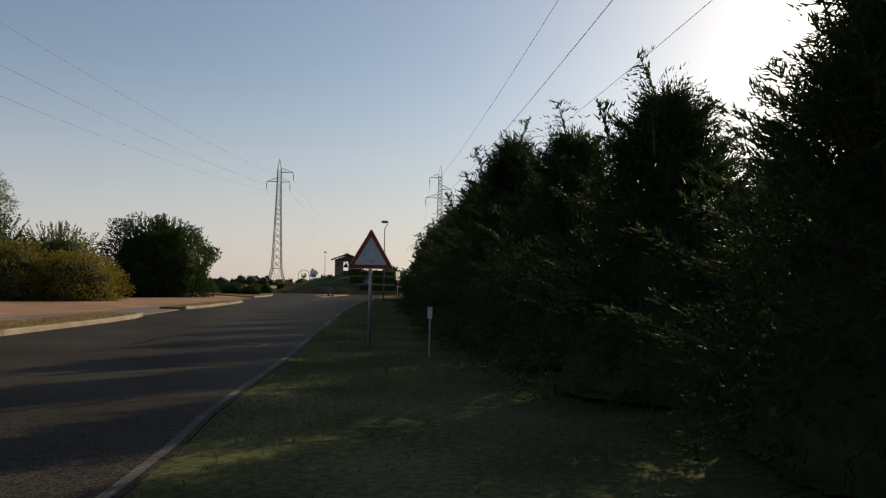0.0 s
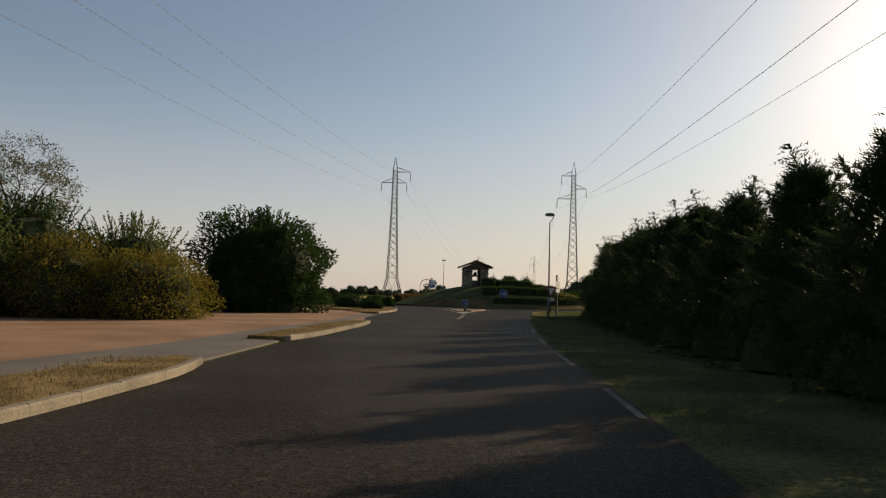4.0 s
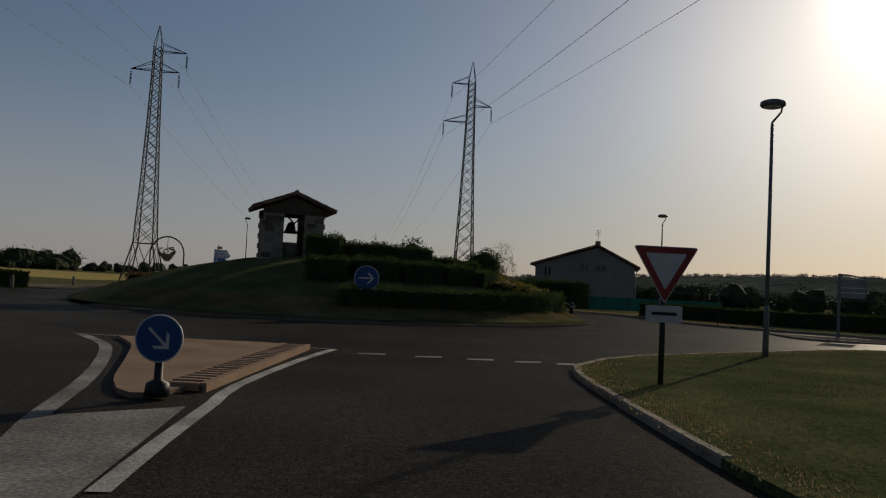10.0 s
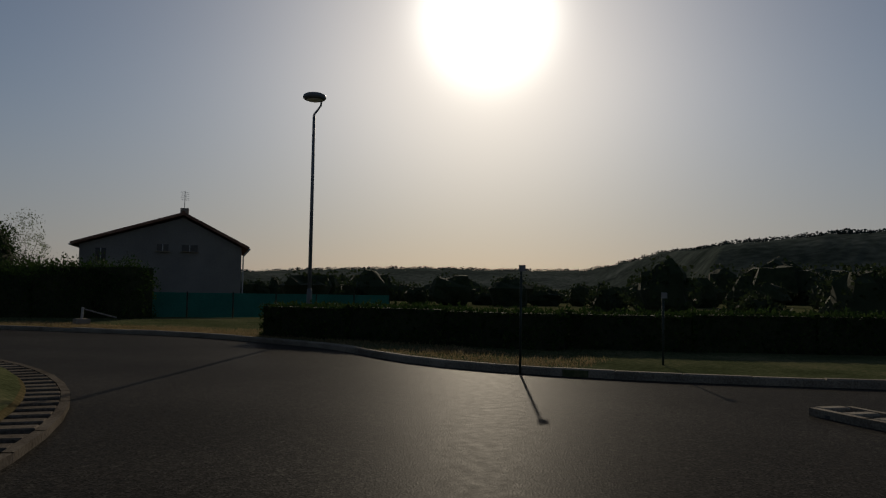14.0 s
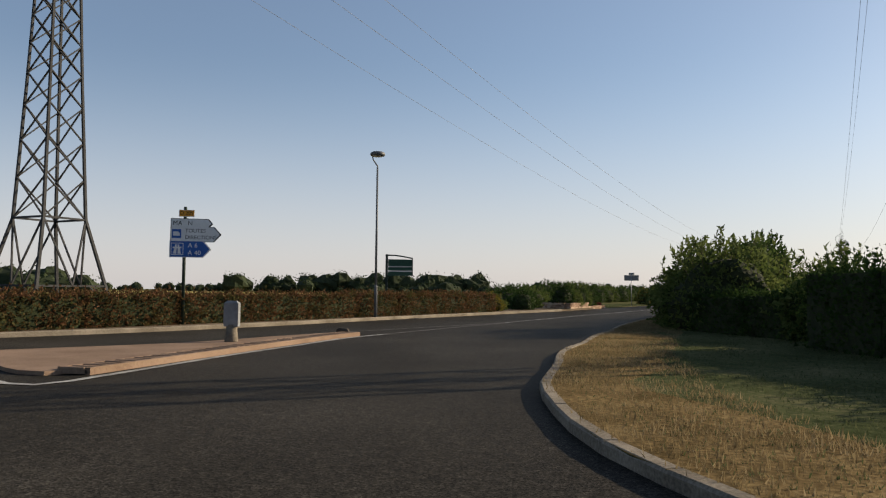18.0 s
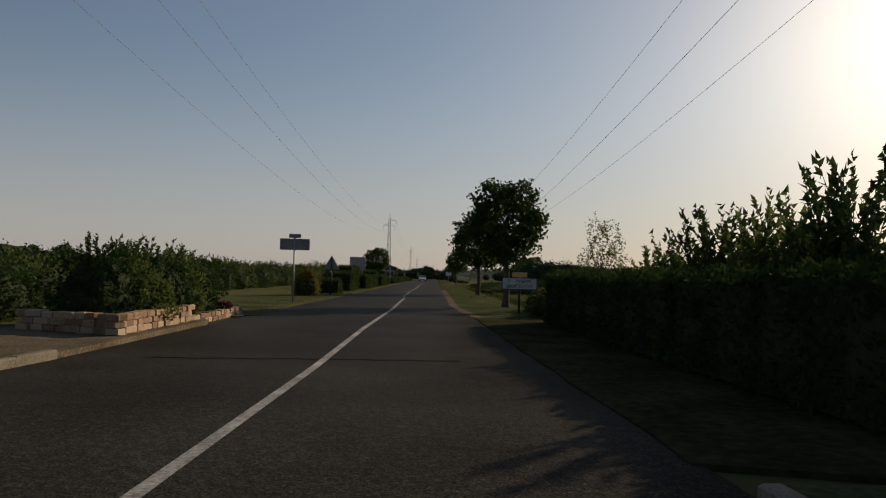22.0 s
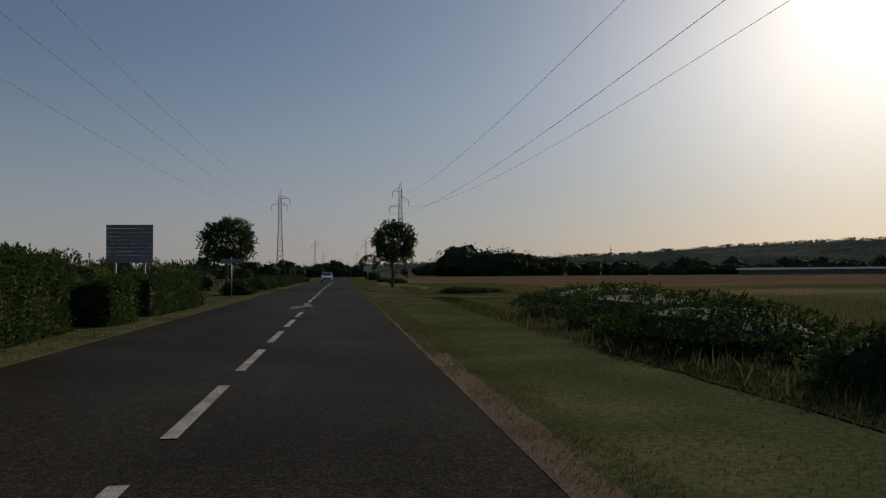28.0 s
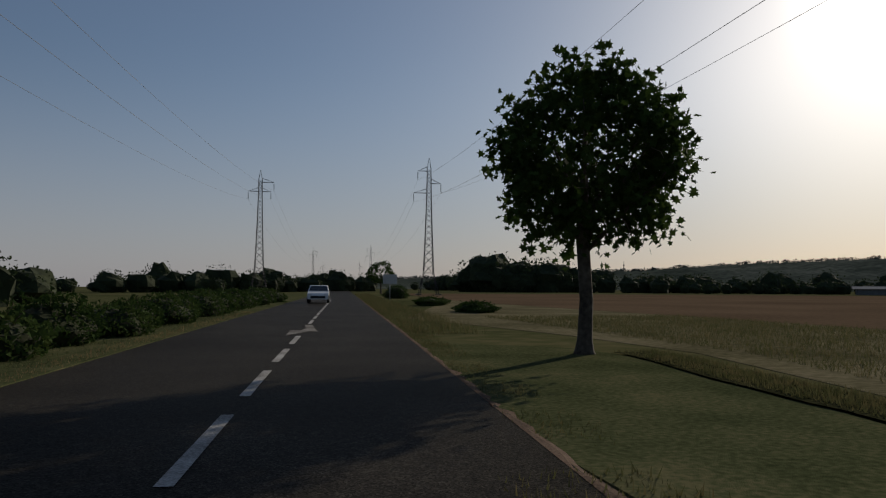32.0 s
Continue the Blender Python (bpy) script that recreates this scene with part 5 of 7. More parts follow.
for sx in (-1, 1):
    roof = part("roof_slope", Geo().add([(0, -1.75, 3.06), (0, 1.75, 3.06), (sx * 2.15, 1.75, 2.33), (sx * 2.15, -1.75, 2.33), (0, -1.75, 3.14), (0, 1.75, 3.14), (sx * 2.17, 1.75, 2.42), (sx * 2.17, -1.75, 2.42)], [(0, 1, 2, 3), (7, 6, 5, 4), (0, 3, 7, 4), (1, 5, 6, 2), (2, 6, 7, 3)]), M_WOOD, kiosk)
    rowm = Geo().tube([(0, 0, 0), (sx * 0.6, 0, -0.2)], [0.085, 0.10], 6).mesh("roof_tile")
    rowm.materials.append(M_TILE)
    for k in range(4):
        for j in range(18):
            ob = new("roof_tile", rowm)
            ob.parent = roof
            ob.matrix_basis = pose(sx * 0.54 * k, -1.7 + 0.2 * j, 3.16 - 0.182 * k, 0, 0, RNG.normal(0, 1))
part("ridge", Geo().tube([(0, -1.8, 3.2), (0, 1.8, 3.2)], 0.11, 8), M_TILE, kiosk)

# flower arch
arch = thing("flower_arch", "metal hoop with a hanging flower basket", "garden arch", pose(-20.1, -14.1, mound_z(-20.1, -14.1) - 0.05, 0, 0, 12))
part("hoop", Geo().tube([(0.78 * cos(pi * k / 24), 0, 0.85 + 0.85 * sin(pi * k / 24)) for k in range(25)] + [(-0.78, 0, 0)], 0.035, 8), M_IRON, arch)
part("leg", Geo().tube([(0.78, 0, 0), (0.78, 0, 0.86)], 0.035, 8), M_IRON, arch)
basket = part("basket", Geo().tube([(0, 0, 0.5), (0, 0, 0.7), (0, 0, 0.85)], [0.1, 0.28, 0.34], 12), M_POT, arch)
part("flowers", leaf_mesh("flowers", crown_places(260, (0.45, 0.45, 0.3), (0, 0, 0.95), np.random.default_rng(4)), np.tile((0, 0, 1.0), (260, 1)), 0.10), L_DARK, arch)
part("chain", Geo().tube([(0, 0, 0.85), (0, 0, 1.7)], 0.012, 5), M_IRON, arch)

# clipped hedges on the mound
for a in range(-75, 4, 11):
    x, y = RING.x + 10.75 * cos(radians(a)), RING.y + 10.75 * sin(radians(a))
    clipped_hedge((1.1, 2.16, 1.02), pose(x, y, 0.2, 0, 0, a), L_BOX, "long low clipped box hedge at the foot of the mound", 440, 0.055, rough=0.08)
for a, r, s, z in ((-84, 8.0, (1.4, 1.6, 1.15), 1.15), (-70, 7.6, (1.4, 1.9, 1.25), 1.1), (-56, 7.6, (1.5, 2.0, 1.2), 1.1), (-42, 7.7, (1.4, 1.8, 1.15), 1.1), (-30, 8.0, (1.4, 1.6, 1.1), 1.0),
                   (-88, 5.2, (1.6, 1.5, 1.4), 1.9), (-66, 4.6, (1.7, 1.9, 1.15), 1.95), (-44, 4.8, (1.8, 2.3, 1.1), 1.95), (-18, 5.4, (1.9, 2.0, 0.85), 1.85), (-2, 6.2, (1.8, 2.0, 1.0), 1.6)):
    x, y = RING.x + r * cos(radians(a)), RING.y + r * sin(radians(a))
    clipped_hedge(s, pose(x, y, z, 0, 0, a + RNG.normal(0, 4)), L_BOX, "stepped clipped hedge block on the mound", 460, 0.055, rough=0.07)
for k, (a, r) in enumerate(((-26, 9.0), (-20, 9.4), (-14, 9.6), (-8, 9.8), (-20, 8.0), (-10, 8.4), (0, 9.4))):
    x, y = RING.x + r * cos(radians(a)), RING.y + r * sin(radians(a))
    shrub("ground_shrub", x, y, (0.9, 0.9, 0.32), L_YELLOW, "low yellowish ground-cover shrub", 900, 0.06, 40 + k, mound_z(x, y) - 0.05)
shrub("bush", -8.2, -12.5, (1.1, 1.1, 0.9), L_DARK, "dark rounded bush behind the mound hedges", 1500, 0.08, 60, 1.9)

# ---------------------------------------------------------------- signs
def post_of(root, h, r=0.038, mat=None, z=-0.2):
    return part("post", Geo().tube([(0, 0, z), (0, 0, h)], r, 12), mat or M_STEEL, root, smooth=True)


def plate(outline, y0, t):
    """A flat panel in the xz plane, thickness t from y0 backwards."""
    n = len(outline)
    pts = [(x, y0, z) for x, z in outline] + [(x, y0 + t, z) for x, z in outline]
    return Geo().add(pts, [tuple(range(n)), tuple(range(n, 2 * n))[::-1]] + [(i, n + i, n + (i + 1) % n, (i + 1) % n) for i in range(n)])


def round_poly(pts, r, k=4):
    """Outline with rounded corners."""
    out = []
    n = len(pts)
    for i in range(n):
        p, a, b = Vector(pts[i]), Vector(pts[i - 1]), Vector(pts[(i + 1) % n])
        u, v = (a - p).normalized(), (b - p).normalized()
        s, e = p + u * r, p + v * r
        for j in range(k + 1):
            t = j / k
            out.append(tuple(s * (1 - t) ** 2 + p * 2 * t * (1 - t) + e * t ** 2))
    return out


def disc(r, cz, n=32):
    return [(r * cos(2 * pi * k / n), cz + r * sin(2 * pi * k / n)) for k in range(n)]


def lettering(text, size, x, z, y, mat, parent, align="CENTER"):
    """Raised letters, each a mesh of its own."""
    c = bpy.data.curves.new("text", "FONT")
    c.body, c.size, c.align_x, c.align_y, c.extrude = text, size, align, "CENTER", 0.0015
    tmp = new("letter", c)
    me = bpy.data.meshes.new_from_object(tmp)
    bpy.data.objects.remove(tmp)
    bm = bmesh.new()
    bm.from_mesh(me)
    seen = set()
    for v in bm.verts:
        if v in seen:
            continue
        stack, island = [v], []
        seen.add(v)
        while stack:
            w = stack.pop()
            island.append(w)
            for e in w.link_edges:
                o = e.other_vert(w)
                if o not in seen:
                    seen.add(o)
                    stack.append(o)
        index = {w: i for i, w in enumerate(island)}
        faces = {f for w in island for f in w.link_faces}
        g = Geo().add([tuple(w.co) for w in island], [tuple(index[w] for w in f.verts) for f in sorted(faces, key=lambda f: f.index)])
        part("letter", g, mat, parent, m=pose(x, y, z, 90, 0, 0))
    bm.free()


def triangle(side, z0, up=True, r=0.06):
    h = side * 0.866
    return round_poly([(-side / 2, z0), (side / 2, z0), (0, z0 + h)] if up else [(0, z0), (side / 2, z0 + h), (-side / 2, z0 + h)], r)


def shrink(outline, k):
    cx, cz = sum(p[0] for p in outline) / len(outline), sum(p[1] for p in outline) / len(outline)
    return [(cx + (x - cx) * k, cz + (z - cz) * k) for x, z in outline]


# roundabout warning triangle, facing the first road
s = thing("warning_sign", "triangular red-bordered roundabout warning sign on a post", "road sign", pose(6.76, -101.8, 0, 0, 0, 8))
post_of(s, 2.5)
tri = triangle(0.98, 1.68)
panel = part("panel", plate(tri, -0.05, 0.02), M_WHITE, s)
part("border", plate(shrink(tri, 0.97), -0.053, 0.003), M_REDSIGN, panel)
part("field", plate(shrink(tri, 0.70), -0.056, 0.003), M_WHITE, panel)
for k in range(3):
    a0 = radians(120 * k + 100)
    arc = [(0.16 * cos(a0 + radians(j * 9)), 1.97 + 0.16 * sin(a0 + radians(j * 9))) for j in range(9)]
    back = [(0.115 * cos(a0 + radians(j * 9)), 1.97 + 0.115 * sin(a0 + radians(j * 9))) for j in range(9)]
    e = a0 + radians(72)
    head = [(0.085 * cos(e), 1.97 + 0.085 * sin(e)), (0.14 * cos(e + 0.45), 1.97 + 0.14 * sin(e + 0.45)), (0.19 * cos(e), 1.97 + 0.19 * sin(e))]
    part("symbol", plate(arc + head[::-1] + back[::-1], -0.058, 0.002), M_CYANPRINT, panel)

# the back of a pair of plates by the forecourt
s = thing("road_sign", "back of a triangular sign with a plate on a steel post", "road sign", pose(-1.8, -102.95, 0.1, 0, 0, 12))
post_of(s, 2.56, 0.04)
part("triangle_panel", plate(triangle(0.78, 1.86), 0.05, 0.02), M_SKYLITPLATE, s)
part("plate_panel", plate(round_poly([(-0.40, 1.32), (0.40, 1.32), (0.40, 1.82), (-0.40, 1.82)], 0.05), 0.05, 0.02), M_SKYLITPLATE, s)
for z in (1.42, 1.70, 2.0):
    part("clamp", Geo().box((0.0, 0.02, z), (0.46, 0.05, 0.045)), M_STEEL, s)

# give-way sign on the lawn corner
s = thing("give_way_sign", "red and white give-way triangle with a small plate below", "road sign", pose(-2.75, -38.6, 0.08, 0, 0, 4))
post_of(s, 2.1, 0.045, M_DARKPOST)
tri = triangle(1.04, 1.27, False)
panel = part("panel", plate(tri, -0.06, 0.02), M_WHITE, s)
part("border", plate(shrink(tri, 0.96), -0.063, 0.003), M_REDSIGN, panel)
part("field", plate(shrink(tri, 0.64), -0.066, 0.003), M_WHITE, panel)
part("lower_plate", plate(round_poly([(-0.29, 0.98), (0.29, 0.98), (0.29, 1.24), (-0.29, 1.24)], 0.03), -0.06, 0.02), M_WHITE, s, "white plate with an unreadable line")
part("print_bar", plate([(-0.2, 1.09), (0.2, 1.09), (0.2, 1.14), (-0.2, 1.14)], -0.063, 0.003), M_BLACK, s)


def arrow_disc(root, r, cz, turn):
    panel = part("panel", plate(disc(r, cz), -0.06, 0.02), M_WHITE, root)
    part("blue_field", plate(disc(r * 0.94, cz), -0.063, 0.003), M_BLUE, panel)
    a = [(-0.62, -0.06), (0.36, -0.06), (0.02, -0.42), (0.20, -0.42), (0.60, 0.0), (0.20, 0.42), (0.02, 0.42), (0.36, 0.06), (-0.62, 0.06)]
    c, q = cos(radians(turn)), sin(radians(turn))
    part("arrow", plate([(r * (x * c - z * q), cz + r * (x * q + z * c)) for x, z in a], -0.066, 0.003), M_WHITE, panel)
    return panel


s = thing("keep_right_sign", "round blue sign with a slanted white arrow on a black post", "road sign", pose(-9.38, -41.9, 0.09, 0, 0, 2))
part("post", Geo().tube([(0, 0, -0.05), (0, 0, 0.10), (0, 0, 0.14), (0, 0, 0.62)], [0.15, 0.13, 0.05, 0.045], 12), M_BLACK, s, "black rubber post", True)
arrow_disc(s, 0.275, 0.61, -45)
s = thing("turn_sign", "round blue sign with a level white arrow", "road sign", pose(-9.3, -22.9, mound_z(-9.3, -22.9), 0, 0, 8))
post_of(s, 1.1, 0.05, M_BLACK)
arrow_disc(s, 0.46, 0.98, 0)

# direction post seen edge-on
s = thing("direction_sign", "three white direction arrows on a dark square post", "direction sign", pose(-1.44, -47.9, 0.08, 0, 0, 82))
part("post", Geo().box((0, 0, 1.4), (0.11, 0.11, 3.0)), M_DARKPOST, s)
for z, h, w in ((2.66, 0.20, 0.55), (2.22, 0.48, 1.3), (1.78, 0.27, 1.2)):
    part("arrow_panel", plate([(-w / 2, z - h / 2), (w / 2 - 0.12, z - h / 2), (w / 2, z), (w / 2 - 0.12, z + h / 2), (-w / 2, z + h / 2)], -0.10, 0.03), M_WHITE, s)

# direction post beyond the exit island
s = thing("direction_sign", "post with orange, white and blue direction arrows", "direction sign", pose(-28.24, 19.43, 0.42, 0, 0, 45))
post_of(s, 3.62, 0.055, M_DARKPOST, -0.5)
for name, x0, x1, z, h, mat in (("road_number_panel", -0.19, 0.31, 3.40, 0.23, M_ORANGE), ("upper_arrow_panel", -0.45, 0.92, 3.06, 0.33, M_SUNLITWHITE), ("middle_arrow_panel", -0.45, 1.2, 2.70, 0.52, M_SUNLITWHITE), ("motorway_arrow_panel", -0.47, 0.88, 2.20, 0.56, M_SUNLITBLUE)):
    tip = 0.0 if mat is M_ORANGE else h * 0.45
    out = [(x0, z - h / 2), (x1 - tip, z - h / 2), (x1, z), (x1 - tip, z + h / 2), (x0, z + h / 2)] if tip else [(x0, z - h / 2), (x1, z - h / 2), (x1, z + h / 2), (x0, z + h / 2)]
    panel = part(name, plate(out, -0.09, 0.03), M_BLACK if mat is M_SUNLITWHITE else M_SUNLITWHITE, s)
    inner = [(x0 + 0.02, z - h / 2 + 0.02), (x1 - tip - 0.03, z - h / 2 + 0.02), (x1 - 0.06, z), (x1 - tip - 0.03, z + h / 2 - 0.02), (x0 + 0.02, z + h / 2 - 0.02)] if tip else [(x0 + 0.015, z - h / 2 + 0.015), (x1 - 0.015, z - h / 2 + 0.015), (x1 - 0.015, z + h / 2 - 0.015), (x0 + 0.015, z + h / 2 - 0.015)]
    part("face", plate(inner, -0.094, 0.003), mat, panel)
    if name == "road_number_panel":
        lettering("D 205", 0.17, 0.06, z, -0.096, M_BLACK, panel)
    elif name == "upper_arrow_panel":
        lettering("MA   N", 0.21, -0.38, z, -0.096, M_BLACK, panel, "LEFT")
    elif name == "middle_arrow_panel":
        part("pictogram", plate([(-0.40, z - 0.14), (-0.10, z - 0.14), (-0.10, z + 0.16), (-0.40, z + 0.16)], -0.097, 0.003), M_SUNLITBLUE, panel)
        part("lorry_shape", plate([(-0.36, z - 0.06), (-0.15, z - 0.06), (-0.15, z + 0.03), (-0.20, z + 0.08), (-0.36, z + 0.08)], -0.100, 0.003), M_SUNLITWHITE, panel)
        lettering("TOUTES", 0.18, 0.02, z + 0.11, -0.096, M_BLACK, panel, "LEFT")
        lettering("DIRECTIONS", 0.18, 0.02, z - 0.11, -0.096, M_BLACK, panel, "LEFT")
    else:
        part("motorway_frame", plate([(-0.42, z - 0.2), (-0.02, z - 0.2), (-0.02, z + 0.2), (-0.42, z + 0.2)], -0.097, 0.003), M_SUNLITWHITE, panel)
        part("motorway_field", plate([(-0.40, z - 0.18), (-0.04, z - 0.18), (-0.04, z + 0.18), (-0.40, z + 0.18)], -0.100, 0.003), M_SUNLITBLUE, panel)
        for sx in (-1, 1):
            part("motorway_lane", plate([(-0.22 + sx * 0.02, z - 0.16), (-0.22 + sx * 0.13, z - 0.16), (-0.22 + sx * 0.06, z + 0.15), (-0.22 + sx * 0.015, z + 0.15)], -0.103, 0.003), M_SUNLITWHITE, panel)
        part("motorway_bridge", plate([(-0.36, z + 0.02), (-0.08, z + 0.02), (-0.08, z + 0.07), (-0.36, z + 0.07)], -0.106, 0.003), M_SUNLITWHITE, panel)
        lettering("A 6", 0.22, 0.12, z + 0.12, -0.096, M_SUNLITWHITE, panel, "LEFT")
        lettering("A 40", 0.22, 0.12, z - 0.13, -0.096, M_SUNLITWHITE, panel, "LEFT")


def info_frame(x, y, turn, mat, label, top=3.0, wide=1.2):
    """Post with a drooping top arm and three panels of unlike height beside it."""
    s = thing("information_sign", label, "information sign", pose(x, y, 0.05, 0, 0, turn))
    metal = M_DARKPOST if mat is M_GREENSIGN else M_LAMP
    part("post", Geo().box((0, 0, top / 2 - 0.1), (0.12, 0.08, top + 0.2)), metal, s)
    part("curved_arm", Geo().tube([(0.0, 0, top - 0.04), (wide * 0.35, 0, top - 0.05), (wide * 0.7, 0, top - 0.11), (wide + 0.07, 0, top - 0.20)], 0.032, 8), metal, s)
    part("end_bar", Geo().box((wide + 0.05, 0, top - 0.62), (0.04, 0.05, 0.86)), metal, s)
    for z, h in ((0.41, 0.33), (0.705, 0.165), (0.94, 0.20)):
        part("panel", Geo().box((0.06 + wide / 2, 0, top - z), (wide - 0.02, 0.03, h)), mat, s)
    for z in (0.60, 0.815):
        part("white_gap", Geo().box((0.06 + wide / 2, 0, top - z), (wide - 0.02, 0.02, 0.045)), M_WHITE, s)
    return s


info_frame(-29.95, 32.2, 38, M_GREENSIGN, "dark green local information panels on a post")
info_frame(10.5, -17.6, -28, M_SIGNBACK, "pale local information panels on a grey post", 2.75, 0.95)

# town sign seen from behind, with its small road plate
s = thing("town_sign", "back of a grey town sign with a small plate on top", "road sign", pose(-33.24, 72.7, 0.0, 0, 0, 8))
post_of(s, 3.1, 0.04)
part("panel", plate(round_poly([(-0.68, 2.42), (0.68, 2.42), (0.68, 2.94), (-0.68, 2.94)], 0.05), 0.05, 0.03), M_SIGNBACK, s)
part("number_plate", plate(round_poly([(-0.27, 2.97), (0.27, 2.97), (0.27, 3.16), (-0.27, 3.16)], 0.03), 0.05, 0.03), M_SIGNBACK, s)
s = thing("town_exit_sign", "white town exit sign with a black bar across it", "road sign", pose(-22.9, 70.2, 0.02, 0, 0, 4))
post_of(s, 1.62, 0.045, M_DARKPOST)
panel = part("panel", plate(round_poly([(-0.71, 0.93), (0.71, 0.93), (0.71, 1.41), (-0.71, 1.41)], 0.04), -0.07, 0.03), M_BLACK, s)
part("face", plate(round_poly([(-0.685, 0.955), (0.685, 0.955), (0.685, 1.385), (-0.685, 1.385)], 0.03), -0.073, 0.003), M_WHITE, panel)
lettering("S", 0.17, -0.42, 1.275, -0.075, M_BLACK, panel)
lettering("T", 0.10, -0.32, 1.305, -0.075, M_BLACK, panel)
lettering("MARTIN", 0.17, 0.16, 1.275, -0.075, M_BLACK, panel)
lettering("BELLE ROCHE", 0.17, 0, 1.055, -0.075, M_BLACK, panel)
part("slash", plate([(-0.60, 0.965), (-0.54, 0.965), (0.60, 1.375), (0.54, 1.375)], -0.079, 0.002), M_BLACK, panel)
plate2 = part("road_number_plate", plate(round_poly([(-0.30, 1.43), (0.30, 1.43), (0.30, 1.63), (-0.30, 1.63)], 0.03), -0.07, 0.03), M_WHITE, s)
part("plate_face", plate(round_poly([(-0.285, 1.445), (0.285, 1.445), (0.285, 1.615), (-0.285, 1.615)], 0.025), -0.073, 0.003), M_ORANGE, plate2)
lettering("D 205", 0.16, 0, 1.53, -0.075, M_WHITE, plate2)
s = thing("warning_sign", "back of a triangular warning sign on a post", "road sign", pose(-35.2, 86.0, 0.02, 0, 0, 8))
post_of(s, 2.4, 0.04, M_DARKPOST)
part("panel", plate(triangle(1.05, 1.62), 0.05, 0.025), M_SIGNBACK, s)
s = thing("place_sign", "back of a long grey place sign on a steel post", "road sign", pose(-45.54, 157.0, -0.02, 0, 0, 8))
post_of(s, 2.37, 0.04)
part("panel", plate(round_poly([(-0.64, 2.0), (0.64, 2.0), (0.64, 2.28), (-0.64, 2.28)], 0.05), 0.05, 0.03), M_SIGNBACK, s)
s = thing("billboard", "back of a grey slatted billboard on two legs", "billboard", pose(-49.9, 153.2, 0, 0, 0, 8))
for x in (-0.75, 0.75):
    part("leg", Geo().box((x, 0.08, 1.6), (0.10, 0.10, 3.6)), M_STEEL, s)
for k in range(10):
    part("slat", Geo().box((0, 0, 2.1 + 0.205 * k), (2.4, 0.04, 0.20)), M_BOLLARD, s)
s = thing("field_sign", "small white square sign at the field edge", "road sign", pose(mid(250) + 6, 250, 0, 0, 0, 8))
post_of(s, 2.4, 0.05)
part("panel", plate([(-0.75, 1.7), (0.75, 1.7), (0.75, 2.7), (-0.75, 2.7)], -0.07, 0.03), M_WHITE, s)

# ---------------------------------------------------------------- bollards and small posts
s = thing("bollard", "dark green round-topped bollard on the island edge", "bollard", pose(-0.28, -13.1, 0.12))
part("body", Geo().tube([(0, 0, -0.1), (0, 0, 0.68), (0, 0, 0.75), (0, 0, 0.79)], [0.10, 0.10, 0.085, 0.03], 14), M_DARKPOST, s, smooth=True)
part("band", Geo().tube([(0, 0, 0.55), (0, 0, 0.62)], 0.104, 14), M_SIGNBACK, s)
s = thing("bollard", "grey plastic beacon bollard on the exit island", "bollard", pose(-20.95, 15.5, 0.07, 0, 0, 35))
part("stem", Geo().tube([(0, 0, -0.05), (0, 0, 0.05), (0, 0, 0.40)], [0.17, 0.15, 0.12], 14), M_KERB, s, smooth=True)
part("head", Geo().block((0, 0, 0.36), (0.34, 0.20, 0.60), 0, 0.06), M_BOLLARD, s)
part("face", Geo().box((0, -0.105, 0.66), (0.26, 0.012, 0.48)), M_BOLLARD, s)
s = thing("broken_bollard", "bent metal post lying on a concrete foot", "bollard", pose(1.75, 4.3, 0.1))
part("foot", Geo().block((0, 0, -0.05), (0.42, 0.34, 0.24), 0.3, 0.03), M_KERB, s)
part("stub", Geo().tube([(0, 0, 0.15), (0.02, 0, 0.55)], 0.04, 8), M_STEEL, s)
part("bent_tube", Geo().tube([(0.02, 0, 0.5), (0.5, -0.05, 0.36), (1.0, -0.1, 0.22)], 0.022, 8), M_LAMP, s)
s = thing("utility_box", "small white utility box in front of the hedge", "utility box", pose(1.0, 12.4, 0.08, 0, 0, 20))
part("body", Geo().block((0, 0, -0.05), (0.32, 0.2, 0.5), 0, 0.02), M_WHITE, s)
part("lid", Geo().block((0, 0, 0.45), (0.36, 0.24, 0.05), 0, 0.01), M_BOLLARD, s)
for x, y, h in ((7.3, -11.9, 1.7), (9.9, -12.4, 1.3), (13.3, -19.6, 1.0)):
    s = thing("marker_post", "thin dark marker post with a small plate", "post", pose(x, y, 0.05), "marker posts")
    post_of(s, h, 0.02, M_DARKPOST)
    part("plate", Geo().box((0, -0.03, h - 0.05), (0.12, 0.02, 0.10)), M_SIGNBACK, s)
s = thing("delineator", "small white roadside marker on a thin stake", "marker post", pose(8.2, -103.2, 0))
part("stake", Geo().tube([(0, 0, -0.1), (0, 0, 0.9)], 0.018, 8), M_STEEL, s)
part("marker", Geo().box((0, -0.02, 0.84), (0.09, 0.02, 0.22)), M_WHITE, s)

s = thing("drain_grate", "dark iron drain grate in the gutter below the kerb", "drain grate", pose(-27.5, 31.4, 0.012, 0, 0, 96))
part("frame", Geo().box((0, 0, 0.0), (0.75, 0.42, 0.016)), M_SLOT, s)
for k in range(7):
    part("grate_bar", Geo().box((-0.3 + 0.1 * k, 0, 0.012), (0.045, 0.36, 0.016)), M_IRON, s)
rubble = new("rubble_stone", Geo().block((0, 0, 0), (0.34, 0.2, 0.14), 0, 0.05).mesh("rubble_stone"))
rubble.data.materials.append(M_SLOT)
rubble.matrix_basis = pose(-21.55, 20.0, 0.07, 4, 6, 30)
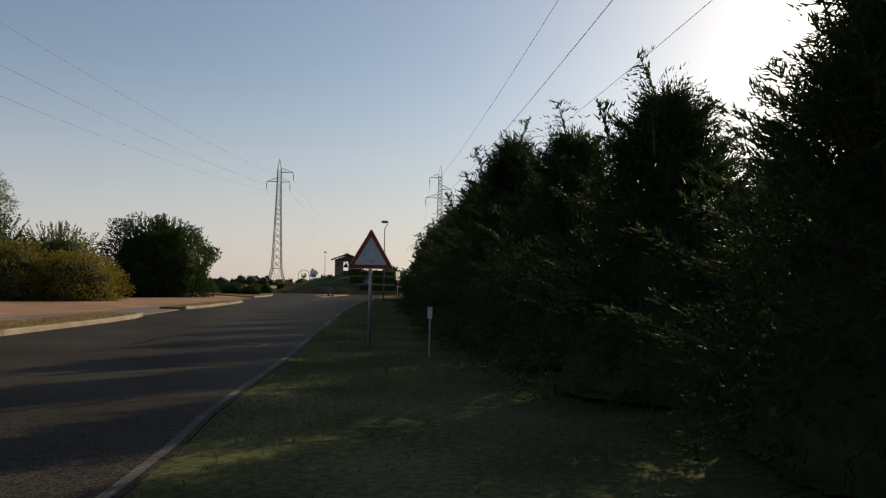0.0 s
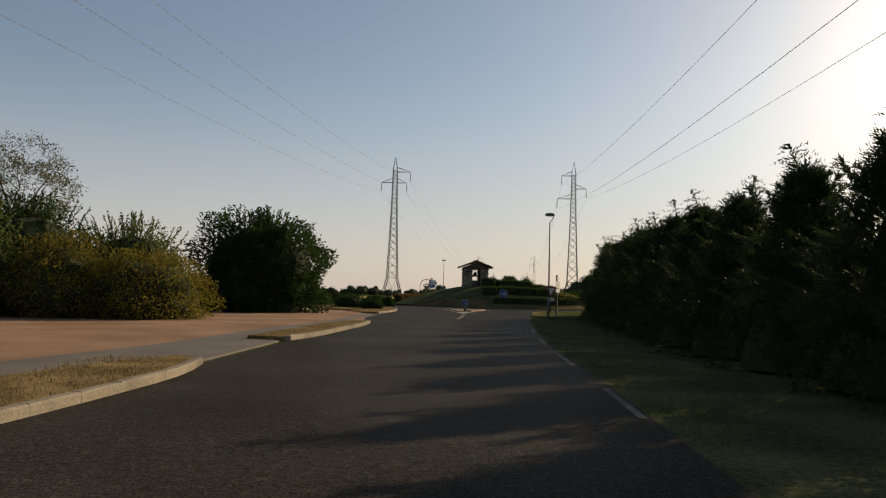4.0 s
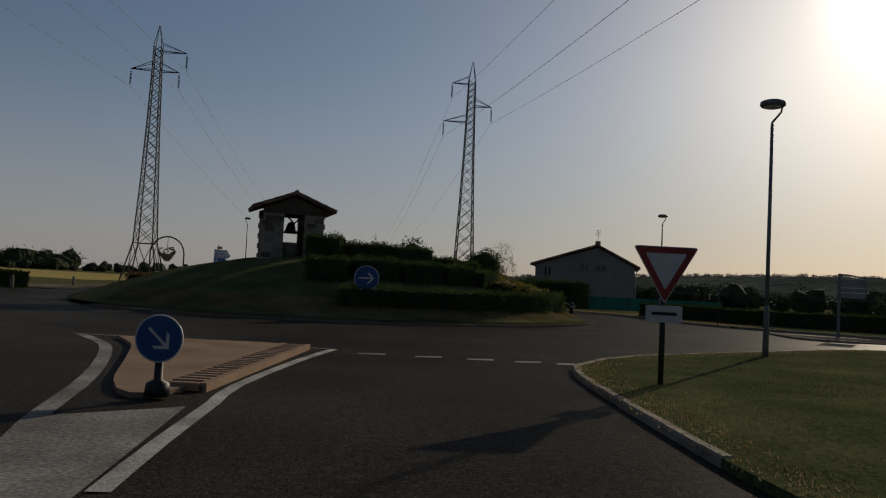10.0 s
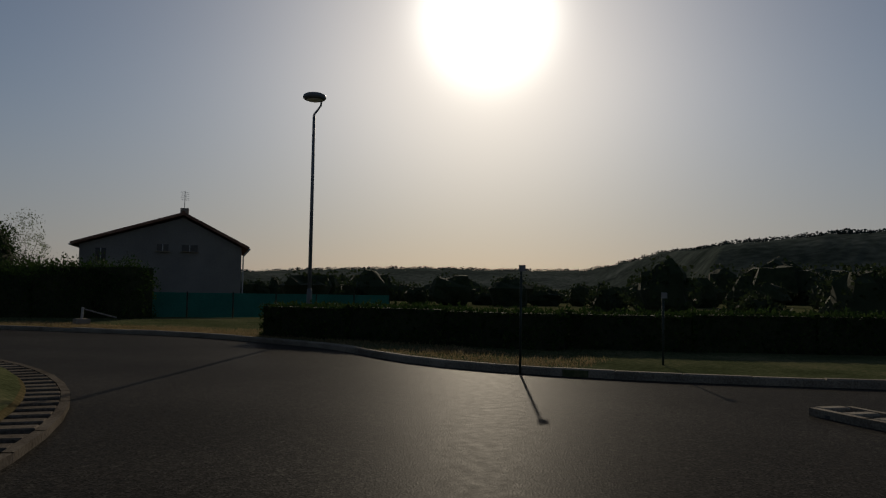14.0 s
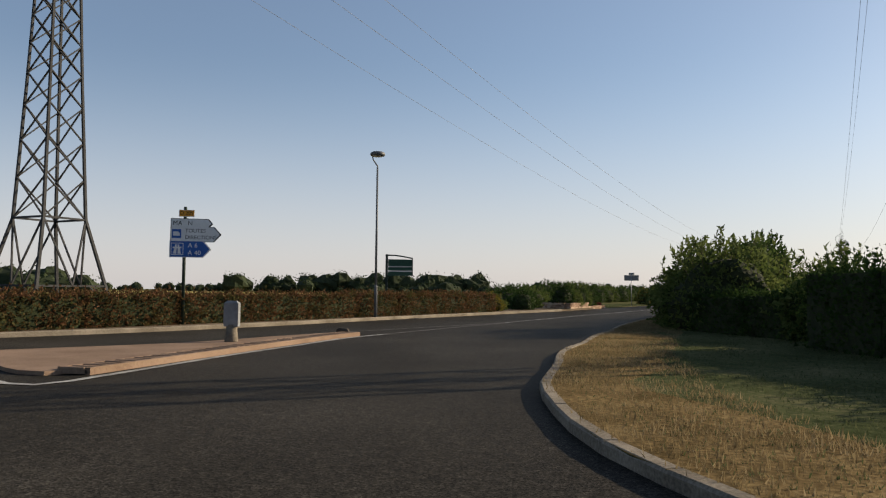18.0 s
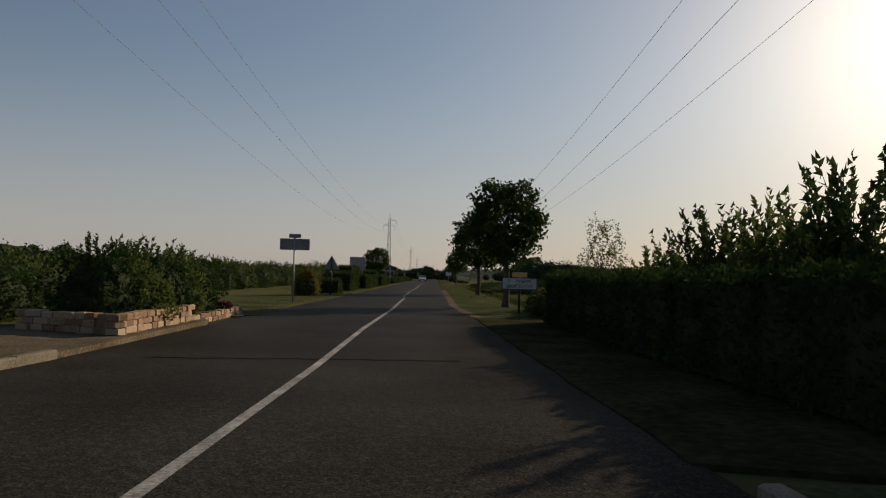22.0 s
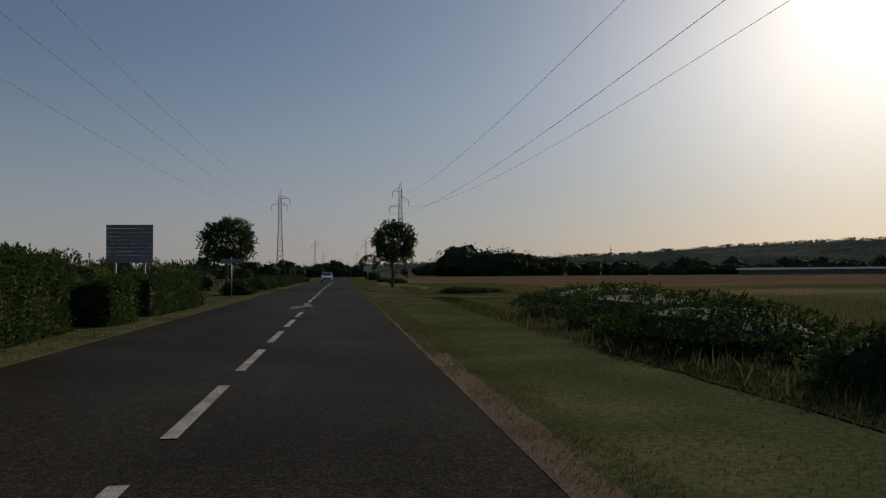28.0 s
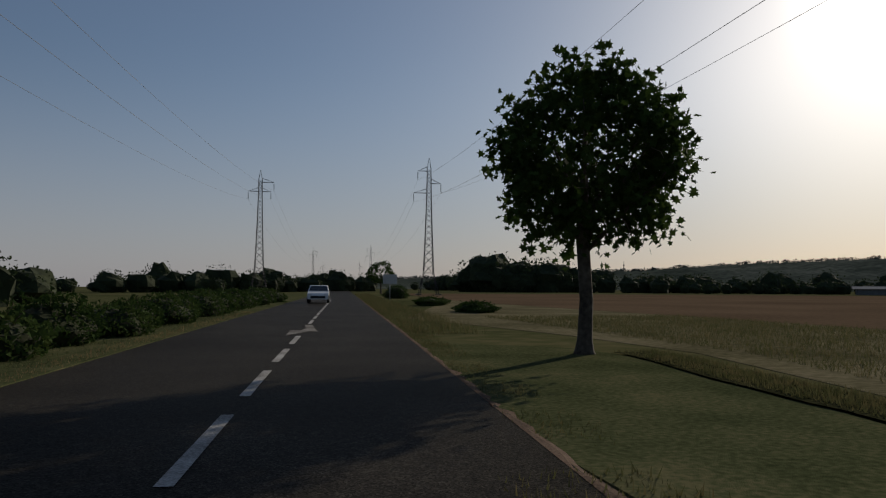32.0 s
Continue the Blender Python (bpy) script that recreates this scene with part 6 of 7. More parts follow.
tagged(rubble, "dark broken lump lying on the island tip", "rubble")

# ---------------------------------------------------------------- conifers beside the first road
def edge_x(y):
    return float(np.interp(y, [p[1] for p in entry_east[:62]], [p[0] for p in entry_east[:62]]))


def conifer(x, y, h, r, seed, sprays=1500, fine=0.17, inner=0.62):
    rng = np.random.default_rng(seed)
    root = thing("cypress_tree", "dense dark green cypress with feathery tips", "tree", pose(x, y, -0.05, 0, 0, rng.uniform(0, 360)), "row of cypresses")
    part("trunk", Geo().tube([(0, 0, -0.1), (0, 0, h * 0.5), (0, 0, h * 0.93)], [0.16, 0.10, 0.02], 8), M_BARK, root, smooth=True)
    # dark cone added inside, standing for the shade between the branches
    body = Geo()
    for i in range(9):
        t = i / 8
        for k in range(12):
            a = 2 * pi * k / 12
            w = r * inner * (1 - t ** 1.25) * (0.9 + 0.14 * sin(3 * a + seed + 4 * t))
            body.v.append((w * cos(a), w * sin(a), 0.1 + h * 0.74 * t))
    for i in range(8):
        body.f += [(i * 12 + k, i * 12 + (k + 1) % 12, (i + 1) * 12 + (k + 1) % 12, (i + 1) * 12 + k) for k in range(12)]
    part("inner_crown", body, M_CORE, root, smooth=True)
    # short fronds that clothe the body
    n = int(sprays * 0.55)
    t = rng.uniform(0, 1, n) ** 0.85
    a = rng.uniform(0, 2 * pi, n)
    bumps = 1 + 0.16 * np.sin(3 * a + seed + 5 * t) + 0.10 * np.sin(7 * a + 9 * t + seed)
    w = r * (1 - t ** 1.15) * bumps * rng.uniform(0.52, 0.82, n) + 0.05
    base = np.c_[w * np.cos(a), w * np.sin(a), 0.05 + h * 0.86 * t]
    way = unit(np.c_[np.cos(a), np.sin(a), 0.12 + 0.85 * t ** 2] + rng.normal(0, 0.28, (n, 3)))
    side = unit(np.cross(way, rng.normal(size=(n, 3))))
    long = rng.uniform(0.25, 0.5, n)
    f = np.tile(np.linspace(0.05, 1.0, 13), n)
    i = np.repeat(np.arange(n), 13)
    turn = np.where(np.arange(n * 13) % 2, 1.0, -1.0) * (1 - 0.8 * f)
    p = base[i] + way[i] * (f * long[i])[:, None] + side[i] * (turn * 0.085 * long[i] / 0.4)[:, None]
    d = way[i] + side[i] * (1.6 * turn)[:, None]
    size = fine * (1.0 - 0.55 * f) * rng.uniform(0.8, 1.25, len(f)) * np.sqrt(long[i] / 0.4)
    # plumes: arching branches with flat side sprays, the upper ones upright
    n = max(60, int(sprays * 0.045))
    t = np.r_[rng.uniform(0.08, 1, n) ** 0.7, np.full(7, 1.0)]
    n += 7
    a = np.arange(n) * 2.39996 + rng.uniform(-0.3, 0.3, n)
    w = r * (1 - t ** 1.15) * 0.50 + np.where(t == 1.0, np.where(np.arange(n) == n - 1, 0.03, r * rng.uniform(0.14, 0.46, n)), 0.0)
    long = np.where(t == 1.0, np.where(np.arange(n) == n - 1, 1.2, rng.uniform(0.55, 1.0, n)), (r * (1 - t ** 1.15) * 0.5 + 0.55) * rng.uniform(0.75, 1.3, n))
    base = np.c_[w * np.cos(a), w * np.sin(a), np.where(t == 1.0, h * 0.82 - 0.75 * w, h * 0.80 * t)]
    out = np.c_[np.cos(a), np.sin(a), np.zeros(n)]
    steep = np.where(t == 1.0, 3.2, 0.35 + 1.1 * t)
    head = unit(out + np.c_[np.zeros((n, 2)), steep])
    flat = unit(np.cross(head, out + np.c_[np.zeros((n, 2)), -0.2 - rng.uniform(0, 1, n)]) + rng.normal(0, 0.25, (n, 3)))
    kb, kl = 18, 8
    f = np.tile(np.repeat(np.linspace(0.12, 0.98, kb), kl), n)
    v = np.tile(np.linspace(0.0, 1.0, kl), n * kb)
    i = np.repeat(np.arange(n), kb * kl)
    sign = np.tile(np.repeat(np.where(np.arange(kb) % 2, 1.0, -1.0), kl), n)
    length = (0.10 + 0.34 * (1 - f) ** 0.8) * np.sqrt(long[i]) * np.repeat(rng.uniform(0.6, 1.3, n * kb), kl)
    arch = -0.16 * long[i] * f ** 2
    lead = (t == 1.0)[i]
    length = length * np.where(lead, 1.55, 1.0)
    about = np.where(lead, np.repeat(rng.uniform(0, 2 * pi, n * kb), kl), np.where(sign > 0, 0.0, pi))
    cross = np.cross(head, flat)
    ray = head[i] * np.where(lead, 0.42, 0.75)[:, None] + flat[i] * np.cos(about)[:, None] + cross[i] * np.sin(about)[:, None]
    q = base[i] + head[i] * (f * long[i])[:, None] + ray * (v * length)[:, None]
    q[:, 2] += arch - 0.10 * v * v * length / 0.3
    q += rng.normal(0, 0.014, q.shape)
    p, d = np.r_[p, q], np.r_[d, ray + head[i] * 0.3 + rng.normal(0, 0.35, q.shape)]
    size = np.r_[size, fine * np.where(lead, 1.0, 0.8) * (1.05 - 0.5 * v) * rng.uniform(0.7, 1.2, len(v))]
    stems = Geo()
    for j in range(n):
        stems.tube([tuple(base[j]), tuple(base[j] + head[j] * long[j] * 0.5 - (0, 0, 0.04 * long[j])), tuple(base[j] + head[j] * long[j] * 0.97 - (0, 0, 0.15 * long[j]))], [0.018, 0.012, 0.004], 4)
    part("branch_frame", stems, M_TWIG, root)
    part("foliage", leaf_mesh("foliage", p, d, size, WEDGE, aspect=0.30, wild=0.2, rng=rng), L_CONIFER, root)


k = 0
for y in np.arange(-114.8, -45, 3.6):
    off = float(np.interp(y, [-114, -100, -80, -54, -46], [6.0, 4.6, 4.7, 4.9, 5.45]))
    h = float(np.interp(y, [-114.8, -107.6, -104, -100.4, -96.8, -93.2, -89.6, -82, -66, -56.4, -52.8, -49.2, -45.6, -42], [4.0, 4.3, 4.7, 5.2, 5.0, 4.7, 4.55, 4.7, 5.0, 5.1, 5.5, 4.6, 3.2, 2.6])) * RNG.uniform(0.97, 1.04)
    conifer(edge_x(y) + off, float(y), h, 2.15 if y < -47 else 1.8, 100 + k, *((3200, 0.128, 0.62) if y < -90 else (2400, 0.15, 0.6)))
    k += 1
for y in (-112, -104, -96, -88, -78, -68, -58, -50):
    conifer(edge_x(y) + 9.4, float(y) + 1.5, 4.3, 3.0, 200 + int(-y), 700, 0.25)

# ---------------------------------------------------------------- forecourt: canopy, house, bushes
can = thing("station_canopy", "flat station canopy with a flaking turquoise fascia", "canopy", Matrix(((-0.984, 0.176, 0, -12.23), (-0.176, -0.984, 0, -90.05), (0, 0, 1, 0), (0, 0, 0, 1))))
CD, CL = 7.0, 16.0
part("roof_slab", Geo().box((CD / 2, CL / 2, 5.55), (CD - 0.3, CL - 0.3, 0.5)), M_SOFFIT, can)
for v in (0.0, CL):
    part("fascia", Geo().box((CD / 2, v, 5.58), (CD, 0.12, 0.66)), M_TURQ, can)
for u in (0.0, CD):
    part("fascia", Geo().box((u, CL / 2, 5.58), (0.12, CL - 0.14, 0.66)), M_TURQ, can)
part("roof_edge", Geo().box((CD / 2, CL / 2, 5.93), (CD + 0.1, CL + 0.1, 0.05)), M_SOFFIT, can)
for v in (0.4, 7.6, 14.8):
    # pillars of one concrete: dark body, sunlight painted on as a pale east face
    col = part("pillar", Geo().box((3.6, v, 2.55), (0.26, 0.26, 5.5)), M_LAMP, can)
    part("pillar_edge", Geo().box((3.46, v, 2.55), (0.03, 0.22, 5.5)), M_SOFFIT, col, "outer face painted pale as the sunlit side")
    part("beam", Geo().box((CD / 2, v, 5.22), (CD - 0.5, 0.25, 0.18)), M_SOFFIT, can)

house2 = thing("station_house", "cream rendered house with a brown tiled roof", "house", pose(-23.66, -93.69, 0.42, 0, 0, -79.9))
part("wall", Geo().box((0, 0, 1.7), (10, 8, 4.5)), M_CREAM, house2)
for s in (-1, 1):
    slope = part("roof_slope", Geo().add([(-5.5, 0, 5.6), (5.5, 0, 5.6), (5.5, s * 4.7, 3.85), (-5.5, s * 4.7, 3.85), (-5.5, 0, 5.72), (5.5, 0, 5.72), (5.5, s * 4.7, 3.98), (-5.5, s * 4.7, 3.98)], [(0, 1, 2, 3), (7, 6, 5, 4), (2, 6, 7, 3), (0, 3, 7, 4), (1, 5, 6, 2)]), M_TILE, house2)
    for j in range(36):
        part("roof_rib", Geo().tube([(-5.4 + 0.305 * j, s * 0.1, 5.72), (-5.4 + 0.305 * j, s * 4.72, 4.01)], 0.075, 6), M_TILE, slope)
    part("gutter", Geo().tube([(-5.6, s * 4.75, 3.86), (5.6, s * 4.75, 3.86)], 0.07, 8), M_STEEL, house2)
part("gable_wall", Geo().add([(-5.0, -4, 3.9), (-5.0, 4, 3.9), (-5.0, 0, 5.5), (-4.8, -4, 3.9), (-4.8, 4, 3.9), (-4.8, 0, 5.5)], [(0, 2, 1), (3, 4, 5), (0, 3, 5, 2), (1, 2, 5, 4), (0, 1, 4, 3)]), M_CREAM, house2)
for x in (2.0, 3.8):
    w = part("window", Geo().box((x, 4.02, 1.7), (1.1, 0.08, 1.3)), M_GLASS, house2)
    part("frame", Geo().box((x, 4.05, 1.7), (0.06, 0.08, 1.3)), M_WHITE, w)
    part("sill", Geo().block((x, 4.1, 0.98), (1.3, 0.25, 0.07), 0, 0.01), M_KERB, w)
door = part("door", Geo().box((-0.6, 4.03, 0.9), (1.1, 0.10, 2.2)), M_WOOD, house2, "dark wooden door")
part("handle", Geo().tube([(-0.2, 4.1, 0.9), (-0.2, 4.1, 1.05)], 0.02, 6), M_STEEL, door)
tagged(part("station_step", Geo().block((-18.9, -91.4, -0.1), (1.9, 6.0, 0.32), radians(10), 0.03), M_KERB), "low pale concrete step under the canopy", "step")
pot = thing("flower_pot", "weathered pot full of red flowers on the step", "flower pot", pose(-18.9, -90.4, 0.21))
part("pot", Geo().tube([(0, 0, 0), (0, 0, 0.1), (0, 0, 0.62), (0, 0, 0.68)], [0.36, 0.40, 0.52, 0.50], 16), M_POT, pot, smooth=True)
p = crown_places(420, (0.6, 0.6, 0.4), (0, 0, 0.85), np.random.default_rng(3))
part("plant", leaf_mesh("plant", p, p, 0.10), L_BOX, pot)
p = crown_places(160, (0.66, 0.66, 0.45), (0, 0, 0.95), np.random.default_rng(5))
part("flower_heads", leaf_mesh("flower_heads", p, p, 0.09), M_FLOWER, pot)

for k, (x, y, rad, leaf, lab, n, sz, sp, tw) in enumerate((
    (-17.7, -73.2, (3.3, 3.5, 1.5), L_YELLOW, "broad yellowing bush spreading over the gravel", 15000, 0.085, 40, 0.36),
    (-20.3, -75.2, (2.6, 2.6, 1.7), L_YELLOW, "broad yellowing bush spreading over the gravel", 10000, 0.085, 26, 0.30),
    (-26.0, -80.5, (3.0, 3.2, 2.7), L_DARK, "dark green bush beside the forecourt", 10000, 0.09, 24, 0.42),
    (-23.6, -77.5, (2.9, 3.2, 2.45), L_LIGHT, "tall green bush behind the yellow one", 11000, 0.095, 34, 0.48),
    (-24.2, -72.6, (3.4, 3.4, 2.75), L_DARK, "dark green bush beside the forecourt", 11000, 0.10, 30, 0.48),
    (-21.4, -68.8, (3.2, 3.2, 2.4), L_LIGHT, "tall green bush behind the yellow one", 10000, 0.095, 40, 0.54),
    (-30.0, -77.0, (3.6, 3.6, 3.4), L_DARK, "very tall dark bush behind the forecourt", 9000, 0.12, 18, 0.48),
    (-28.5, -68.0, (3.6, 3.6, 2.6), L_DARK, "very tall dark bush behind the forecourt", 8000, 0.12, 18, 0.48),
    (-19.7, -88.8, (0.9, 1.1, 1.3), L_LIGHT, "leafy climber against the cream wall", 3600, 0.085, 14, 0.30),
    (-21.6, -85.0, (1.5, 1.6, 1.45), L_LIGHT, "leafy climber beside the pillar", 4200, 0.09, 10, 0.4))):
    shrub("bush", x, y, rad, leaf, lab, n, sz, 300 + k, 0.0, "bush", "forecourt bushes", 0.22, sp, tw)
shrub("dark_tree", -19.2, -58.6, (4.0, 4.2, 3.15), L_DARK, "low dense dark tree with a rounded crown", 30000, 0.14, 321, 0.0, "tree", "", 0.34, 60, 0.5)
broadleaf("willow_tree", -31.0, -74.0, 3.4, (3.4, 3.4, 2.9), L_WILLOW, "thin grey-leaved willow with bare branches", 15000, 0.15, RHOMB, 0.2, 22, 0.0, (0.5, 0.2), "", M_TWIG, 0.34, 0.35, -0.9, 22)
broadleaf("willow_tree", -26.6, -71.4, 3.6, (2.7, 2.7, 3.0), L_WILLOW, "thin grey-leaved willow with bare branches", 12000, 0.14, RHOMB, 0.15, 23, 0.0, (0.9, -0.4), "", M_TWIG, 0.36, 0.35, -0.9, 18)
broadleaf("spruce_tree", -38, -84, 4.3, (2.6, 2.6, 3.6), L_CONIFER, "dark spruce top behind the station house", 3500, 0.3, RHOMB, 0.2, 24, 0.0, (0, 0), "", None, 0.3, 0.3)

# clipped shrubs on the kerbed island
for k, (x, y, s) in enumerate(((-31.0, -32.6, (3.0, 2.4, 1.25)), (-26.1, -37.6, (2.0, 1.8, 1.1)), (-23.9, -37.4, (2.0, 1.8, 1.15)), (-19.5, -41.8, (2.8, 2.2, 1.1)), (-15.7, -46.9, (1.6, 1.4, 0.72)), (-19.4, -35.4, (2.0, 1.6, 1.05)), (-17.7, -36.8, (1.3, 1.2, 0.9)), (-17.3, -42.6, (1.7, 1.5, 0.9)))):
    shrub("clipped_shrub", x, y, (s[0] * 0.56, s[1] * 0.6, s[2] * 0.52), L_DARK, "low dark clipped shrub on the dry island", 3600, 0.06, 340 + k, 0.08, "bush", "clipped shrubs", 0.13, 14, 0.12)
for k, (x, y) in enumerate(((-34, -4), (-38.2, -1), (-42.4, 2))):
    clipped_hedge((4.1, 1.0, 1.0), pose(x, y, 0.0, 0, 0, 145), L_DARK, "long low clipped hedge beyond the ring", 150, 0.09)
for k, (x, y) in enumerate(((-31.2, -8), (-32.0, 0.5))):
    s = thing("bollard", "dark green round-topped bollard by the ring", "bollard", pose(x, y, 0.0), "ring bollards")
    part("body", Geo().tube([(0, 0, -0.1), (0, 0, 0.68), (0, 0, 0.79)], [0.10, 0.10, 0.04], 12), M_KERB, s, smooth=True)

# ---------------------------------------------------------------- house, fence and hedges north-east of the ring
g0, g1 = Vector((14.66, 35.34)), Vector((2.53, 37.82))
along_g = (g1 - g0).normalized()
house = thing("house", "grey rendered house with a low tiled gable roof", "house", Matrix(((along_g.x, along_g.y, 0, g0.x), (along_g.y, -along_g.x, 0, g0.y), (0, 0, 1, 0), (0, 0, 0, 1))))
W, AP, EV, RZ, DEP = (g1 - g0).length, 4.8, 4.35, 6.8, 11.0
inset = 0.55
part("wall", Geo().add([(inset, 0.4, -0.1), (W - inset, 0.4, -0.1), (W - inset, 0.4, EV + 0.05), (AP, 0.4, RZ - 0.22), (inset, 0.4, EV + 0.10), (inset, DEP, -0.1), (W - inset, DEP, -0.1), (W - inset, DEP, EV + 0.05), (AP, DEP, RZ - 0.22), (inset, DEP, EV + 0.10)], [(0, 1, 2, 3, 4), (9, 8, 7, 6, 5), (0, 5, 6, 1), (1, 6, 7, 2), (4, 9, 5, 0), (2, 7, 8, 3), (3, 8, 9, 4)]), M_WALL, house)
for x in (0.0, W):
    slope = part("roof_slope", Geo().add([(x, -0.1, EV - 0.05), (AP, -0.1, RZ - 0.05), (AP, DEP + 0.5, RZ - 0.05), (x, DEP + 0.5, EV - 0.05), (x, -0.1, EV + 0.10), (AP, -0.1, RZ + 0.10), (AP, DEP + 0.5, RZ + 0.10), (x, DEP + 0.5, EV + 0.10)], [(0, 1, 2, 3), (7, 6, 5, 4), (0, 4, 5, 1), (2, 6, 7, 3), (0, 3, 7, 4)]), M_TILE, house)
    for j in range(36):
        part("roof_rib", Geo().tube([(AP, 0.02 + 0.312 * j, RZ + 0.11), (x, 0.02 + 0.312 * j, EV + 0.11)], 0.07, 5), M_TILE, slope)
    part("gutter", Geo().tube([(x, -0.2, EV - 0.02), (x, DEP + 0.5, EV - 0.02)], 0.075, 8), M_STEEL, house)
part("downpipe", Geo().tube([(0.0, 0.1, EV - 0.05), (0.3, 0.3, EV - 0.35), (0.42, 0.35, EV - 0.6), (0.42, 0.35, 0.1)], 0.05, 8), M_STEEL, house)
part("ridge", Geo().tube([(AP, -0.15, RZ + 0.16), (AP, DEP + 0.5, RZ + 0.16)], 0.13, 8), M_TILE, house)
part("chimney", Geo().block((AP, 1.6, RZ - 0.3), (0.6, 0.6, 0.9), 0, 0.03), M_STONE, house)
ant = part("antenna", Geo().tube([(AP, 1.2, RZ), (AP, 1.2, RZ + 1.9)], 0.025, 6), M_STEEL, house)
for k in range(5):
    part("antenna_rod", Geo().tube([(AP - 0.3, 1.2, RZ + 1.2 + 0.15 * k), (AP + 0.3, 1.2, RZ + 1.2 + 0.15 * k)], 0.014, 5), M_STEEL, ant)
for x, w, z, h in ((4.3, 1.1, 4.3, 0.5), (6.2, 0.8, 4.3, 0.5), (10.4, 0.7, 3.7, 0.9)):
    win = part("window", Geo().box((x, 0.39, z), (w, 0.08, h)), M_GLASS, house)
    part("frame", Geo().box((x, 0.36, z), (0.05, 0.06, h)), M_WHITE, win)
    part("sill", Geo().block((x, 0.30, z - h / 2 - 0.06), (w + 0.2, 0.3, 0.06), 0, 0.01), M_KERB, win)

fence = thing("screen_fence", "green mesh screen fence between posts", "fence")
f0, f1 = Vector((4.1, 10.7)), Vector((15.8, 12.0))
for k in range(7):
    a = f0.lerp(f1, k / 6)
    part("post", Geo().tube([(a.x, a.y, -0.1), (a.x, a.y, 1.18)], 0.03, 8), M_DARKPOST, fence)
    if k < 6:
        b = f0.lerp(f1, (k + 1) / 6)
        c, t = (a + b) / 2, atan2(b.y - a.y, b.x - a.x)
        part("screen", Geo().box((c.x, c.y, 0.6), ((b - a).length - 0.08, 0.03, 1.05), t), M_FENCE, fence)


def hedge_run(line, s, z, leaf, label, density, size, step, name="clipped_hedge", group="clipped hedges", rough=0.05):
    for x, y, a in along(line, step):
        clipped_hedge((step + 0.12, s[0], s[1] * RNG.uniform(0.97, 1.03)), pose(x + step / 2 * cos(a), y + step / 2 * sin(a), z, 0, 0, math.degrees(a)), leaf, label, density, size, "hedge", group, name, rough)


hedge_run([(5.9, -2.6), (8.9, -6.9), (12.2, -9.4), (17.2, -12.4), (30, -19.5)], (1.0, 0.9), 0.05, L_DARK, "long low dark clipped hedge behind the kerb", 260, 0.07, 2.6)
hedge_run([(3.0, 10.4), (-0.3, 11.2), (-4.3, 17.0), (-8.6, 22.2)], (1.4, 1.75), 0.05, L_DARK, "tall dark hedge round the pylon garden", 230, 0.08, 2.6, "garden_hedge", "garden hedges", 0.2)
hedge_run([(4.1, 9.4), (1.4, 12.0)], (1.5, 2.05), 0.05, L_DARK, "tall dark hedge in front of the house", 230, 0.08, 3.4, "garden_hedge", "garden hedges", 0.2)
for k, (x, y, rad, leaf) in enumerate(((-13.4, 29.6, (2.2, 2.0, 1.45), L_LIGHT), (-9.4, 26.0, (1.9, 1.8, 1.05), L_LIGHT), (-5.3, 30.0, (2.2, 2.2, 1.2), L_DARK), (-15.0, 32.0, (1.8, 2.2, 1.45), L_LIGHT), (-3.5, 21.5, (1.8, 1.6, 1.1), L_DARK), (0.5, 15.5, (1.6, 1.6, 1.0), L_DARK))):
    shrub("bush", x, y, rad, leaf, "leafy bush growing over the hedge", 4200, 0.11, 330 + k, 0.05, "bush", "hedge bushes", 0.22, 24, 0.6)
broadleaf("garden_tree", -2.9, 38.6, 1.2, (2.6, 2.6, 2.8), L_DARK, "round dark garden tree beside the house", 6500, 0.13, RHOMB, 0.14, 31, core=0.76, shell=0.93)
broadleaf("birch_tree", -0.8, 44.0, 2.0, (1.9, 1.9, 2.8), L_LIGHT, "thin light birch beside the house", 2300, 0.11, RHOMB, 0.09, 32, 0.0, (0.4, 0), "", M_BARK, 0.34, 0.7, -0.9, 14)

# ---------------------------------------------------------------- hedge along the exit, east side
hedge_run([(-14.4, 29.6), (-16.3, 38.0), (-17.9, 46), (-19.8, 56), (-20.6, 60.6), (-21.0, 63.4)], (1.8, 1.47), 0.03, L_DARK, "thick dark clipped hedge beside the road", 300, 0.075, 2.9, "road_hedge", "road hedge sections", 0.07)
hedge_run([(-13.6, 28.6), (-8.4, 24.2)], (1.4, 1.22), 0.08, L_DARK, "thick dark clipped hedge facing the lawn", 300, 0.075, 2.6, "road_hedge", "road hedge sections", 0.09)
for k in range(13):
    y = 32 + 2.6 * k
    x = float(np.interp(y, [29.6, 38, 46, 57, 64], [-14.2, -16.1, -17.8, -19.8, -20.8])) + 2.1
    hh = float(np.interp(y, [32, 36, 40, 44, 47, 50.7, 56, 60, 64], [0.95, 1.15, 1.45, 1.75, 1.5, 1.3, 1.12, 1.0, 0.6]))
    shrub("tall_shrub", x, y, (1.2, 1.6, hh), (L_LIGHT, L_DARK, L_BOX)[k % 3], "tall leafy shrub with upright shoots behind the hedge", 4200, 0.12, 350 + k, 0.0, "shrub", "shrubs behind the hedge", 0.3, 34, 1.25)
broadleaf("poplar_sapling", -19.3, 76.9, 1.0, (1.05, 1.05, 1.95), L_LIGHT, "thin pale sapling behind the hedge", 2600, 0.10, RHOMB, 0.06, 33, 0.0, (0.2, 0), "", M_TWIG, 0.38, 0.7, -0.95, 16)

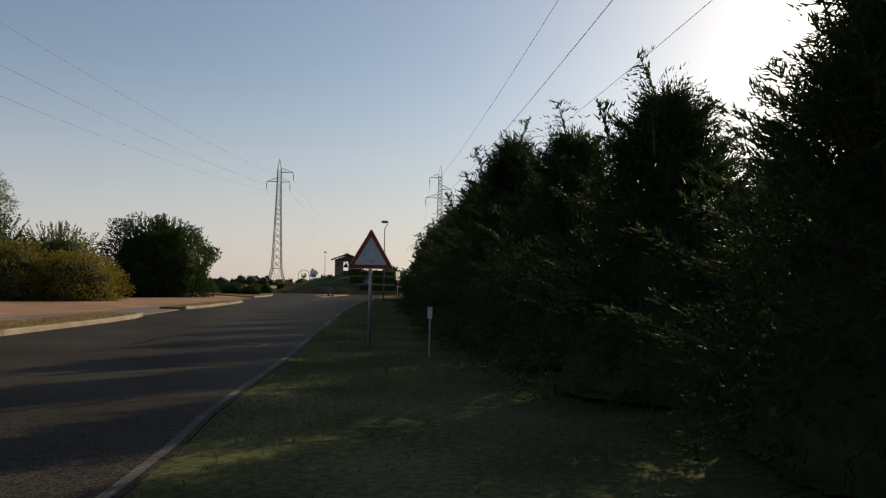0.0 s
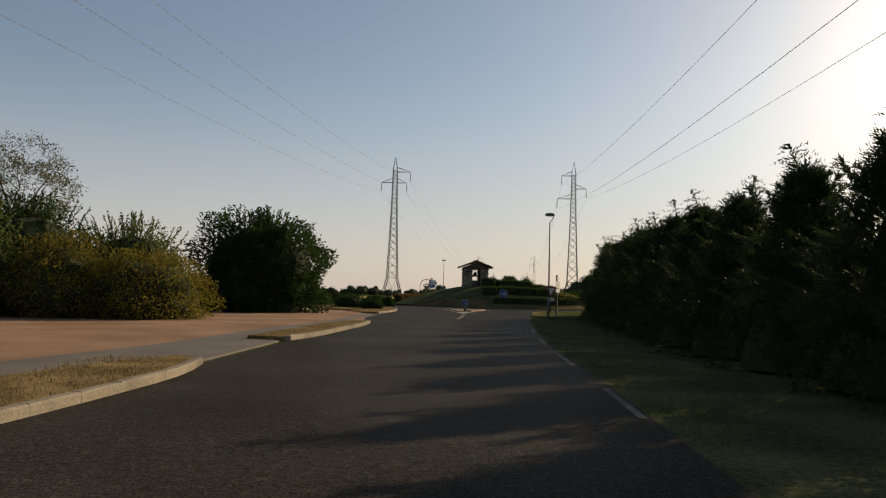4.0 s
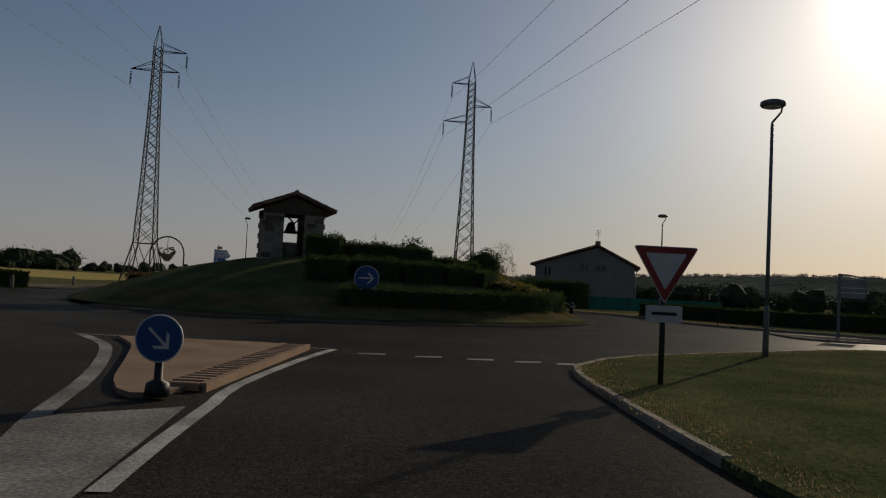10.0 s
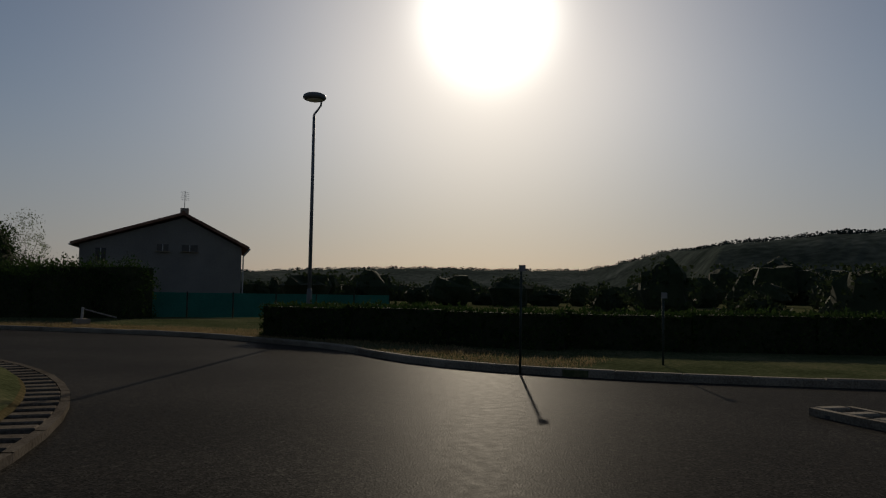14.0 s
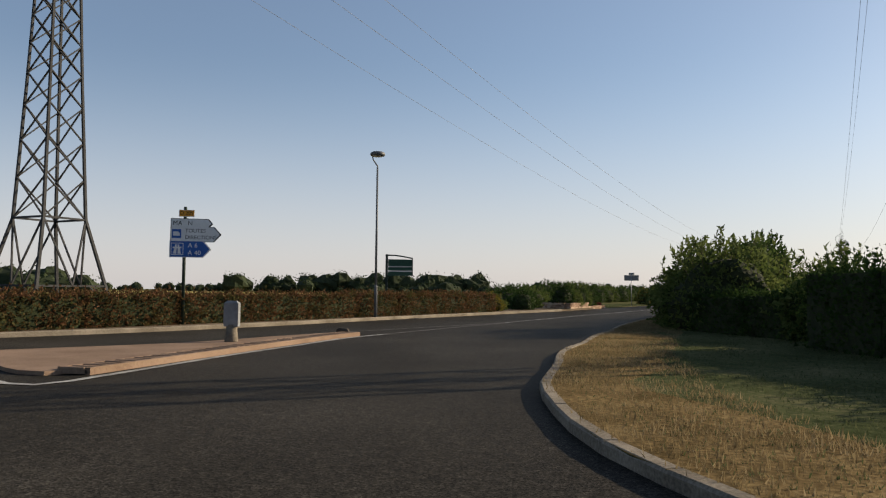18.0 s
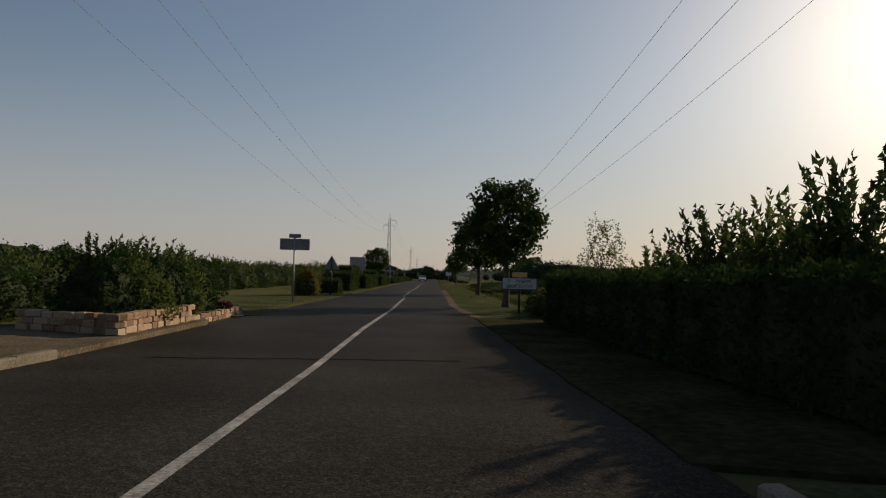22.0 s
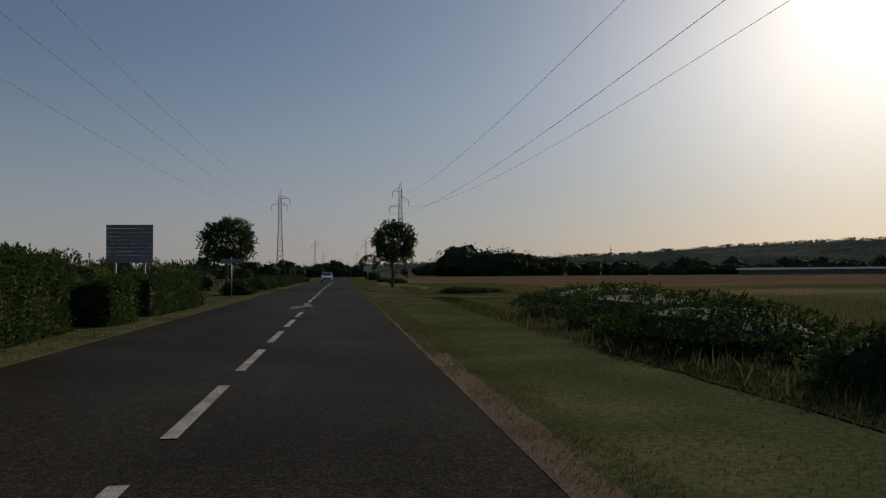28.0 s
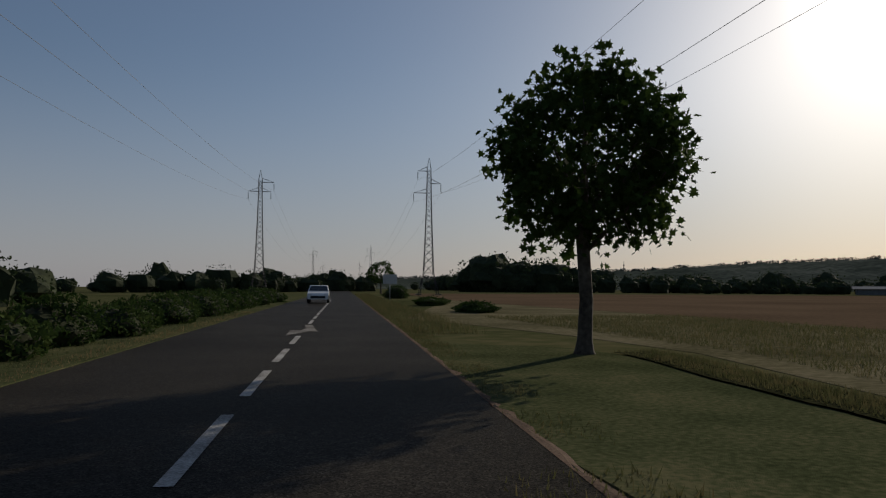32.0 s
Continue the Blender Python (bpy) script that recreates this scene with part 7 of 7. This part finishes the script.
# ---------------------------------------------------------------- west side: brown hedge, shrubs, planter
hedge_run([(-28.9, 3.0), (-28.5, 12), (-28.9, 22), (-29.55, 30), (-30.2, 41.5)], (1.15, 1.02), 0.08, L_BROWN, "clipped beech hedge turning brown", 520, 0.075, 3.25, "beech_hedge", "beech hedge sections", 0.10)
for k, (x, y, rad, leaf) in enumerate(((-30.9, 43.6, (0.75, 0.75, 0.52), L_YELLOW), (-31.7, 45.6, (0.6, 0.6, 0.4), L_LIGHT), (-31.2, 47.9, (0.9, 0.9, 0.62), L_DARK), (-32.4, 49.8, (1.1, 1.0, 0.68), L_DARK), (-33.4, 46.5, (0.9, 0.9, 0.45), L_BOX))):
    shrub("shrub", x, y, rad, leaf, "loose shrub on the brown verge", 1500, 0.075, 370 + k, 0.05, "shrub", "verge shrubs", 0.26, 12, 0.35)
planter = thing("brick_planter", "low stone-brick planter full of dark plants", "planter")
corners = [(-30.1, 52.8), (-31.7, 62.5), (-33.2, 61.7), (-32.3, 53.3)]
BRK = Geo().block((0, 0, 0), (0.40, 0.24, 0.125), 0, 0.022).mesh("brick")
BRK.materials.append(M_BRICK)
part("soil", Geo().prism([(-30.25, 53.0), (-31.65, 62.2), (-33.0, 61.5), (-32.15, 53.5)], -0.05, 0.2), M_SLOT, planter)
rng = np.random.default_rng(12)
for i in range(4):
    (x0, y0), (x1, y1) = corners[i], corners[(i + 1) % 4]
    a, d = atan2(y1 - y0, x1 - x0), hypot(x1 - x0, y1 - y0)
    for row in range(4):
        s = -0.15 * (row % 2)
        while s < d - 0.1:
            ln = rng.uniform(0.24, 0.52)
            near = s if i == 0 else 0 if i == 3 else 9
            if row < (4 if near < 4.5 else 2):
                ob = new("brick", BRK)
                ob.parent = planter
                ob.matrix_basis = pose(x0 + (s + ln / 2) * cos(a) + rng.normal(0, 0.012), y0 + (s + ln / 2) * sin(a) + rng.normal(0, 0.012), -0.02 + 0.132 * row + rng.normal(0, 0.004), 0, rng.normal(0, 1.0), math.degrees(a) + rng.normal(0, 2.0)) @ Matrix.Diagonal((ln / 0.41, 1.0, rng.uniform(0.92, 1.08), 1.0))
            s += ln + 0.015
for k, (x, y) in enumerate(((-31.4, 54.4), (-31.6, 55.8), (-31.8, 57.4), (-32.1, 59.0), (-32.4, 60.6), (-31.2, 55.4))):
    shrub("planter_shrub", x, y, (0.95, 1.05, 0.78 if k < 4 else 0.5), (L_DARK, L_LIGHT)[k % 2], "dark leafy plant in the planter", 2600, 0.075, 380 + k, 0.2, "shrub", "planter shrubs", 0.25, 16, 0.45)
p = crown_places(190, (0.28, 0.4, 0.16), (-31.6, 61.2, 0.32), np.random.default_rng(31))
tagged(part("heuchera", leaf_mesh("heuchera", p, p * 0 + (0, 0, 1), 0.13), L_HEUCHERA), "dark red leafy plant at the planter end", "plant")

# wild hedge on the left of the long road
k = 0
for x, y, a in along([(-35.6, 54.0), (-38.0, 62), (-42.5, 73), (-46, 92), (-49, 110), (-52, 128), (-54.6, 142), (-55.0, 153), (-54.6, 165), (-54.0, 178.5)], 3.1):
    r = RNG.uniform(1.7, 2.3)
    shrub("wild_hedge_bush", x + RNG.normal(0, 0.3), y, (r, r, RNG.uniform(0.85, 1.15) + (0.3 if y > 140 else 0) + (-0.2 if y > 160 or y < 72 else 0)), (L_DARK, L_BOX, L_LIGHT, L_DARK)[k % 4], "wild hedge bush with long shoots", 3000, 0.10, 400 + k, 0.0, "bush", "wild hedge", 0.3, 20, 0.4)
    k += 1
for y, ln, h, off in ((91.4, 2.0, 0.95, 5.4), (100.2, 2.4, 1.45, 5.5), (106.2, 4.6, 2.05, 5.9), (110.2, 2.2, 1.25, 5.2), (112.2, 2.0, 1.1, 5.2), (115.6, 2.6, 1.2, 5.3), (119.6, 2.4, 1.2, 5.3), (123.0, 2.0, 1.2, 5.3), (128.2, 5.2, 1.75, 5.7), (133.6, 2.4, 1.15, 5.3), (139.0, 4.2, 1.25, 5.4), (143.4, 3.6, 1.28, 5.4)):
    clipped_hedge((1.5, ln, h), pose(mid(y) - off, y, 0.0, 0, 0, 7.9 + RNG.normal(0, 2)), L_BOX, "squarely clipped green hedge block beside the road", 420, 0.075, "hedge", "clipped blocks by the road", "clipped_hedge", 0.08)
shrub("bush", -36.1, 83.8, (0.85, 0.85, 0.85), L_YELLOW, "upright yellowing shrub on the verge", 2600, 0.075, 471, 0.0, "bush", "", 0.18, 14, 0.2)
shrub("bush", -46.3, 161.4, (1.15, 1.3, 0.52), L_DARK, "loose dark bush beside the road", 2600, 0.08, 470, 0.0, "bush", "", 0.25, 14, 0.3)
for k in range(19):
    y = 176.5 + 3.4 * k
    shrub("bush", mid(y) - 5.6 + RNG.normal(0, 0.2), y, (RNG.uniform(0.95, 1.25), RNG.uniform(1.3, 1.8), RNG.uniform(0.46, 0.62)), (L_BOX, L_DARK)[k % 2], "rounded clipped bush in the row beside the road", 2000, 0.085, 430 + k, 0.0, "bush", "rounded bushes by the road", 0.16, 10, 0.15)

# ---------------------------------------------------------------- roadside plane trees
def plane_tree(x, y, low, top, r, seed, label, shift=0.16):
    """Trunk, spreading limbs, leafy sprays at the rim and a dense inside."""
    rng = np.random.default_rng(seed)
    root = thing("plane_tree", label, "tree", pose(x, y, 0.0), "roadside plane trees")
    rz = (top - low) / 2
    cz = low + rz
    fork = low + 0.25
    part("trunk", Geo().tube([(0, 0, -0.15), (0.0, 0, 0.06), (0.01, 0, 0.3), (0.05, 0.02, fork * 0.5), (-0.02, 0.0, fork), (0.04, 0, cz + rz * 0.3)], [0.30, 0.21, 0.165, 0.145, 0.14, 0.04], 12), M_BARK, root, smooth=True)
    c = np.array((shift, 0.05, cz))

    def rim(d):
        """Distance from the middle of the crown to its rim along each direction."""
        e = np.abs(d) / np.array((r, r, rz))
        box = (e ** 2.6).sum(1) ** (-1 / 2.6)
        return box * (1 + 0.13 * lumps(d, 2.4, seed * 1.3) + 0.09 * lumps(d, 5.5, seed + 3.0))

    for i in range(11):
        a = 2 * pi * i / 11 + rng.uniform(-0.25, 0.25)
        d = unit(np.array([[cos(a), sin(a), rng.uniform(-0.25, 0.95)]]))
        end = c + d[0] * rim(d)[0] * 0.85
        start = Vector((0, 0, fork + rng.uniform(-0.1, 0.25) * rz))
        limb = part("limb", Geo().tube(bent(start, Vector(end), 0.09, 4, rng), [0.062, 0.046, 0.032, 0.02, 0.007], 6), M_BARK, root, smooth=True)
        for j in range(3):
            m = Vector(start).lerp(Vector(end), rng.uniform(0.35, 0.8))
            q = m + Vector(unit(rng.normal(size=3) + d[0] * 0.9)) * rng.uniform(0.5, 0.9)
            part("twig", Geo().tube(bent(m, q, 0.04, 3, rng), [0.018, 0.013, 0.009, 0.003], 5), M_BARK, limb)
    # sprays that break the outline
    n = int(60 * r * rz)
    d = unit(rng.normal(size=(n, 3)) * (1, 1, 0.9))
    reach = rim(d) * rng.uniform(0.80, 1.07, n)
    m = 13
    u = np.tile(np.linspace(0.0, 1.0, m), n)
    i = np.repeat(np.arange(n), m)
    bend = unit(np.cross(d, rng.normal(size=(n, 3))))
    tip = reach[i] - (1 - u) * 0.62
    p = c + d[i] * tip[:, None] + bend[i] * (0.16 * (u - 0.4))[:, None] + rng.normal(0, 0.085, (n * m, 3))
    p[:, 2] -= 0.14 * u * u
    way = d[i] * 0.7 + rng.normal(0, 0.7, (n * m, 3)) + (0, 0, -0.45)
    # dense inside
    k = int(820 * r * rz)
    e = unit(rng.normal(size=(k, 3)))
    inner = c + e * (rim(e) * rng.uniform(0.25, 0.88, k) ** 0.5 * 0.93)[:, None]
    p, way = np.r_[p, inner], np.r_[way, e + (0, 0, -0.3)]
    keep = p[:, 2] > low - 0.25
    part("crown", leaf_mesh("crown", p[keep], way[keep], 0.175, LOBED, 1.05, 0.8, rng), L_PLANE, root)
    return root


plane_tree(-23.7, 75.9, 1.95, 6.45, 1.85, 51, "young plane tree with a dense round crown", -0.05)
plane_tree(-26.9, 99.2, 2.1, 6.5, 2.45, 52, "young plane tree with a broad crown, on the mown verge", 0.14)
plane_tree(-38.2, 185.6, 2.05, 6.55, 2.1, 53, "young plane tree with a squarish crown beside the field")
plane_tree(-53.5, 183.2, 2.2, 6.7, 2.65, 54, "young plane tree with a wide flat crown")
broadleaf("plane_tree", mid(330) + 9, 330, 2.3, (3.0, 3.0, 2.6), L_PLANE, "distant plane tree beside the road", 1200, 0.4, RHOMB, 0.18, 55, 0.0, (0, 0), "roadside plane trees")

# ---------------------------------------------------------------- car coming down the long road
car = thing("car", "white hatchback on the road with headlamps facing", "car", pose(-52.1, 233.4, 0.01, 0, 0, 187.9))
prof = [(-2.0, 0.35), (-2.05, 0.75), (-1.9, 0.95), (-1.55, 1.38), (-1.2, 1.47), (0.1, 1.45), (0.95, 0.98), (1.85, 0.82), (2.0, 0.6), (1.98, 0.32)]
g = Geo()
n = len(prof)
for x in (-0.86, 0.86):
    g.v += [(x * (0.82 if z > 1.0 else 1.0), y, z) for y, z in prof]
g.f = [(i, (i + 1) % n, n + (i + 1) % n, n + i) for i in range(n)] + [tuple(range(n))[::-1], tuple(range(n, 2 * n))]
part("body", g, M_CARWHITE, car)
part("windscreen", Geo().add([(-0.66, 0.16, 1.42), (0.66, 0.16, 1.42), (0.78, 0.93, 1.02), (-0.78, 0.93, 1.02)], [(0, 3, 2, 1)]), M_GLASS, car)
part("grille", Geo().box((0, 2.0, 0.5), (1.2, 0.04, 0.2)), M_BLACK, car)
for x in (-1, 1):
    part("headlamp", Geo().block((x * 0.62, 1.92, 0.62), (0.34, 0.14, 0.16), 0, 0.02), M_LIGHT, car)
    part("mirror", Geo().block((x * 0.95, 0.75, 1.0), (0.2, 0.1, 0.14), 0, 0.02), M_BLACK, car)
    for y in (-1.3, 1.3):
        w = part("wheel", Geo().tube([(x * 0.72, y, 0.32), (x * 0.90, y, 0.32)], 0.32, 20), M_TYRE, car)
        part("rim", Geo().tube([(x * 0.90, y, 0.32), (x * 0.915, y, 0.32)], 0.2, 14), M_STEEL, w)
shed = thing("far_shed", "long low shed with a pale roof below the ridge", "shed", pose(108, 350, -0.05, 0, 0, -27))
part("wall", Geo().box((0, 0, 0.75), (92, 16, 1.6)), M_LAMP, shed)
part("roof", Geo().add([(-47, -9, 1.5), (47, -9, 1.5), (47, 9, 1.5), (-47, 9, 1.5), (-47, 0, 2.2), (47, 0, 2.2)], [(0, 1, 5, 4), (2, 3, 4, 5), (0, 4, 3), (1, 2, 5), (0, 3, 2, 1)]), M_DISTANT, shed)
mast = thing("radio_mast", "thin lattice mast standing on the ridge", "mast", pose(257, 1457, 14))
part("shaft", Geo().tube([(0, 0, 0), (0, 0, 24), (0, 0, 33)], [0.9, 0.55, 0.2], 4), M_PYLON, mast)
for z in (20, 26):
    part("antenna", Geo().box((0, 0, z), (3.0, 1.0, 1.6)), M_PYLON, mast)

# ---------------------------------------------------------------- rough grass, weeds and litter
def blades(name, line, width, n, h, mat, label, seed, z=0.0, w=0.02, lean=0.35, category="grass"):
    """Grass blades scattered along a line, stuff nobody could count."""
    rng = np.random.default_rng(seed)
    pts = np.array([(x, y, a) for x, y, a in along(line, 0.1)])
    i = rng.integers(0, len(pts), n)
    off = rng.uniform(width[0], width[1], n)
    x = pts[i, 0] - np.sin(pts[i, 2]) * off + rng.normal(0, 0.05, n)
    y = pts[i, 1] + np.cos(pts[i, 2]) * off + rng.normal(0, 0.05, n)
    keep = lumps(np.c_[x, y, x * 0], 1.1, seed) > rng.uniform(-0.9, 0.35, n)
    p = np.c_[x, y, np.full(n, z - 0.01)][keep]
    hh = h * rng.uniform(0.4, 1.3, len(p))
    way = unit(np.c_[rng.normal(0, lean, (len(p), 2)), np.ones(len(p))])
    side = unit(np.cross(way, rng.normal(size=(len(p), 3))))
    ww = w * rng.uniform(0.6, 1.4, len(p))
    q = np.stack([p - side * ww[:, None] / 2, p + side * ww[:, None] / 2, p + way * hh[:, None]], 1)
    me = bpy.data.meshes.new(name)
    m = len(p)
    me.vertices.add(3 * m)
    me.vertices.foreach_set("co", q.reshape(-1))
    me.loops.add(3 * m)
    me.loops.foreach_set("vertex_index", np.arange(3 * m, dtype=np.int32))
    me.polygons.add(m)
    me.polygons.foreach_set("loop_start", np.arange(0, 3 * m, 3, dtype=np.int32))
    me.update(calc_edges=True)
    return tagged(part(name, me, mat), label, category, kind="stuff")


blades("dry_grass_blades", entry_west_a, (0.2, 1.9), 16000, 0.07, L_STRAW, "dry cut grass on the forecourt strip", 1, 0.10)
blades("dry_grass_blades", entry_west_b, (0.2, 1.1), 7000, 0.07, L_STRAW, "dry cut grass on the second strip", 2, 0.10)
blades("dry_grass_blades", entry_west_c, (0.2, 2.2), 9000, 0.09, L_STRAW, "dry grass on the shrub island", 3, 0.10)
corner = [p for p in entry_east if -50 < p[1] and p[0] < 14]
blades("lawn_blades", corner, (-13.0, -0.1), 80000, 0.055, L_GRASS, "short lawn grass", 4, 0.09, 0.016)
blades("dry_grass_blades", corner, (-0.7, 0.0), 9000, 0.045, L_STRAW, "dry fringe of grass hanging over the edging", 5, 0.09)
blades("lawn_blades", [p for p in north_kerb if p[0] < 8 and p[1] < 40], (-6.5, -0.3), 70000, 0.05, L_GRASS, "short lawn grass", 6, 0.11, 0.016)
blades("dry_grass_blades", [p for p in north_kerb if p[0] < 8 and p[1] < 44], (-2.2, -0.1), 80000, 0.075, L_STRAW, "dry straw fringe behind the kerb", 7, 0.115, 0.013)
east = [(mid(y) + 2.9, y) for y in (78, 90, 100, 110, 120, 130, 140, 150)]
blades("lawn_blades", [(-23.6, 66), (-25.6, 76)] + east, (-3.0, -0.35), 110000, 0.05, L_GRASS, "short verge grass", 8, -0.012, 0.016)
blades("rough_grass", [p for p in verge_rim if p[1] < 151], (-1.3, 0.12), 60000, 0.12, L_WEED, "long rough grass along the ditch", 9, -0.02, 0.012, 0.7)
blades("rough_grass", [(mid(y) + 3.2, y) for y in (192, 210, 240, 300)], (-2.2, 0.2), 16000, 0.35, L_WEED, "long rough grass along the ditch", 10, -0.02, 0.02)
blades("field_weeds", [(-21.4, 78), (-22.6, 86), (-24.0, 96), (-25.6, 106)], (-4.5, 0.6), 60000, 0.24, L_WEED, "tall pale weeds between the ditch and the pasture", 26, -0.03, 0.016)
blades("field_weeds", [(-14, 90), (-18, 110), (-22, 130), (-24, 146)], (-9, 9), 40000, 0.3, L_WEED, "tall weeds and brambles beyond the ditch", 11, -0.03, 0.03)
blades("field_weeds", [(-28, 158), (-22, 166), (-10, 172), (10, 176)], (-5, 6), 30000, 0.2, L_WEED, "tall weeds along the stubble field", 12, -0.03, 0.03)
blades("field_weeds", [(-34.5, 160), (-33, 172), (-33, 186), (-38, 206)], (-9, 1.5), 46000, 0.17, L_WEED, "pale dry weeds on the fallow strip", 17, -0.03, 0.022)
blades("field_weeds", [(-24, 160), (-16, 172), (-18, 184)], (-12, 8), 30000, 0.18, L_STRAW, "pale dry weeds on the fallow strip", 18, -0.03, 0.022)
left = [(mid(y) - 3.7, y) for y in (64, 80, 100, 120, 150, 180, 210)]
blades("lawn_blades", left, (0.1, 3.4), 46000, 0.08, L_GRASS, "uneven verge grass below the hedges", 13, 0.02, 0.016)
blades("dry_grass_blades", left, (0.0, 0.6), 9000, 0.08, L_STRAW, "dry fringe at the road edge", 14, 0.02, 0.014)
blades("shoulder_grass", [p for p in entry_east if p[1] < -50], (-3.5, -0.1), 22000, 0.09, L_WEED, "thin grass on the shaded shoulder", 15, -0.015, 0.014)
blades("mound_grass", [(RING.x + 10.9 * cos(radians(a)), RING.y + 10.9 * sin(radians(a))) for a in range(-130, -80, 4)], (0.0, 1.2), 5000, 0.08, L_GRASS, "short grass at the mound foot", 16, 0.5, 0.016)
blades("dry_grass_blades", [(RING.x + 11.95 * cos(radians(a)), RING.y + 11.95 * sin(radians(a))) for a in range(-125, 32, 4)], (0.0, 0.95), 14000, 0.045, L_STRAW, "dry brown grass behind the ring kerb", 19, 0.17, 0.014)
blades("edge_tufts", [(mid(y) + 3.15, y) for y in (116, 130, 151)], (-0.45, 0.3), 26000, 0.06, L_WEED, "weedy tufts along the gritty road edge", 20, -0.01, 0.014)
blades("edge_tufts", [(mid(y) + 3.2, y) for y in (176, 200, 240)], (-0.45, 0.3), 22000, 0.065, L_WEED, "weedy tufts along the gritty road edge", 21, -0.01, 0.014)
blades("edge_tufts", near_side, (-1.0, 0.5), 9000, 0.10, L_WEED, "weedy tufts at the mouth of the field track", 24, -0.015, 0.018)
blades("edge_tufts", far_side, (-0.7, 0.6), 7000, 0.10, L_WEED, "weedy tufts at the mouth of the field track", 25, -0.015, 0.018)
ditch_a = [p for p in verge_rim if 76 < p[1] and p[0] > -34.2 and p[1] < 153.2]
ditch_b = [p for p in far_rim if p[1] < 186]
for k, line in enumerate((ditch_a, ditch_b)):
    # flat dark strip: weeds plus the painted shadow line of the bank
    g = Geo()
    for i, (x, y) in enumerate(line):
        a = 0.08 * noise.noise((x * 2, y * 2, 1.0))
        b = 0.9 + 0.3 * noise.noise((x, y, 4.0))
        g.v += [(x + a, y, 0.012), (x + b, y, 0.010), (x + b + 0.15, y, -0.06)]
        if i:
            n = 3 * i
            g.f += [(n - 3, n - 2, n + 1, n), (n - 2, n - 1, n + 2, n + 1)]
    tagged(part("ditch_bank", g, M_DITCHSHADE), "weedy ditch bank beside the verge, its shadow line painted dark", "ditch", kind="structure")
    blades("ditch_weeds", line, (-1.1, -0.1), 34000 if k == 0 else 18000, 0.11, (L_DARK, L_WEED)[k], "weeds along the ditch at the mown edge", 22 + k, 0.0, 0.022)
for k, (x, y, rad) in enumerate(((-24.2, 108, (2.6, 3.0, 0.38)), (-25.6, 114, (2.4, 2.8, 0.42)), (-23.0, 100.5, (1.6, 1.8, 0.36)), (-19.4, 88, (1.4, 1.4, 0.3)), (-17.6, 80, (1.3, 1.5, 0.35)), (-15.8, 84, (1.8, 1.8, 0.45)), (-27.2, 134, (2.4, 4.2, 0.46)), (-26.9, 142.2, (2.9, 4.2, 0.44)), (-28.0, 127, (1.8, 3.0, 0.45)), (-22.0, 120, (2.0, 2.0, 0.7)), (-20.6, 105.6, (1.2, 1.2, 0.55)), (-16, 100, (2.4, 2.2, 0.6)), (-31.4, 162, (2.2, 1.4, 0.2)), (-39.5, 213, (1.2, 2.4, 0.3)), (-42.5, 228, (1.3, 2.6, 0.35)), (-47.5, 262, (1.6, 2.0, 0.8)), (-21.0, 69.5, (1.2, 1.2, 0.62)), (-20.6, 72.5, (1.4, 1.5, 0.7)), (-21.6, 67.6, (0.9, 1.2, 0.5)), (-20.2, 75.5, (1.6, 1.5, 0.8)), (-21.9, 71.8, (0.7, 0.9, 0.35)))):
    shrub("bramble", x, y, rad, L_DARK if y > 118 else (L_WEED, L_DARK, L_BOX)[k % 3], "bramble thicket along the ditch", 5200, 0.075, 500 + k, -0.03, "bramble", "brambles", 0.28, 8, 0.16)
k = 0
for x, y, a in along([(-21.0, 81), (-21.5, 89), (-21.8, 97.5)], 1.9):
    shrub("bramble", x + RNG.normal(0, 0.35), y, (RNG.uniform(0.7, 1.1), RNG.uniform(0.9, 1.3), RNG.uniform(0.2, 0.34)), (L_DARK, L_WEED, L_DARK)[k % 3], "ragged bramble scrub beyond the ditch", 3000, 0.05, 590 + k, -0.03, "bramble", "brambles", 0.42, 20, 0.3)
    k += 1
for x, y, a in along([(-25.0, 105), (-26.6, 112), (-28.2, 127), (-29.0, 136), (-29.4, 147)], 2.4):
    r = RNG.uniform(0.7, 1.4)
    shrub("bramble", x + RNG.normal(0, 0.45), y, (r, r * 1.15, RNG.uniform(0.2, 0.5) * (0.5 if y < 100 else 0.65)), (L_DARK, L_BOX, L_DARK)[k % 3], "bramble thicket along the ditch", 3800, 0.058, 560 + k, -0.03, "bramble", "brambles", 0.34, 14, 0.25)
    k += 1
for k in range(9):
    a = Vector((-8.0 + 3.6 * k, 104 + 1.2 * k))
    tagged(part("fence_post", Geo().tube([(a.x, a.y, -0.1), (a.x + 0.03, a.y, 1.1)], [0.06, 0.05], 7), M_WOOD), "weathered wooden pasture fence post", "fence post", group="pasture fence posts")
rng = np.random.default_rng(9)
for k in range(14):
    x, y = -25.2 + rng.normal(0, 0.8), 95 + rng.uniform(-6, 8)
    tagged(part("fallen_leaf", leaf_mesh("fallen_leaf", [(x, y, 0.05)], [(1, 0, 0.1)], 0.24, LOBED, 1.0, 0.4, rng), L_BROWN), "curled brown fallen plane leaf on the grass", "leaf", group="fallen leaves")
